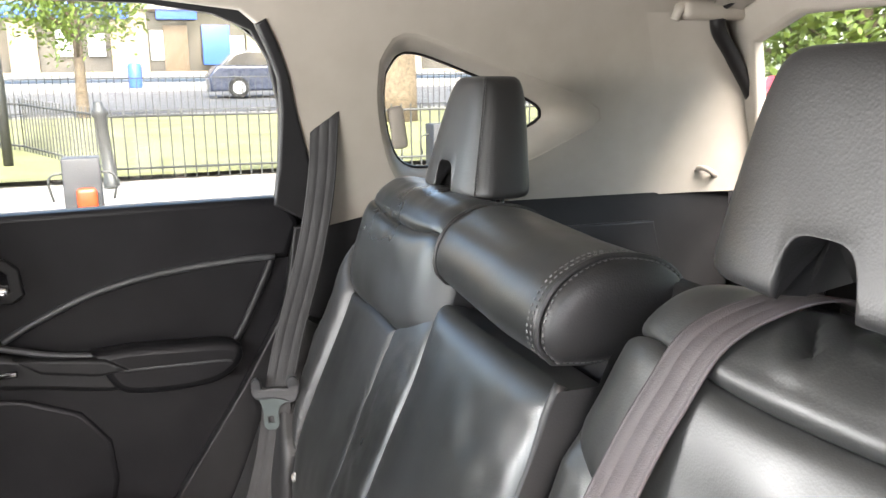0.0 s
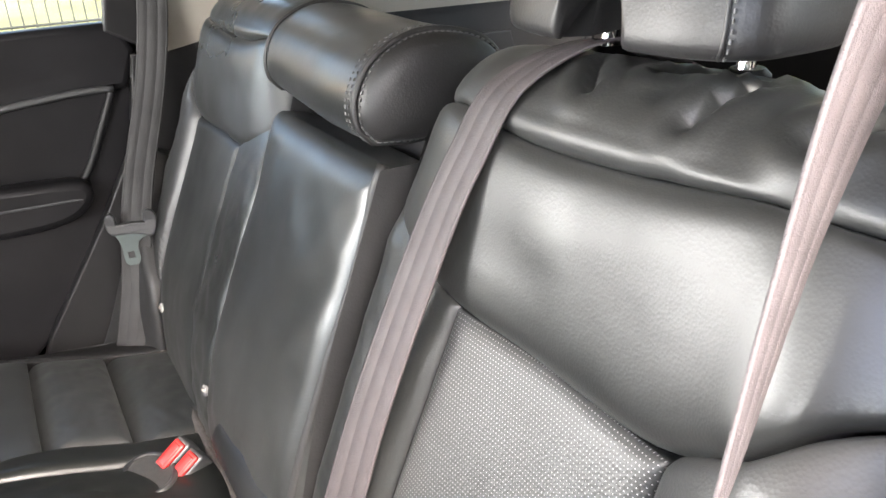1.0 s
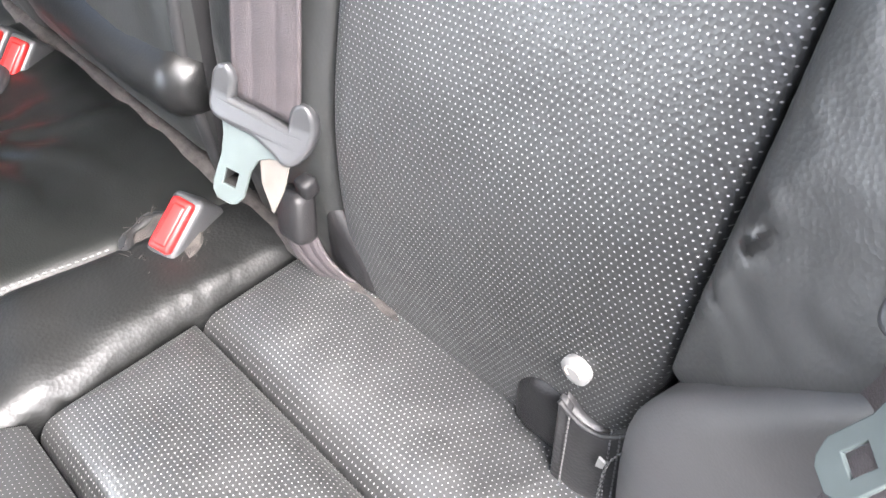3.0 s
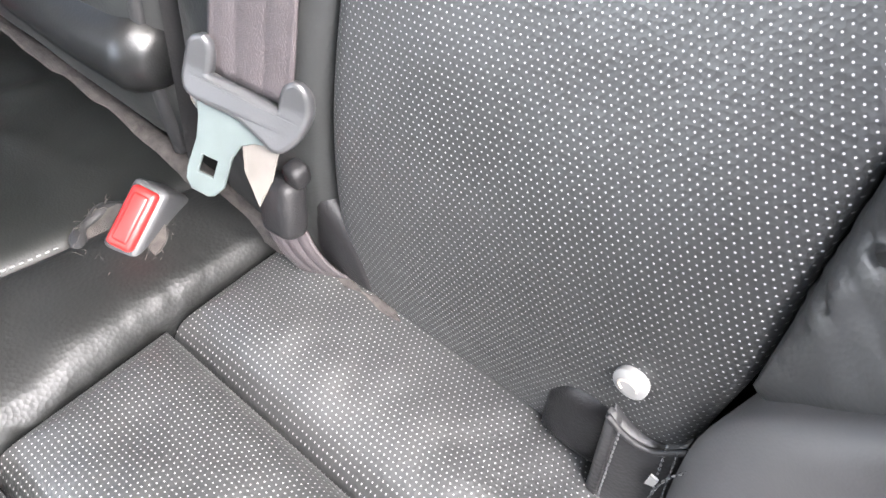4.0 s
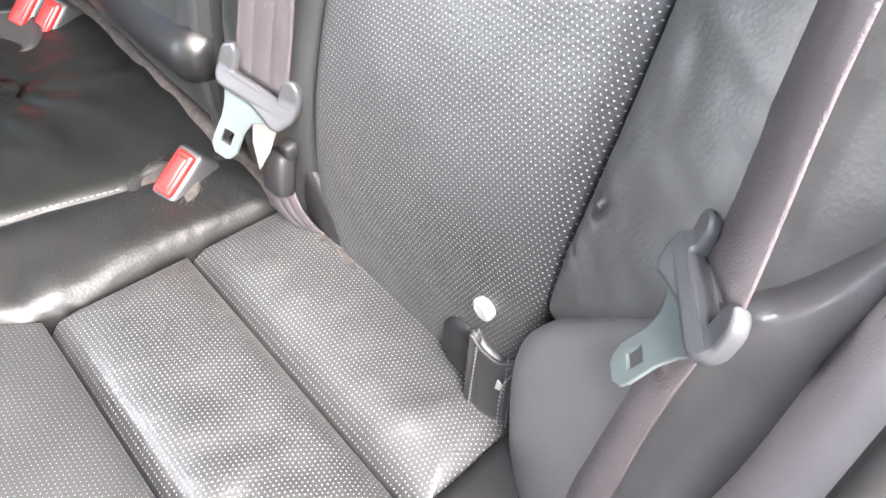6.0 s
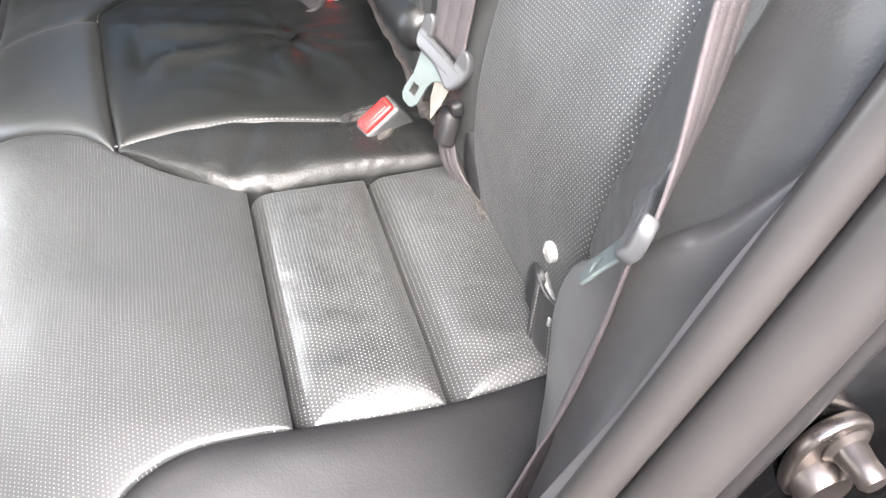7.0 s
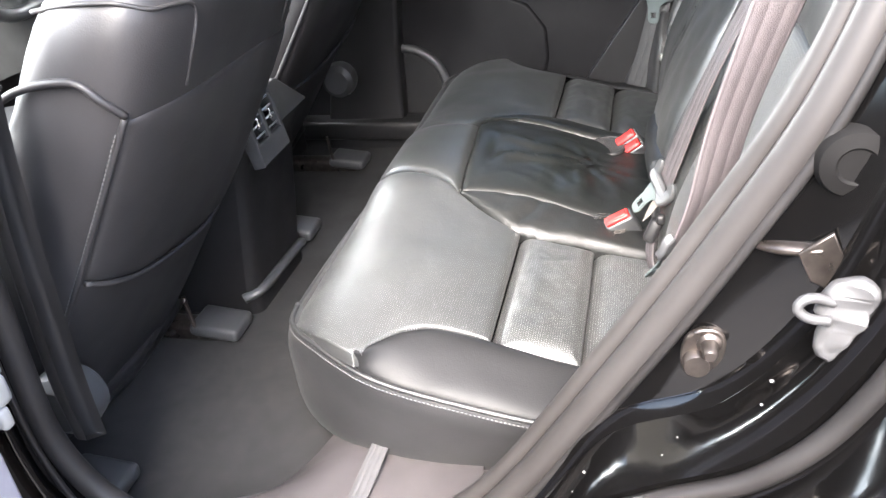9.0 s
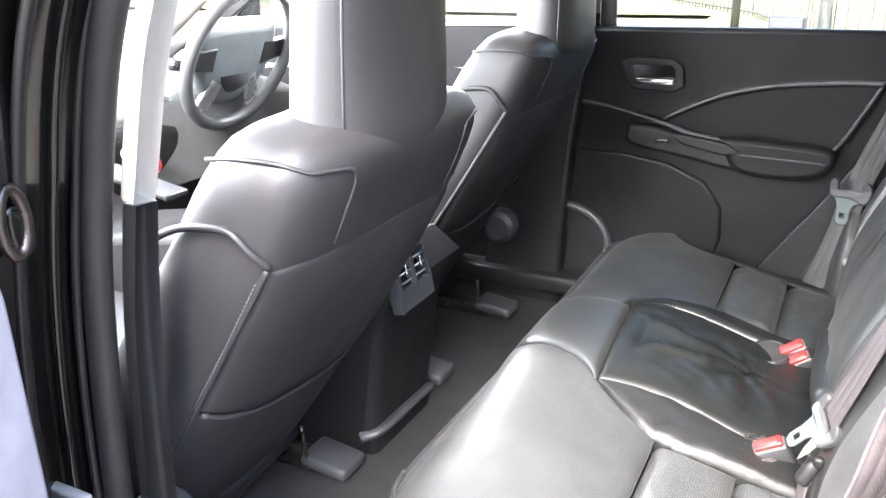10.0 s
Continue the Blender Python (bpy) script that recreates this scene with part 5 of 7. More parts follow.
def cushion(fl, label):
    r = part("cushion", plate([mirror([(0.10, -0.49), (0.40, -0.49), (0.50, -0.42), (0.53, -0.30), (0.535, 0.03), (0.10, 0.03)], fl)], 0.02, 0.004, lambda u, v, w: V(u, v, 0.552 + w)), PLASTIC, seat_r if fl else seat_l, label)
    fin = FRONT_IN_R if fl else FRONT_IN
    part("front_panel", pillow(on_cushion(fin, FRONT_OUT, fl), 40, 44, 0.008, 0.012, 0.005, uvfn=UVC, rough=0.0022, rscale=15, seed=4, flip=fl, edges=(1, 0.45, 0, 1)), LEATHER_PERF_FINE if not fl else LEATHER, r, "finely perforated front panel" if not fl else "")
    part("perforated_strip", pillow(on_cushion(MID_IN, MID_OUT, fl), 70, 50, 0.0085, 0.022, 0.013, uvfn=UVC, rough=0.0028, rscale=26, seed=6, flip=fl, edges=(1, 1, 2.0, 1)), LEATHER_PERF if not fl else LEATHER, r, "perforated leather strip" if not fl else "")
    part("perforated_strip", pillow(on_cushion(REAR_IN, REAR_OUT, fl), 70, 50, 0.0085, 0.022, 0.013, uvfn=UVC, rough=0.0028, rscale=26, seed=8, flip=fl, edges=(1, 1, 2.0, 1)), LEATHER_PERF if not fl else LEATHER, r, "perforated leather strip" if not fl else "")
    bol_in = [(x, y, cushion_z(x, y)) for x, y in BOLSTER_IN]
    part("bolster", pillow(ruled(mirror(bol_in, fl), mirror(PIPING, fl)), 16, 44, 0.004, 0.010, 0.005, rough=0.0015, rscale=20, seed=9, flip=fl, back=0.001), VINYL, r, "smooth dark side bolster")
    part("side_panel", pillow(ruled(mirror(EDGE_TOP, fl), mirror(EDGE_LOW, fl)), 24, 60, 0.014, 0.010, 0.006, rough=0.001, rscale=14, flip=fl, edges=(1, 0, 0, 0)), LEATHER_SMOOTH, r, "smooth leather front and side skirt")
    part("piping", tube(mirror(EDGE_TOP[2:], fl), 0.0035, 8, 70), LEATHER_SMOOTH, r)
    stitches("stitching", [V(*p) + V(0, 0, -0.006) + V(0.004 if not fl else -0.004, -0.002, 0) for p in mirror(EDGE_TOP[2:], fl)], r, 0.0008, 0.005)
    return r


cushion(False, "black leather rear seat cushion with perforated strips")
cushion(True, "black leather rear seat cushion, creased near its front")

centre = part("centre_cushion", box((0.24, 0.46, 0.10), 0.01, at=(0.0, -0.24, 0.62)), PLASTIC, seat_l, "raised leather centre seat with deep wrinkles")
C_LEFT = [(0.172, -0.312), (0.153, -0.2), (0.156, -0.11), (0.165, 0.03)]
C_RIGHT = [(-0.096, -0.330), (-0.148, -0.29), (-0.157, -0.2), (-0.156, -0.09), (-0.156, 0.03)]


def wrinkled(fn, amount):
    """Folds that run fan-wise over a loosely stretched panel."""
    def g(u, v):
        p = fn(u, v)
        a = math.atan2(p.y + 0.13, p.x + 0.02)
        d = math.hypot(p.x - 0.02, (p.y + 0.21) * 0.8)
        k = min(1, 5 * u, 5 * (1 - u), 5 * v, 5 * (1 - v))
        fold = 1 - abs(math.sin(a * 4 + 2.0 * noise.noise(p * 9) + 5 * d))
        p.z += amount * k * math.exp(-(d / 0.085) ** 2) * (fold ** 1.4 * 1.9 - 0.6)
        p.z -= amount * 1.5 * k * math.exp(-((p.x - 0.02) / 0.06) ** 2 - ((p.y + 0.285) / 0.014) ** 2)
        p.z += amount * 0.22 * k * (1 - abs(noise.noise(p * 16 + V(3, 1, 0))) * 2) ** 3
        return p
    return g


part("centre_panel", pillow(wrinkled(on_cushion(C_LEFT, C_RIGHT), 0.0068), 90, 90, 0.008, 0.016, 0.010, rough=0.004, rscale=11, seed=12, flip=True), LOOSE, centre, "loose wrinkled leather centre panel")
part("front_strip", pillow(on_cushion([(0.098, -0.470), (0.113, -0.40), (0.138, -0.347), (0.172, -0.314)], [(-0.100, -0.470), (-0.099, -0.40), (-0.097, -0.36), (-0.094, -0.332)]), 24, 20, 0.006, 0.012, 0.008, flip=True, edges=(1, 1, 0, 1), rough=0.002), LEATHER, centre)
BAND_OUT = [(0.174, -0.312), (0.213, -0.266), (0.247, -0.207), (0.238, -0.098), (0.236, 0.03)]
def band(u, v):
    p = on_band(u, v)
    k = min(1, 4 * u, 4 * (1 - u))
    p.z += 0.0024 * k * math.exp(-((p.y + 0.20) / 0.035) ** 2) * math.sin(130 * p.y + 60 * p.x) + 0.0005 * max(0, min(1, 4 * u - 2.4)) * math.sin(330 * p.y + 7 * noise.noise(p * 45)) * (0.6 + noise.noise(p * 30))
    return p
on_band = on_cushion(C_LEFT, BAND_OUT)
part("side_band", pillow(band, 36, 170, 0.010, 0.012, 0.008, rough=0.002, rscale=16, seed=15), BAND_LEATHER, centre, "puckered leather side band")
part("side_band", pillow(on_cushion([(-0.096, -0.332), (-0.150, -0.29), (-0.159, -0.2), (-0.158, -0.09), (-0.158, 0.03)], [(-0.136, -0.325), (-0.188, -0.28), (-0.218, -0.207), (-0.212, -0.097), (-0.212, 0.03)]), 14, 40, 0.006, 0.010, 0.008, flip=True, rough=0.002), LOOSE, centre)
stitches("stitching", [V(x, y, cushion_z(x, y) + 0.002) for x, y in C_LEFT[:3]], centre, 0.0008, 0.005)
part("front_skirt", pillow(ruled([(0.105, -0.476, 0.742), (-0.105, -0.476, 0.742)], [(0.105, -0.512, 0.55), (-0.105, -0.512, 0.55)]), 16, 20, 0.010, 0.01, 0.006, flip=True, edges=(1, 0, 0, 0)), LEATHER_SMOOTH, centre)

# felt seam between cushion and backrest
solo("seat_gap_felt", tube([(0.60, -0.012, 0.672), (0.45, -0.014, 0.686), (0.30, -0.014, 0.692), (0.1, -0.014, 0.694), (-0.2, -0.014, 0.692), (-0.55, -0.012, 0.68)], 0.009, 8, 60), DUST, "dusty felt strip in the gap behind the cushion", "seat gap")

# tags of the child seat anchors
def anchor_tag(x, s, r=0.0078):
    p = back_point(x, s)
    q = back_point(x, s + 0.02)
    up = (q - p).normalized()
    nrm = V(1, 0, 0).cross(up).normalized()
    if nrm.y > 0:
        nrm = -nrm
    m = Matrix.Translation(p + nrm * 0.0070) @ nrm.to_track_quat("Z", "Y").to_matrix().to_4x4()
    t = thing("anchor_tag", p, "round white child seat anchor button on the backrest", "tag", "anchor tags")
    part("button", lathe([(r * 0.9, -0.004), (r, -0.001), (r, 0.0015), (r * 0.8, 0.0026), (r * 0.4, 0.0028)], 24, m), WHITE, t)
    ring_pts = [m @ V(r * 0.55 * math.cos(a), r * 0.4 * math.sin(a), 0.003) for a in [i * math.pi / 6 for i in range(9)]]
    part("relief", tube(ring_pts, 0.0006, 5, 20), PILLAR, t)
for x in (0.475, 0.198, -0.164, -0.446):
    anchor_tag(x, 0.78)
anchor_tag(-0.066, 0.775, 0.007)

# leather flaps over the anchors at the foot of the backrest
def flap(label):
    t = thing("anchor_flap", (0.49, -0.02, 0.70), label, "flap", "anchor flaps")
    top = [V(0.472, -0.010, 0.760), V(0.482, -0.010, 0.752), V(0.494, -0.007, 0.748), V(0.506, -0.002, 0.757)]
    low = [V(0.474, -0.024, 0.694), V(0.484, -0.025, 0.692), V(0.496, -0.022, 0.692), V(0.510, -0.014, 0.694)]
    part("flap_leather", pillow(ruled(top, low), 20, 24, 0.003, 0.005, 0.004, back=0.007), LEATHER_SMOOTH, t)
    part("fold_strip", pillow(ruled([top[0] + V(-0.001, -0.003, 0.002), top[0] + V(0.003, -0.003, 0.001), top[0] + V(0.006, -0.003, -0.002)], [low[0] + V(-0.001, -0.003, 0), low[0] + V(0.003, -0.003, 0), low[0] + V(0.006, -0.003, 0)]), 8, 16, 0.001, 0.002, 0.0015, back=0.003), EDGE_LIT, t, "paler folded leather edge")
    part("top_hem", tube([p + V(0, -0.003, 0.001) for p in top], 0.0016, 6, 24), EDGE_LIT, t)
    for d in (0.0075, ):
        stitches("stitching", [top[0] + V(d, -0.005, -0.003), low[0] + V(d, -0.005, 0.004)], t, 0.0006, 0.0032)
    for d in (-0.003, -0.008):
        stitches("stitching", [top[3] + V(d, -0.005, 0.0), low[3] + V(d, -0.006, 0.004)], t, 0.0006, 0.0032)
    return t
f1 = flap("stitched leather flap at the foot of the backrest")
part("scuff", plate([[(0.0, 0.0), (0.004, 0.002), (0.005, 0.008), (0.001, 0.009)]], 0.0012, 0, lambda u, v, w: V(0.497 + u, -0.0175 + w + v * 0.15, 0.733 + v)), WHITE, f1, "small white scuff")
solo("anchor_pocket", pillow(ruled([V(0.436, -0.005, 0.732), V(0.450, -0.006, 0.752), V(0.474, -0.007, 0.754)], [V(0.434, -0.012, 0.698), V(0.452, -0.014, 0.696), V(0.476, -0.013, 0.696)]), 12, 14, 0.004, 0.008, 0.006), PLASTIC, "soft black pocket lip beside the flap", "flap")
solo("anchor_pocket", pillow(ruled([V(0.276, -0.004, 0.765), V(0.298, -0.004, 0.748), V(0.314, -0.005, 0.722)], [V(0.272, -0.012, 0.70), V(0.295, -0.012, 0.698), V(0.318, -0.011, 0.697)]), 12, 14, 0.003, 0.008, 0.006), PLASTIC, "soft black pocket lip by the buckle", "flap")

# moulded side bolsters between backrest and door opening
for s, lab in ((1, "left"), (-1, "right")):
    A = [(0.505, -0.014, 0.62), (0.503, -0.014, 0.745), (0.512, -0.010, 0.802), (0.548, -0.007, 0.848), (0.604, 0.003, 0.908), (0.631, 0.018, 0.938), (0.650, 0.058, 0.99)]
    B = [(0.602, -0.130, 0.610), (0.624, -0.080, 0.690), (0.638, -0.036, 0.780), (0.647, -0.002, 0.852), (0.650, 0.028, 0.920), (0.654, 0.058, 0.988)]
    if s < 0:
        A, B = [(0.029 - p[0], *p[1:]) for p in A], [(-p[0], *p[1:]) for p in B]
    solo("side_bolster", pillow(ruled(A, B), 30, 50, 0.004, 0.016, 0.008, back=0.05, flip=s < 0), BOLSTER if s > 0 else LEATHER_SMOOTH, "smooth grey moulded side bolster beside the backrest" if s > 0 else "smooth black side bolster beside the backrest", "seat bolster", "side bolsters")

# ---- belts ----
def belt_tongue(parent, p, across, down, scale=1.0, flip=1):
    """A latch tongue: hooked plastic guide with its slot, and the steel plate with its hole. flip turns it over sideways."""
    a, d = Vector(across).normalized(), Vector(down)
    d = (d - a * d.dot(a)).normalized()
    o = d.cross(a) * 1.0
    put = lambda u, v, w: Vector(p) + a * u * flip * scale + d * v * scale + o * w * scale
    thick = lambda u, v: 0.0015 * math.sin(min(1.0, abs(u) / 0.03) * math.pi / 2)
    curl = lambda u, v, w: put(u, v, w + 0.004 * max(0.0, -v - 0.002) / 0.012 + thick(u, v))
    g = part("slot_guide", plate([[(-0.0300, -0.004), (-0.0285, -0.014), (-0.0235, -0.0175), (-0.0205, -0.013), (-0.0205, -0.004), (-0.0195, 0.0005), (0.0, 0.0015), (0.0195, 0.003), (0.0205, -0.003), (0.0215, -0.011), (0.0255, -0.0145), (0.0305, -0.011), (0.0325, -0.002), (0.0310, 0.009), (0.0265, 0.0175), (0.0215, 0.0195), (0.0150, 0.0165), (0.0, 0.0120), (-0.0160, 0.0110), (-0.0260, 0.0095), (-0.0295, 0.004)]], 0.010, 0.0026, curl, 110), PLASTIC_GREY, parent, "grey plastic hooked tongue guide")
    part("steel_tongue", plate([[(-0.0235, 0.006), (-0.012, 0.002), (0.006, 0.003), (0.0165, 0.011), (0.0175, 0.0215), (0.0100, 0.0235), (0.0040, 0.0275), (0.0010, 0.036), (0.0010, 0.053), (-0.0025, 0.0590), (-0.0055, 0.0605), (-0.0145, 0.0600), (-0.0185, 0.0560), (-0.0195, 0.050), (-0.0185, 0.034), (-0.0205, 0.022), (-0.0240, 0.013)],
                                 [(-0.0145, 0.0400), (-0.0045, 0.0400), (-0.0045, 0.0510), (-0.0145, 0.0510)]], 0.0024, 0.0007, lambda u, v, w: put(u, v, w - 0.001)), TONGUE, parent, "pale steel latch plate")
    return g


belt_m = thing("seat_belt", (0.25, 0.0, 0.70), "grey-brown belt hanging down the backrest with its steel tongue", "seat belt", "rear seat belts")
part("webbing", ribbon([(0.352, 0.285, 1.225), (0.330, 0.225, 1.250), (0.302, 0.165, 1.225), (0.291, 0.132, 1.175), (0.283, 0.100, 1.11), (0.273, 0.044, 0.98), (0.263, 0.008, 0.87), (0.2565, -0.006, 0.822)], [(1, -0.15, 0.1), (1, -0.1, 0.15), (1, 0, 0.1), (1, 0, 0), (1, 0.05, 0), (1, 0.1, -0.1), (1, 0.2, -0.2), (0.91, 0.19, -0.37)], 0.047), WEB, belt_m)
belt_tongue(belt_m, (0.2556, -0.0072, 0.8205), (0.92, 0.30, -0.26), (-0.018, -0.622, -0.783))
bkl = part("mini_buckle", box((0.026, 0.017, 0.034), 0.006, at=(0.272, -0.020, 0.757), m=Matrix.Rotation(radians(-14), 4, "Y") @ Matrix.Rotation(radians(-24), 4, "X")), PLASTIC, belt_m, "black plastic anchor buckle")
part("buckle_top", box((0.012, 0.012, 0.014), 0.004, at=(0.279, -0.010, 0.778)), PLASTIC, bkl)
part("buckle_rivet", lathe([(0.0075, 0), (0.0075, 0.002), (0.005, 0.0032), (0.001, 0.0032)], 20, Matrix.Translation((0.226, -0.014, 0.812)) @ V(0.4, -0.72, 0.57).to_track_quat("Z", "Y").to_matrix().to_4x4()), PAPER, bkl, "small pale stop button on the belt")
part("paper_label", plate([[(-0.016, 0.006), (-0.006, 0.016), (0.012, 0.020), (0.013, -0.004), (0.009, -0.026), (-0.008, -0.012)]], 0.001, 0, lambda u, v, w: V(0.268 + u * 0.8, -0.022 + w + v * 0.45, 0.790 + v * 0.6 - u * 0.2)), PAPER, belt_m, "yellowed paper label")
part("anchor_web", ribbon([(0.268, -0.022, 0.745), (0.276, -0.024, 0.724), (0.284, -0.020, 0.704), (0.290, -0.012, 0.690)], [(1, 0.4, 0.25)] * 4, 0.026, 0.002, 10), WEB, belt_m)

belt_l = thing("seat_belt", (0.57, -0.03, 0.68), "grey-brown shoulder belt with a twisted fold and steel tongue", "seat belt", "rear seat belts")
part("webbing", ribbon([(0.625, 0.145, 1.42), (0.606, 0.112, 1.30), (0.600, 0.088, 1.215), (0.602, 0.058, 1.12), (0.599, 0.036, 1.04), (0.599, 0.022, 0.97), (0.600, 0.007, 0.924)], [(0.1, 1, 0), (-0.1, 1, 0), (-0.3, 0.9, 0.1), (-0.45, 0.88, 0.1), (-0.55, 0.82, 0.1), (-0.62, 0.76, 0.1), (-0.70, 0.70, 0.07)], 0.047), WEB, belt_l)
part("lap_webbing", ribbon([(0.596, 0.002, 0.918), (0.590, -0.006, 0.878), (0.587, -0.014, 0.844), (0.586, -0.030, 0.799), (0.585, -0.044, 0.762), (0.592, -0.062, 0.728), (0.594, -0.085, 0.68), (0.592, -0.11, 0.64)], [(-0.76, 0.64, -0.1), (-0.79, 0.58, -0.2), (-0.79, 0.58, -0.2), (-0.79, 0.58, -0.2), (-0.74, 0.62, -0.25), (-0.55, 0.75, -0.35), (-0.4, 0.8, -0.4), (-0.4, 0.8, -0.4)], 0.045), WEB, belt_l)
belt_tongue(belt_l, (0.5995, 0.003, 0.921), (0.70, -0.70, 0.02), (-0.48, -0.36, -0.80), 0.90, -1)
part("pillar_loop", box((0.02, 0.075, 0.03), 0.008, at=(0.632, 0.150, 1.42)), PLASTIC, belt_l)

belt_r = thing("seat_belt", (-0.55, -0.03, 0.70), "shoulder belt by the far door with its tongue, shade put into its colour", "seat belt", "rear seat belts")
part("webbing", ribbon([(-0.622, 0.113, 1.345), (-0.612, 0.098, 1.22), (-0.594, 0.068, 1.10), (-0.564, 0.020, 0.97), (-0.540, -0.006, 0.885), (-0.528, -0.020, 0.82), (-0.520, -0.036, 0.76), (-0.516, -0.058, 0.69)], [(0.2, 0.98, 0), (0.2, 0.98, 0), (0.2, 0.98, 0), (0.2, 0.98, 0), (0.25, 0.95, 0), (0.3, 0.93, 0), (0.4, 0.9, 0), (0.5, 0.85, 0)], 0.047), WEB_SHADED, belt_r)
belt_tongue(belt_r, (-0.528, -0.013, 0.902), (0.22, 0.97, 0.05), (0.05, -0.1, -1), 1.15)
part("pillar_loop", box((0.016, 0.085, 0.03), 0.008, at=(-0.632, 0.113, 1.352)), PILLAR, belt_r)


def buckle(at, across, along, label, offsets=(0.0,)):
    """across and along: the directions of the release button's short and long sides."""
    t = thing("belt_buckle", (at[0], at[1], at[2] - 0.03), label, "seat belt buckle", "belt buckles")
    a = Vector(across).normalized()
    l = Vector(along)
    l = (l - a * l.dot(a)).normalized()
    n = a.cross(l)
    if n.z < 0:
        n = -n
    base = Matrix((a, l, n)).transposed().to_4x4()
    for k in offsets:
        m = Matrix.Translation(Vector(at) + a * k) @ base
        for name, size, shift, bev, mat, lab in (("case", (0.023, 0.045, 0.040), (0, 0, -0.019), 0.004, PLASTIC_GREY, "grey buckle case"), ("button", (0.0165, 0.038, 0.008), (0, 0, 0.003), 0.003, RED, "red release button"),
                                                 ("button_ridge", (0.010, 0.030, 0.004), (0, 0, 0.0065), 0.0018, RED, "")):
            me = box(size, bev)
            me.transform(m @ Matrix.Translation(shift))
            part(name, me, mat, t, lab)
    return t


buckle((0.187, -0.070, 0.729), (0.9, 0.28, -0.31), (0.13, -0.87, -0.47), "grey buckle with a red button set in the seat")
buckle((-0.118, -0.062, 0.724), (0.80, 0.40, -0.42), (0.0, -0.87, -0.50), "pair of buckles with red buttons side by side", (-0.012, 0.012))
well = thing("buckle_well", (-0.125, -0.085, 0.72), "round dark buckle well in the seat", "seat well")
part("well_lip", tube([(-0.118 + 0.042 * math.cos(a), -0.098 + 0.030 * math.sin(a), cushion_z(-0.118, -0.098) + 0.006) for a in [i * math.pi / 10 for i in range(20)]], 0.004, 8, 36, True), LEATHER_SMOOTH, well)
part("well_hole", lathe([(0.001, 0.004), (0.040, 0.004), (0.040, -0.02)], 28, Matrix.Translation((-0.118, -0.098, cushion_z(-0.118, -0.098) + 0.004)) @ Matrix.Diagonal((1, 0.72, 1, 1))), FELT, well)
well2 = thing("buckle_slot", (0.165, -0.085, 0.72), "fraying felt-lined buckle slot in the leather", "seat well")
SLOT = [(0.178 + 0.029 * math.cos(a) * (1 + 0.06 * math.sin(5 * a)), -0.078 + 0.025 * math.sin(a)) for a in [i * math.pi / 14 for i in range(28)]]
part("slot_lip", tube([(x, y, cushion_z(x, y) + 0.006) for x, y in SLOT], lambda t: 0.0042 + 0.0012 * math.sin(40 * t), 8, 44, True, 0.6), LEATHER_SMOOTH, well2, "worn leather rim of the slot")
part("slot_hole", lathe([(0.001, 0.004), (0.027, 0.004), (0.027, -0.01)], 24, Matrix.Translation((0.178, -0.078, cushion_z(0.178, -0.078) + 0.004)) @ Matrix.Diagonal((1, 0.85, 1, 1))), DUST, well2)
rnd_f = random.Random(5)
fray = []
for k in range(60):
    x, y = SLOT[rnd_f.randrange(28)]
    p = V(x, y, cushion_z(x, y) + 0.008)
    d = V(rnd_f.gauss(0, 1), rnd_f.gauss(0, 1), 0.6).normalized() * 0.006 * (0.4 + rnd_f.random())
    fray.append(tube([p, p + d * 0.6 + V(0, 0, 0.001), p + d], 0.00025, 3, 4))
part("frayed_threads", joined(fray), DUST, well2, "frayed grey threads")


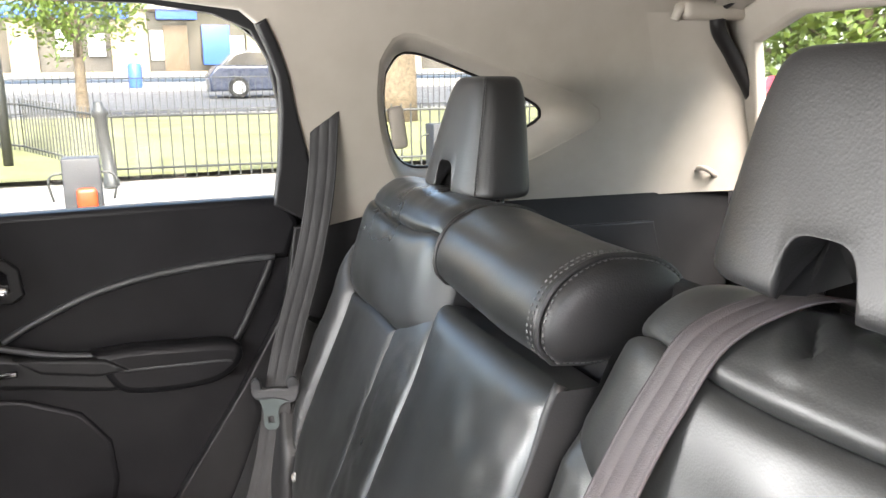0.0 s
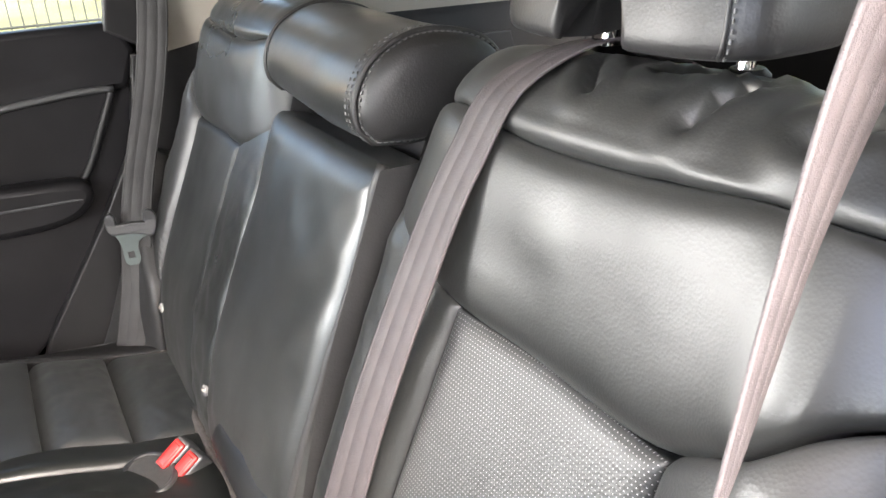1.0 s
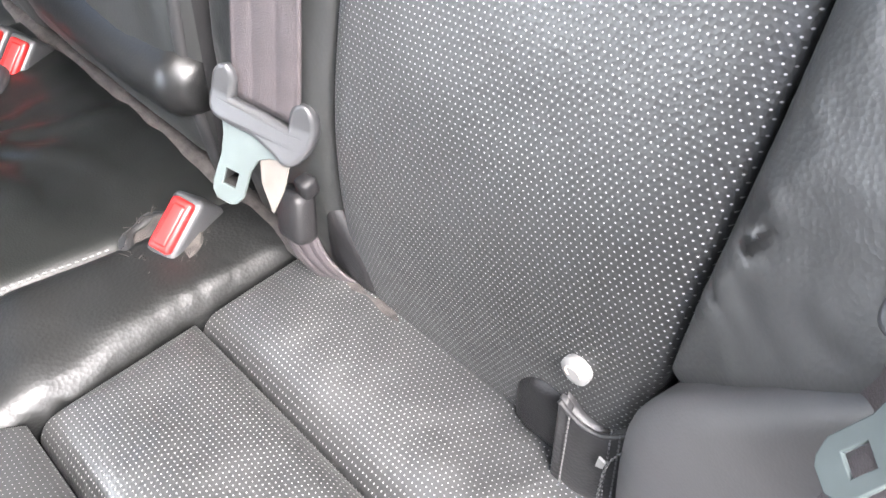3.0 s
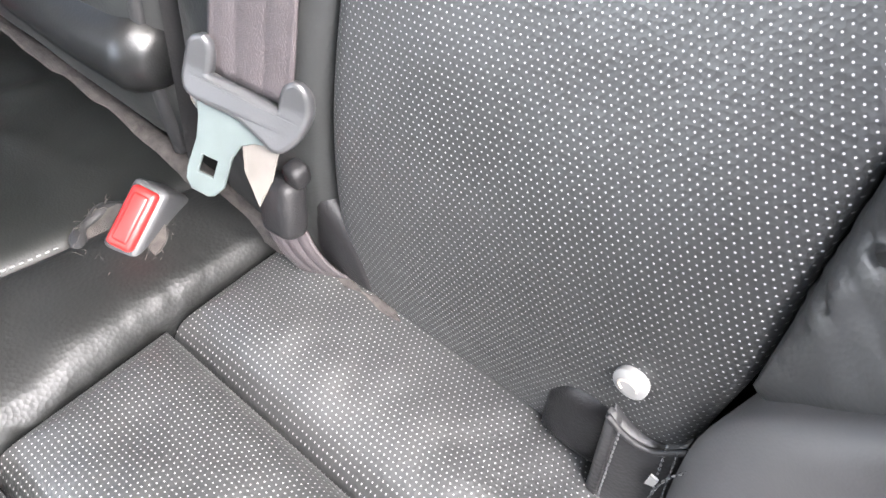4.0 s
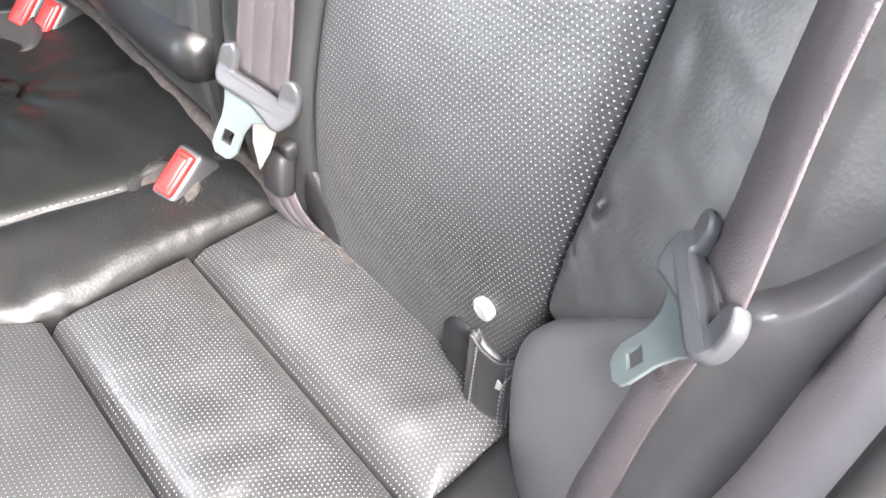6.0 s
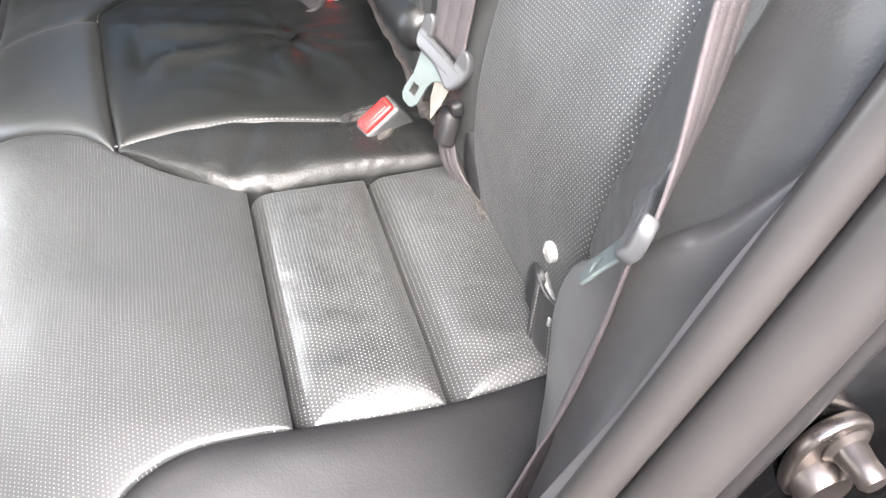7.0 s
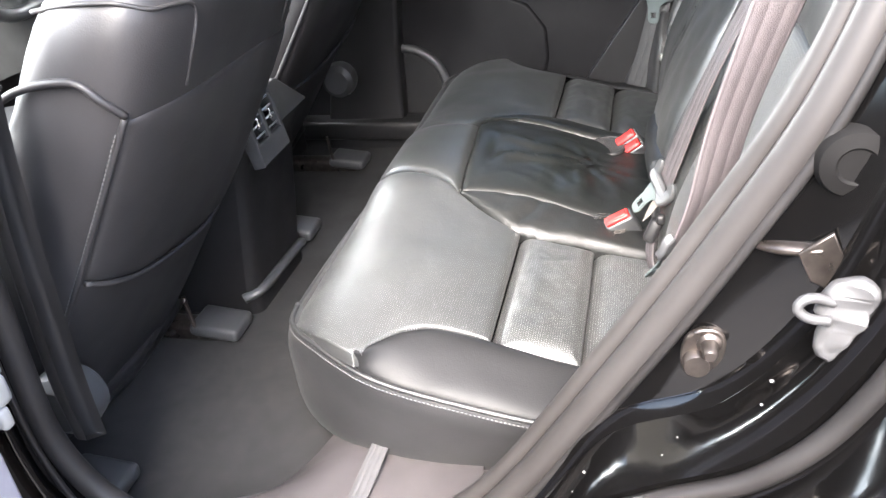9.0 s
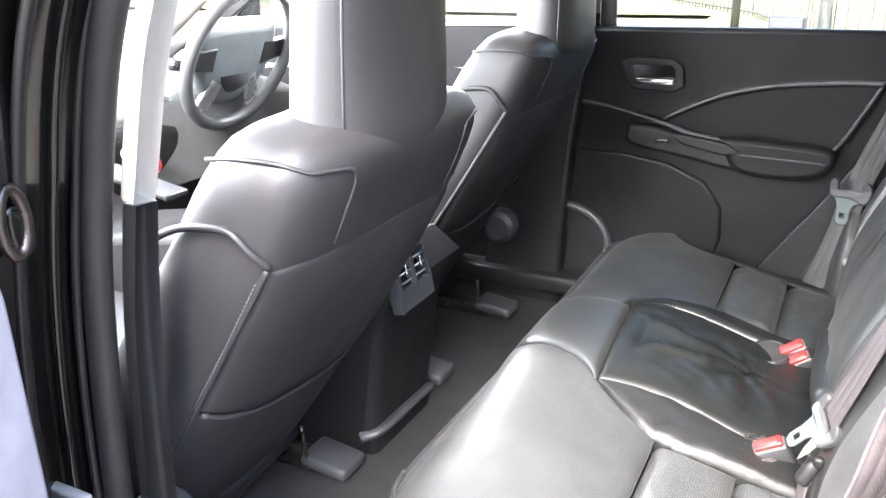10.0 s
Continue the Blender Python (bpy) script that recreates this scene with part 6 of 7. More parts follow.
# ---- front seats ----
def front_seat(side, label):
    """side: 1 for the passenger's, -1 for the driver's."""
    xc = 0.408 if side > 0 else -0.390
    dy, dz = (0.0, 0.0) if side > 0 else (-0.075, 0.018)
    r = thing("front_seat", (xc, -1.0, 0.44), label, "car seat", "front seats")
    axis = V(0, 0.53, 0.848)          # up along the reclined back
    out = V(0, 0.848, -0.53)          # to the rear
    foot = V(xc, -0.885 + dy, 0.478 + dz)
    rings = []
    n = 56

    def lower(p, s):
        """The top face slopes less than the back leans: its front edge drops."""
        q = max(0.0, -(p - foot).dot(out) - 0.045)
        k = min(1.0, max(0.0, (s - 0.60) / 0.18))
        return p - axis * 0.42 * q * k * k * (3 - 2 * k)
    for s, hw, dep, push in [(0.075, 0.20, 0.05, -0.01), (0.09, 0.235, 0.075, 0.0), (0.13, 0.252, 0.085, 0.006), (0.2, 0.262, 0.09, 0.010), (0.32, 0.268, 0.09, 0.014), (0.45, 0.270, 0.088, 0.016), (0.56, 0.268, 0.082, 0.014), (0.62, 0.265, 0.079, 0.013), (0.67, 0.263, 0.079, 0.013),
                             (0.71, 0.260, 0.078, 0.011), (0.745, 0.256, 0.075, 0.007), (0.772, 0.250, 0.071, 0.002), (0.788, 0.240, 0.067, -0.003), (0.799, 0.225, 0.061, -0.008), (0.806, 0.204, 0.054, -0.014), (0.811, 0.170, 0.044, -0.021), (0.814, 0.12, 0.030, -0.025), (0.815, 0.05, 0.014, -0.028)]:
        hw *= 0.85
        c = foot + axis * s + out * (push - dep)
        rings.append([lower(c + V(rounded(math.cos(a), 0.5) * hw, 0, 0) + out * rounded(math.sin(a), 0.55) * dep, s) for a in [2 * math.pi * i / n for i in range(n)]])
    part("backrest", loft(rings), FRONT_LEATHER, r)

    def skin(x, s, lift=0.004):
        """A point on the rear face of the backrest."""
        x *= 0.85
        hw = float(np.interp(s, [0, 0.2, 0.45, 0.62, 0.67, 0.71, 0.745, 0.772, 0.788, 0.799], [0.235, 0.262, 0.27, 0.265, 0.263, 0.260, 0.256, 0.250, 0.240, 0.225]))
        dep = float(np.interp(s, [0, 0.2, 0.45, 0.67, 0.745, 0.772, 0.788, 0.799], [0.075, 0.09, 0.088, 0.079, 0.075, 0.071, 0.067, 0.061]))
        push = float(np.interp(s, [0, 0.2, 0.32, 0.45, 0.67, 0.71, 0.745, 0.772, 0.788, 0.799], [0, 0.010, 0.014, 0.016, 0.013, 0.011, 0.007, 0.002, -0.003, -0.008]))
        hw *= 0.85
        k = min(abs(x) / hw, 1.0)
        ca = k ** (1 / 0.5)
        sa = math.sqrt(max(0, 1 - ca * ca)) ** 0.55
        return foot + V(x, 0, 0) + axis * s + out * (push - dep + sa * dep + lift)
    o = side            # towards the near door
    top_seam = [(-0.245, 0.672), (-0.10, 0.690), (0.10, 0.690), (0.20, 0.686), (0.243, 0.676)]
    hem = [(-0.245, 0.36), (-0.10, 0.372), (0.10, 0.405), (0.20, 0.436), (0.247, 0.452)]
    f = ruled([(a, b, 0) for a, b in top_seam], [(a, b, 0) for a, b in hem])
    part("map_pocket", pillow(lambda u, v: skin(f(u, v)[0] * o, f(u, v)[1], 0.002), 26, 40, 0.006, 0.010, 0.005, back=0.004, rough=0.0015, rscale=12, flip=o > 0), FRONT_LEATHER, r, "leather map pocket on the seat back")
    part("pocket_hem", tube([skin(a * o, b, 0.006) for a, b in hem], 0.004, 6, 50), FRONT_LEATHER, r)
    for sx in (-1, 1):
        part("side_seam", tube([skin(sx * a, b, 0.002) for a, b in [(0.230, 0.095), (0.240, 0.14), (0.246, 0.22), (0.250, 0.35), (0.250, 0.5), (0.246, 0.62), (0.243, 0.682)]], 0.004, 6, 60), FRONT_LEATHER, r)
        part("side_welt", tube([skin(sx * 0.243, 0.682, 0.003)] + [foot + V(sx * w * 0.85, 0, 0) + axis * s + out * d for w, s, d in ((0.262, 0.695, -0.03), (0.268, 0.70, -0.06), (0.264, 0.66, -0.11), (0.258, 0.60, -0.15))], 0.0045, 6, 40), FRONT_LEATHER, r)
        part("shoulder_seam", tube([skin(sx * a, b, 0.0005) for a, b in [(0.150, 0.700), (0.153, 0.74), (0.150, 0.775), (0.158, 0.790), (0.19, 0.792), (0.22, 0.789)]] + [lower(foot + V(sx * w * 0.85, 0, 0) + axis * s + out * d, s) for w, s, d in ((0.243, 0.787, -0.05), (0.246, 0.780, -0.09), (0.236, 0.765, -0.125))], 0.0024, 6, 60), FRONT_LEATHER, r)
        stitches("stitching", [skin(sx * a, b, 0.004) for a, b in [(0.244, 0.11), (0.252, 0.22), (0.254, 0.5), (0.250, 0.66)]], r, 0.0008, 0.006)
    part("lower_edge", tube([skin(-0.215, 0.10), skin(0, 0.095), skin(0.215, 0.10)], 0.012, 8, 30), PLASTIC, r)
    # seat pan
    part("seat_pad", pillow(ruled([V(xc - 0.25, -0.93, 0.70), V(xc - 0.26, -1.2, 0.72), V(xc - 0.25, -1.45, 0.74)], [V(xc + 0.25, -0.93, 0.70), V(xc + 0.26, -1.2, 0.72), V(xc + 0.25, -1.45, 0.74)]), 30, 30, 0.03, 0.05, 0.04, back=0.16, flip=True), FRONT_LEATHER, r)
    part("seat_frame", box((0.46, 0.50, 0.12), 0.02, at=(xc, -1.17, 0.56)), PLASTIC, r)
    for sx in (side,):
        part("recliner_cover", lathe([(0.030, -0.03), (0.042, -0.02), (0.045, 0.0), (0.042, 0.02), (0.03, 0.03)], 24, Matrix.Translation((xc + sx * 0.222, -0.722 + dy, 0.700)) @ Matrix.Rotation(radians(90), 4, "Y")), PLASTIC_GREY, r, "grey plastic recliner cover")
    for rx in ((0.225, 0.605) if side > 0 else (-0.135, -0.50)):
        rl = part("rail", box((0.045, 0.62, 0.032), 0.008, at=(rx, -1.05, 0.515)), DULL_METAL, r)
        part("rail_cap", box((0.072, 0.092, 0.026), 0.009, at=(rx, -0.760, 0.527), m=Matrix.Rotation(radians(-7), 4, "X")), PLASTIC_GREY, rl, "dark grey plastic rail end cap")
        part("rail_bracket", tube([(rx + 0.03, -0.80, 0.60), (rx + 0.032, -0.795, 0.56), (rx + 0.03, -0.79, 0.515)], 0.004, 6, 8), DULL_METAL, rl)
    # hanging apron along the lower edge of the seat back
    part("apron", pillow(ruled([skin(-0.235, 0.150, 0.002), skin(0, 0.135, 0.002), skin(0.235, 0.150, 0.002)], [skin(-0.225, 0.085, 0.004) + V(0, 0.0, -0.012), skin(0, 0.080, 0.004) + V(0, 0, -0.012), skin(0.225, 0.085, 0.004) + V(0, 0, -0.012)]), 10, 30, 0.004, 0.008, 0.004, back=0.004, flip=True), FRONT_LEATHER, r, "leather apron at the foot of the seat back")
    return r


front_seat(1, "reclined black leather front passenger seat, rear side")
front_seat(-1, "reclined black leather driver's seat, rear side")
headrest(0.414, -0.526, 1.146, 0.262, 0.125, 0.24, "broad black leather headrest on the front seat", "front headrests", notch=False, rear=True, lean=0.05, taper=0.12)
headrest(-0.390, -0.582, 1.172, 0.250, 0.125, 0.24, "broad black leather headrest on the driver's seat", "front headrests", notch=False, rear=True, lean=0.05, taper=0.12)

# ---- centre console ----
con = thing("centre_console", (0, -1.0, 0.44), "black centre console with rear air vents", "console")
part("console_body", plate([[(-0.735, 0.45), (-0.735, 0.56), (-0.70, 0.80), (-0.668, 0.845), (-0.70, 0.868), (-1.10, 0.855), (-1.45, 0.80), (-1.60, 0.86), (-1.60, 0.45)]], 0.22, 0.02, lambda u, v, w: V(w + 0.05, u, v)), PLASTIC, con)
part("lid", pillow(ruled([V(-0.06, -0.72, 0.882), V(-0.06, -1.02, 0.880)], [V(0.13, -0.72, 0.882), V(0.13, -1.02, 0.880)]), 20, 24, 0.012, 0.02, 0.016, flip=True), LEATHER_SMOOTH, con, "padded leather console lid")
vm = Matrix.Translation((0.132, -0.650, 0.872)) @ Matrix.Rotation(radians(11), 4, "X") @ Matrix.Diagonal((0.48, 1, 1, 1))
vp = lambda u, v, w: vm @ V(u, w, v)
vf = part("vent_frame", plate([[(-0.105, -0.06), (0.105, -0.06), (0.108, 0.045), (-0.108, 0.045)], [(-0.095, -0.03), (-0.006, -0.03), (-0.006, 0.036), (-0.095, 0.036)], [(0.006, -0.03), (0.095, -0.03), (0.095, 0.036), (0.006, 0.036)]], 0.024, 0.004, vp), PLASTIC_GREY, con, "dark grey vent frame")
for k in range(4):
    for sx in (-1, 1):
        sl = box((0.086, 0.012, 0.003), 0.001)
        sl.transform(vm @ Matrix.Translation((sx * 0.0505, 0.002, -0.020 + k * 0.0155)) @ Matrix.Rotation(radians(25), 4, "X"))
        part("slat", sl, SILVER, vf)
for sx in (-1, 1):
    kn = box((0.010, 0.012, 0.018), 0.003)
    kn.transform(vm @ Matrix.Translation((sx * 0.05, 0.008, 0.003)))
    part("knob", kn, CHROME, vf, "small chrome vent knob")
part("vent_well", plate([[(-0.1, -0.035), (0.1, -0.035), (0.1, 0.04), (-0.1, 0.04)]], 0.004, 0, lambda u, v, w: vp(u, v, w - 0.014)), FELT, vf)
# rounded foot lip, lighter than the console to carry its highlight
part("lit_foot_lip", tube([(-0.070, -0.725, 0.526), (-0.035, -0.710, 0.545), (0.05, -0.708, 0.550), (0.14, -0.711, 0.550), (0.166, -0.740, 0.54)], 0.011, 10, 40, flat=0.8), PLASTIC_GREY, con, "rounded console foot lip, its highlight put into lighter grey")
part("gear_gate", plate([[(0.015, -1.24), (0.070, -1.24), (0.072, -1.44), (0.015, -1.44)]], 0.012, 0.004, lambda u, v, w: V(u, v, 0.90 + w + (-1.22 - v) * 0.18)), PLASTIC, con, "black gear selector plate")
part("gear_lever", tube([(0.045, -1.30, 0.92), (0.045, -1.32, 0.97), (0.045, -1.335, 1.0)], 0.012, 10, 12), GLOSS, con)

# ---- dashboard and steering wheel ----
dash = thing("dashboard", (0, -1.7, 0.6), "grey dashboard with gauge hood and switches", "dashboard")
part("dash_top", pillow(ruled([(-0.68, -1.46, 1.02), (-0.36, -1.47, 1.06), (0.0, -1.52, 1.03), (0.36, -1.50, 1.02), (0.68, -1.46, 1.0)], [(-0.68, -2.1, 1.10), (-0.36, -2.15, 1.12), (0, -2.2, 1.12), (0.36, -2.15, 1.12), (0.68, -2.1, 1.10)]), 30, 40, 0.03, 0.06, 0.03, flip=False, back=0.2), DASH_GREY, dash)
part("dash_front", pillow(ruled([(-0.68, -1.47, 1.0), (-0.2, -1.50, 1.0), (0.2, -1.52, 1.0), (0.68, -1.47, 1.0)], [(-0.68, -1.60, 0.55), (-0.2, -1.62, 0.60), (0.2, -1.62, 0.60), (0.68, -1.60, 0.55)]), 20, 40, 0.02, 0.03, 0.02, back=0.1, flip=True), PLASTIC, dash, "black lower dashboard")
part("gauge_hood", tube([(-0.365 + 0.19 * math.cos(a), -1.50, 1.06 + 0.12 * math.sin(a)) for a in [i * math.pi / 12 for i in range(13)]], 0.018, 10, 30), PLASTIC, dash)
for gx, gr in ((-0.365, 0.075), (-0.25, 0.05), (-0.48, 0.05)):
    d = part("gauge", lathe([(0.001, 0.004), (gr, 0.004), (gr, 0.0), (gr + 0.006, 0.006), (gr + 0.01, -0.02)], 36, Matrix.Translation((gx, -1.515, 1.085)) @ Matrix.Rotation(radians(-75), 4, "X")), DIAL, dash, "pale round gauge")
    part("gauge_ring", tube([V(gx + (gr + 0.004) * math.cos(a), -1.51, 1.085 + (gr + 0.004) * math.sin(a)) for a in [i * math.pi / 16 for i in range(32)]], 0.004, 6, 40, True), CHROME, d)
part("start_button", lathe([(0.018, 0), (0.018, 0.008), (0.014, 0.011), (0.001, 0.011)], 24, Matrix.Translation((-0.14, -1.49, 0.90)) @ Matrix.Rotation(radians(-80), 4, "X")), RED, dash, "red start button")
part("button_ring", tube([(-0.14 + 0.022 * math.cos(a), -1.488, 0.90 + 0.022 * math.sin(a)) for a in [i * math.pi / 12 for i in range(24)]], 0.003, 6, 30, True), CHROME, dash)
for k in range(2):
    part("dash_knob", lathe([(0.02, 0), (0.02, 0.014), (0.016, 0.018), (0.001, 0.018)], 20, Matrix.Translation((-0.075 + k * 0.16, -1.495, 0.94)) @ Matrix.Rotation(radians(-80), 4, "X")), SILVER, dash)
part("stalk", tube([(-0.30, -1.44, 1.10), (-0.22, -1.42, 1.12), (-0.16, -1.41, 1.135)], lambda t: 0.009 + 0.006 * t, 10, 16), GLOSS, dash)

HUB_GREY = material("pale_hub_vinyl", (0.085, 0.095, 0.10), 0.45, bump=0.15, bump_scale=700)
wheel = thing("steering_wheel", (-0.365, -1.38, 1.13), "grey leather steering wheel with satin spokes", "steering wheel")
wm = Matrix.Translation((-0.365, -1.385, 1.128)) @ Matrix.Rotation(radians(90 - 24), 4, "X")
def wp(u, v, w=0.0):
    return wm @ V(u, v, w)
part("rim", tube([wp(0.182 * math.cos(a), 0.182 * math.sin(a)) for a in [i * math.pi / 24 for i in range(48)]], 0.0165, 12, 72, True), PLASTIC_GREY, wheel)
part("hub", plate([[(-0.075, 0.045), (0.075, 0.045), (0.085, 0.0), (0.055, -0.055), (0, -0.07), (-0.055, -0.055), (-0.085, 0.0)]], 0.05, 0.018, lambda u, v, w: wp(u * 1.38, v * 1.42 - 0.006, w + 0.03), smooth_n=40), HUB_GREY, wheel, "pale grey wheel hub")
part("badge", plate([[(-0.016, 0.014), (0.016, 0.014), (0.013, -0.014), (-0.013, -0.014)]], 0.006, 0.002, lambda u, v, w: wp(u, v, w + 0.057)), CHROME, wheel, "plain chrome badge")
for sx in (-1, 1):
    sp = part("spoke", plate([[(sx * 0.09, 0.026), (sx * 0.172, 0.024), (sx * 0.175, -0.012), (sx * 0.09, -0.026)]], 0.022, 0.006, lambda u, v, w: wp(u, v, w + 0.014)), PLASTIC, wheel)
    part("button_pad", plate([[(sx * 0.09, 0.026), (sx * 0.145, 0.026), (sx * 0.15, -0.008), (sx * 0.095, -0.018)]], 0.006, 0.002, lambda u, v, w: wp(u, v, w + 0.028)), SILVER, sp)
    part("lower_spoke", plate([[(sx * 0.045, -0.075), (sx * 0.078, -0.055), (sx * 0.118, -0.138), (sx * 0.085, -0.160)]], 0.016, 0.005, lambda u, v, w: wp(u, v, w + 0.012)), SILVER, wheel, "satin silver lower spoke")
part("column", tube([(-0.365, -1.42, 1.11), (-0.365, -1.6, 1.03)], 0.06, 16, 6), PLASTIC, wheel)

# windscreen and front end
solo("window_3", fix_normals(mesh_from(*grid(ruled([(-0.70, -2.05, 1.12), (0, -2.22, 1.13), (0.70, -2.05, 1.12)], [(-0.60, -1.28, 1.54), (0, -1.36, 1.575), (0.60, -1.28, 1.54)]), 14, 24))), GLASS, "curved clear windscreen", "window", kind="structure")
for s in (-1, 1):
    solo("front_pillar_" + ("right" if s < 0 else "left"), tube([(s * 0.735, -2.05, 1.12), (s * 0.69, -1.65, 1.36), (s * 0.635, -1.27, 1.54)], 0.035, 10, 20), PILLAR, "pale windscreen pillar trim", "trim", kind="structure")
mir = thing("door_mirror", (-0.80, -1.75, 1.15), "black door mirror outside the front window", "mirror")
part("mirror_shell", box((0.20, 0.10, 0.13), 0.035, 4, at=(-0.93, -1.76, 1.20)), PAINT, mir)
part("mirror_glass", box((0.165, 0.004, 0.10), 0.002, at=(-0.93, -1.708, 1.20)), CHROME, mir)
solo("firewall", plate([[(-0.80, 0.35), (0.80, 0.35), (0.78, 1.06), (-0.78, 1.06)]], 0.03, 0.005, lambda u, v, w: V(u, -1.95 + w, v)), PLASTIC, "black bulkhead behind the dashboard", "car body", kind="structure")
solo("bonnet", pillow(ruled([(-0.80, -2.1, 1.06), (-0.78, -2.9, 0.95)], [(0.80, -2.1, 1.06), (0.78, -2.9, 0.95)]), 16, 16, 0.05, 0.06, 0.04, flip=True), PAINT, "black painted car bonnet", "car body", kind="structure")
door_fl = thing("door_4", (0.74, -1.2, 0.6), "closed black front passenger door", "car door", kind="structure")
part("door_panel", plate([[(-0.73, 0.50), (-0.70, 1.185), (-1.75, 1.165), (-1.80, 0.60), (-1.6, 0.48)]], 0.12, 0.02, left_side(0.06)), PAINT, door_fl)
part("window_pane", plate([[(-0.70, 1.18), (-0.70, 1.50), (-1.15, 1.47), (-1.45, 1.33), (-1.75, 1.15)]], 0.004, 0, left_side(0.012)), GLASS, door_fl)
for ob in scene.objects:
    if ob.type == "MESH" and ob.data.materials and ob.data.materials[0] == GLASS:
        ob.visible_shadow = False

# ---- outside: ground rises gently away from the far side ----
SLOPE = 0.028


def ground_z(x):
    return -SLOPE * x if x < 0 else 0.0


GRASS = material("park_grass", (0.105, 0.105, 0.036), 0.95, vary=0.45, scale=1.2, bump=1.0, bump_scale=60)
ASPHALT = material("asphalt", (0.055, 0.053, 0.053), 0.9, vary=0.2, scale=3, bump=0.6, bump_scale=120)
SLAB = material("pale_paving", (0.19, 0.172, 0.155), 0.85, vary=0.12, scale=4, bump=0.4, bump_scale=90)
IRON = material("black_iron", (0.022, 0.022, 0.020), 0.5, vary=0.2)
STONE = material("pale_facade_stone", (0.21, 0.165, 0.115), 0.85, vary=0.2, scale=2)
BARK = material("bark", (0.09, 0.066, 0.042), 0.95, vary=0.4, scale=14, bump=1.0, bump_scale=30)
LEAF = material("leaves", (0.085, 0.125, 0.016), 0.6, vary=0.5, scale=6)
ORANGE = material("orange_plastic", (0.30, 0.033, 0.003), 0.45)
BLUE = material("blue_sign", (0.02, 0.07, 0.32), 0.4)
WINDOWS = material("dark_shop_glass", (0.06, 0.055, 0.05), 0.12, vary=0.4, scale=0.7)


def sheet(x0, x1, y0, y1, lift):
    nx = 12
    verts, faces = [], []
    for i in range(nx + 1):
        x = x0 + (x1 - x0) * i / nx
        for y in (y0, y1):
            verts.append(V(x, y, ground_z(x) + lift))
    for i in range(nx):
        k = 2 * i
        faces.append((k, k + 1, k + 3, k + 2))
    return fix_normals(mesh_from(verts, faces, smooth=False))


def flat_sheet():
    verts, faces = [], []
    xs = [-900, -300, -120, -60, -30, -15, 0, 15, 60, 300, 900]
    for x in xs:
        for y in (-900, 900):
            verts.append(V(x, y, ground_z(max(x, -70)) - 0.02))
    for i in range(len(xs) - 1):
        k = 2 * i
        faces.append((k, k + 1, k + 3, k + 2))
    return fix_normals(mesh_from(verts, faces, smooth=False))


solo("ground", flat_sheet(), SLAB, "pale paved ground round the car", "ground", kind="structure")
solo("lawn", sheet(-19, -9.2, -2.2, 60, 0.05), GRASS, "sunlit mown park lawn", "lawn", kind="structure")
solo("lawn_far", sheet(-19, -12.5, -60, -2.2, 0.05), GRASS, "sunlit mown park lawn", "lawn", kind="structure")
# unseen darker sheet added left of the car to dim what its paint reflects
solo("forecourt", sheet(1.05, 9.0, -40, 40, 0.0), material("darkened_ground", (0.095, 0.088, 0.085), 0.9, vary=0.2, scale=3, bump=0.6, bump_scale=120), "unseen darker ground sheet added to dim paint reflections", "ground", kind="structure")
solo("road", sheet(-33, -20.5, -80, 80, 0.0), ASPHALT, "grey asphalt street behind the park", "road", kind="structure")


# unseen wall added so the jamb paint mirrors less bright horizon
solo("reflection_wall", box((0.25, 34, 2.6), 0.02, at=(7.0, -1.0, 1.25)), STONE, "unseen plain wall added to darken paint reflections", "wall", kind="structure")


def fence(points, label, gap=0.125, top=0.80):
    r = thing("fence", (points[0][0], points[0][1], ground_z(points[0][0])), label, "fence")
    bar = box((0.018, 0.018, 1.0), 0.0)
    for (xa, ya), (xb, yb) in zip(points, points[1:]):
        L = math.hypot(xb - xa, yb - ya)
        n = int(L / gap)
        for i in range(n + 1):
            x, y = xa + (xb - xa) * i / n, ya + (yb - ya) * i / n
            ob = new("picket", bar)
            ob.parent, ob.matrix_parent_inverse = r, Matrix.Translation(r.location).inverted()
            ob.location, ob.scale = (x, y, ground_z(x) + top / 2), (1, 1, top)
        for h in (0.12, top - 0.08):
            part("rail", tube([V(xa, ya, ground_z(xa) + h), V(xb, yb, ground_z(xb) + h)], 0.016, 6, 4), IRON, r)
    bar.materials.append(IRON)
    return r


fence([(-9.3, -0.35), (-8.9, 6.5)], "low black iron railing along the lawn")
fence([(-9.3, -0.35), (-12.4, -1.6), (-15.0, -3.5)], "low black iron railing along the path")
fence([(-19.6, -14.0), (-19.6, 16.0)], "far black iron railing by the street", 0.16, 0.95)
post = thing("bollard", (-8.8, -0.40, ground_z(-8.8)), "leaning old black iron bollard", "bollard")
part("bollard_post", lathe([(0.085, 0), (0.085, 0.08), (0.07, 0.1), (0.065, 0.75), (0.085, 0.78), (0.085, 0.83), (0.06, 0.86), (0.05, 0.92), (0.01, 0.94)], 14, Matrix.Translation((-8.8, -0.40, ground_z(-8.8))) @ Matrix.Rotation(radians(4), 4, "X")), IRON, post)


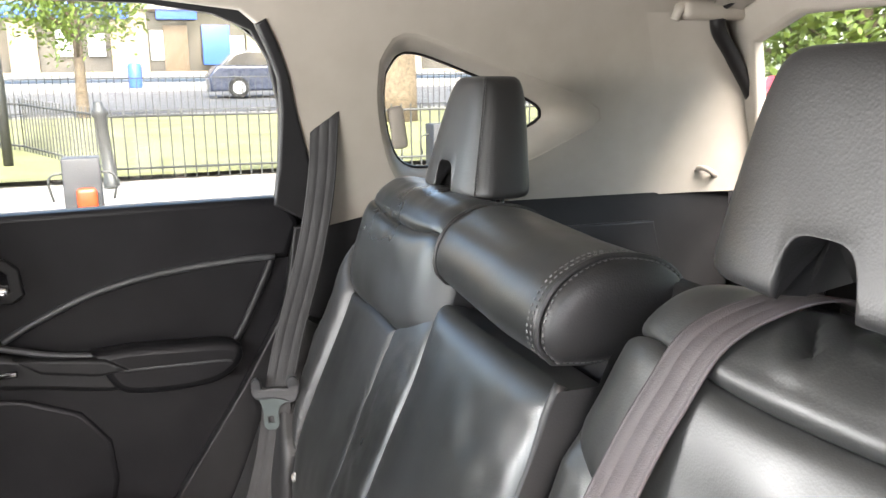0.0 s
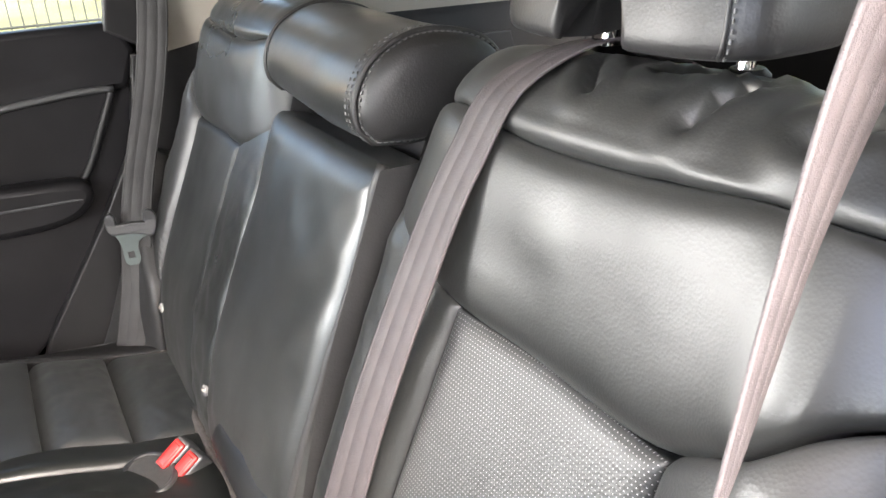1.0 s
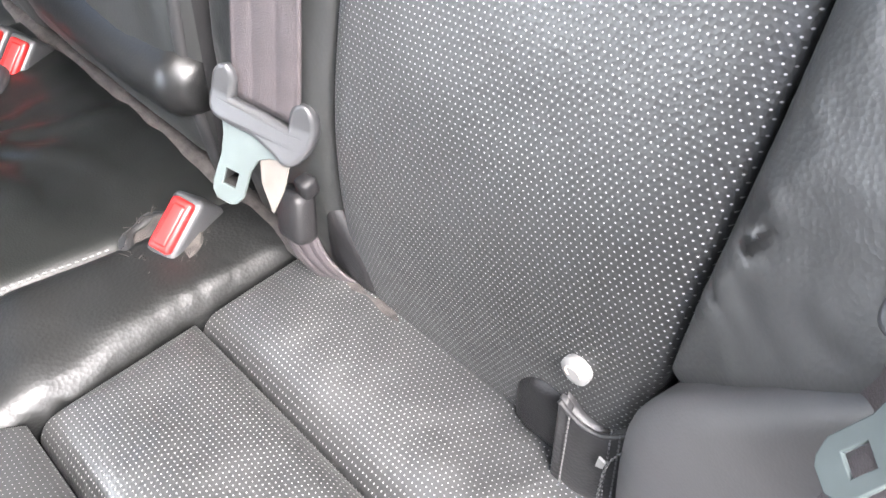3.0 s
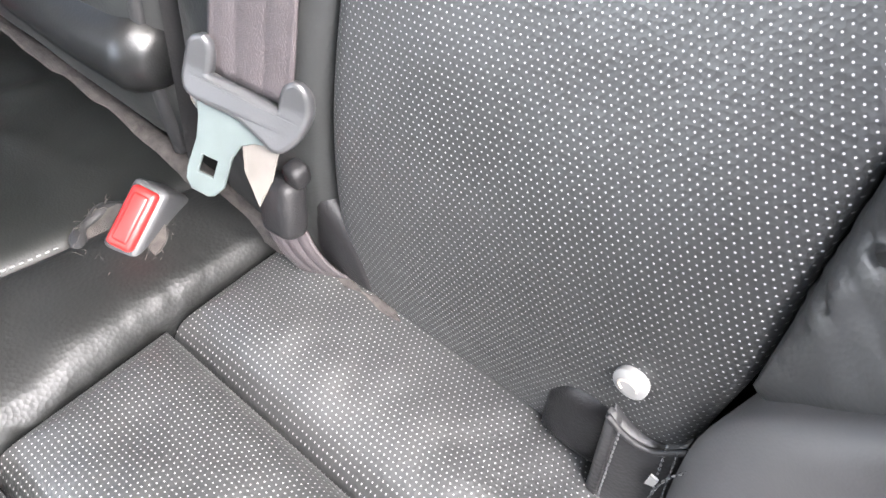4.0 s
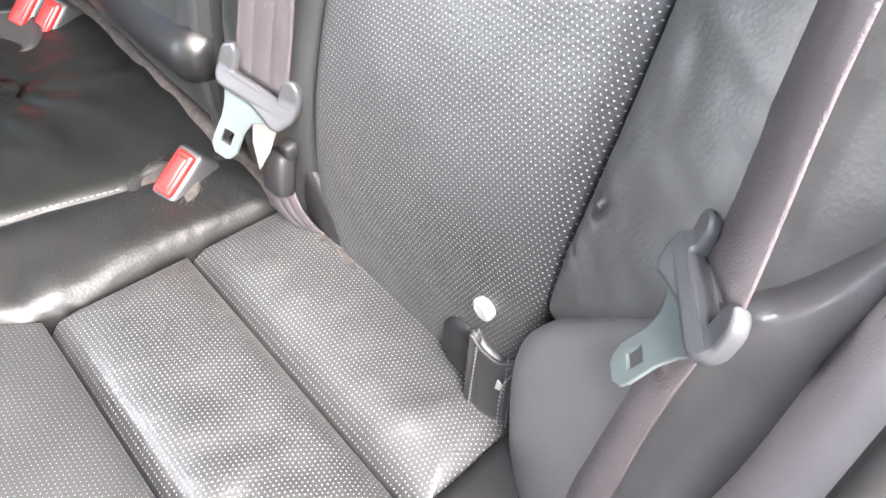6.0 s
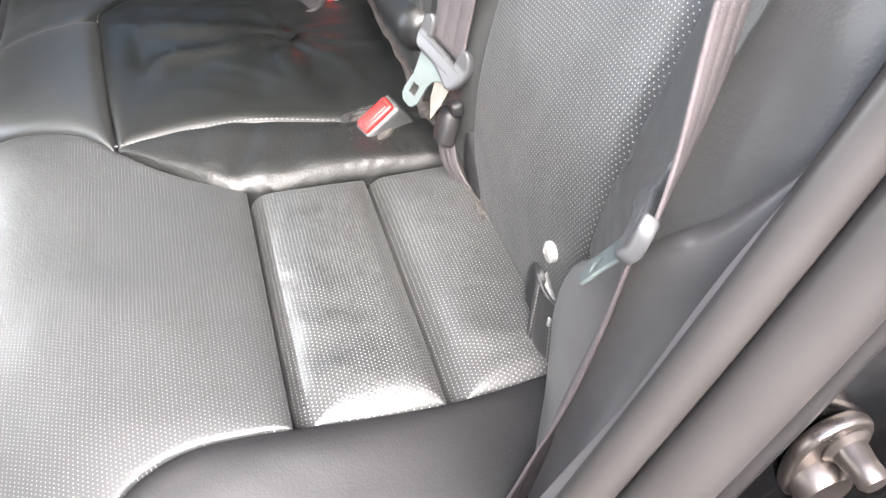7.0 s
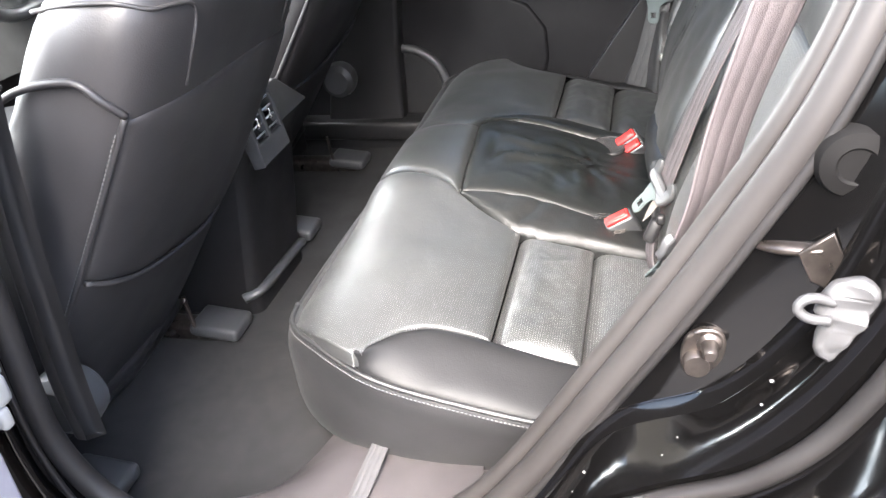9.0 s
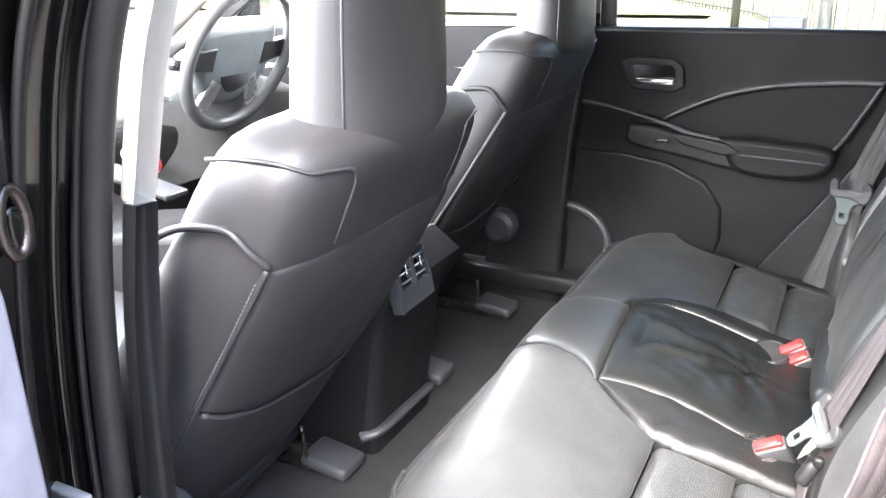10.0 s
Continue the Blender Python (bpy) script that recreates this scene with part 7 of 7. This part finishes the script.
def cabinet(x, y):
    z = ground_z(x)
    r = thing("utility_post", (x, y, z), "squat dark grey utility post with an orange lamp", "post", "utility posts")
    part("post_body", box((0.20, 0.20, 0.90), 0.012, at=(x, y, z + 0.40)), material("dark_grey_post", (0.014, 0.014, 0.016), 0.6), r)
    part("orange_lamp", box((0.06, 0.11, 0.17), 0.025, at=(x + 0.11, y + 0.02, z + 0.60)), ORANGE, r, "orange plastic lamp")
    part("side_loop", tube([(x, y + 0.1, z + 0.76), (x, y + 0.16, z + 0.75), (x, y + 0.18, z + 0.70), (x, y + 0.16, z + 0.6)], 0.008, 6, 14), IRON, r)
    part("side_loop", tube([(x, y - 0.1, z + 0.76), (x, y - 0.16, z + 0.75), (x, y - 0.18, z + 0.70), (x, y - 0.16, z + 0.6)], 0.008, 6, 14), IRON, r)


cabinet(-4.3, -0.46)
cabinet(-5.6, 2.25)


def tree(x, y, h, crown, trunk_r, seed, low=0.45):
    rnd = random.Random(seed)
    z = ground_z(max(x, -70))
    r = thing("tree", (x, y, z), "broadleaved street tree in summer leaf", "tree", "trees")
    limbs = [tube([V(x, y, z), V(x + 0.05, y + 0.03, z + h * 0.4), V(x - 0.05, y, z + h * 0.8)], lambda t: trunk_r * (1.15 - 0.8 * t), 10, 14)]
    for k in range(7):
        a = k * 2.4 + rnd.random()
        b = V(x, y, z + h * (low + 0.06 * k))
        limbs.append(tube([b, b + V(math.cos(a) * crown * 0.4, math.sin(a) * crown * 0.4, h * 0.12), b + V(math.cos(a) * crown * 0.8, math.sin(a) * crown * 0.8, h * 0.2)], lambda t: trunk_r * 0.45 * (1.05 - 0.9 * t), 6, 8))
    part("trunk", joined(limbs), BARK, r)
    verts, faces = [], []
    for k in range(150):
        d = V(rnd.gauss(0, 1), rnd.gauss(0, 1), rnd.gauss(0, 0.8)).normalized() * crown * (0.45 + 0.55 * rnd.random())
        c = V(x, y, z + h * (low + 0.38)) + V(d.x, d.y, d.z * 0.8)
        for q in range(34):
            p = c + V(rnd.gauss(0, 1), rnd.gauss(0, 1), rnd.gauss(0, 1)) * crown * 0.13
            u = V(rnd.gauss(0, 1), rnd.gauss(0, 1), rnd.gauss(0, 1)).normalized()
            w = u.orthogonal().normalized()
            s = crown * 0.035 * (0.6 + rnd.random())
            i = len(verts)
            verts += [p + u * s, p + w * s * 0.5, p - u * s, p - w * s * 0.5]
            faces.append((i, i + 1, i + 2, i + 3))
    part("crown", mesh_from(verts, faces, smooth=False), LEAF, r)


tree(-18.8, -1.05, 3.6, 1.55, 0.13, 1, 0.36)
tree(-15.5, 5.0, 11.0, 3.2, 0.50, 2, 0.6)
tree(-14.5, 16.8, 7.5, 3.6, 0.22, 3, 0.06)
tree(-19.0, 19.0, 8.5, 4.2, 0.25, 8, 0.06)
tree(-11.0, 20.0, 8.5, 4.2, 0.3, 4, 0.06)
tree(-2.0, 18.0, 8.0, 3.6, 0.25, 5, 0.3)
tree(5.0, 22.0, 9.0, 4.0, 0.3, 6, 0.3)
solo("lamp_post", tube([(-10.7, -1.62, ground_z(-10.7)), (-10.7, -1.62, 6.0)], 0.06, 10, 6), IRON, "grey steel street lamp post", "lamp post")


def parked_car(x, y, colour, name_label):
    z = ground_z(x)
    r = thing("car", (x, y, z), name_label, "car", "cars in the street")
    paint = material("street_car_paint", colour, 0.3, coat=0.15)
    low = [(-2.1, 0.30), (2.1, 0.30), (2.15, 0.62), (2.0, 0.82), (1.2, 0.92), (-1.9, 0.95), (-2.12, 0.7)]
    top = [(-1.75, 0.93), (-1.35, 1.35), (-1.0, 1.43), (0.2, 1.43), (0.55, 1.35), (1.25, 0.92)]
    pl = lambda u, v, w: V(x + w, y + u, z + v)
    part("body", plate([low], 1.7, 0.08, pl), paint, r)
    part("cabin", plate([top], 1.5, 0.08, pl), WINDOWS, r, "dark car windows")
    part("roof", plate([[(-1.2, 1.40), (0.35, 1.40), (0.2, 1.46), (-1.0, 1.46)]], 1.4, 0.02, pl), paint, r)
    for wy in (-1.3, 1.35):
        w = part("wheel", lathe([(0.05, -0.10), (0.30, -0.10), (0.33, -0.05), (0.33, 0.05), (0.30, 0.1), (0.05, 0.1)], 24, Matrix.Translation((x + 0.80, y + wy, z + 0.33)) @ Matrix.Rotation(radians(90), 4, "Y")), RUBBER, r)
        part("rim", lathe([(0.02, 0.1), (0.20, 0.1), (0.21, 0.115), (0.05, 0.12)], 12, Matrix.Translation((x + 0.80, y + wy, z + 0.33)) @ Matrix.Rotation(radians(90), 4, "Y")), SILVER, w)


parked_car(-27.0, 4.6, (0.02, 0.025, 0.045), "dark blue hatchback in the street")
parked_car(-10.0, 12.5, (0.45, 0.03, 0.03), "red car parked beyond the tailgate")

# shops across the street
SX = -44.0
sz = ground_z(SX) + 0.35
shop = thing("shop_building", (SX, 0, sz), "pale stone shop parade with blue signs and dark windows", "building")
part("facade", plate([[(-30, 0), (30, 0), (30, 9.5), (-30, 9.5)]] + [[(a, 0.15), (a + w, 0.15), (a + w, h), (a, h)] for a, w, h in ((-13.5, 3.8, 2.9), (-8.3, 3.2, 2.9), (-3.9, 3.4, 2.9), (1.2, 5.0, 3.2), (7.4, 2.2, 3.2), (10.6, 4.0, 3.2), (16, 5, 3.2))] + [[(a, 5.4), (a + 1.4, 5.4), (a + 1.4, 7.6), (a, 7.6)] for a in range(-26, 26, 4)], 0.4, 0.03, lambda u, v, w: V(SX - 0.2 + w, u, sz + v)), STONE, shop)
part("shop_glass", plate([[(-29.5, 0.05), (29.5, 0.05), (29.5, 8.2), (-29.5, 8.2)]], 0.05, 0, lambda u, v, w: V(SX - 0.5 + w, u, sz + v)), WINDOWS, shop, "dark shop windows")
for a, w, h in ((-8.4, 8.8, 2.75), (1.7, 2.0, 2.75), (6.2, 3.4, 3.3)):
    part("fascia_sign", box((0.15, w, 0.75), 0.02, at=(SX + 0.1, a + w / 2, sz + h + 0.4)), BLUE, shop, "plain blue shop sign")
part("awning_band", box((0.3, 6.0, 0.9), 0.03, at=(SX + 0.15, 4.0, sz + 3.7)), material("white_fascia", (0.33, 0.32, 0.30), 0.6), shop, "white shop fascia")
part("door_poster", box((0.08, 1.4, 2.0), 0.02, at=(SX + 0.05, 4.6, sz + 1.5)), BLUE, shop, "blue door poster")
for a, w, h, z0 in ((-2.6, 0.9, 1.3, 1.6), (-1.2, 0.8, 1.1, 1.5), (-6.6, 1.1, 1.5, 1.5), (1.7, 0.7, 1.5, 1.5), (5.6, 1.0, 1.2, 1.4), (7.9, 1.0, 1.7, 1.6)):
    part("window_poster", box((0.04, w, h), 0.01, at=(SX - 0.35, a, sz + z0)), DIAL, shop, "pale poster in the shop window")
part("shop_awning_post", box((0.16, 0.16, 3.0), 0.02, at=(SX + 0.2, 0.9, sz + 1.5)), STONE, shop)
part("door_opening", box((0.06, 1.2, 2.4), 0.02, at=(SX - 0.3, 2.6, sz + 1.3)), BARK, shop)
solo("litter_bin", lathe([(0.25, 0), (0.28, 0.1), (0.28, 0.9), (0.22, 1.0), (0.05, 1.05)], 16, Matrix.Translation((-36, 0.35, ground_z(-36) + 0.02))), BLUE, "blue street litter bin", "bin")
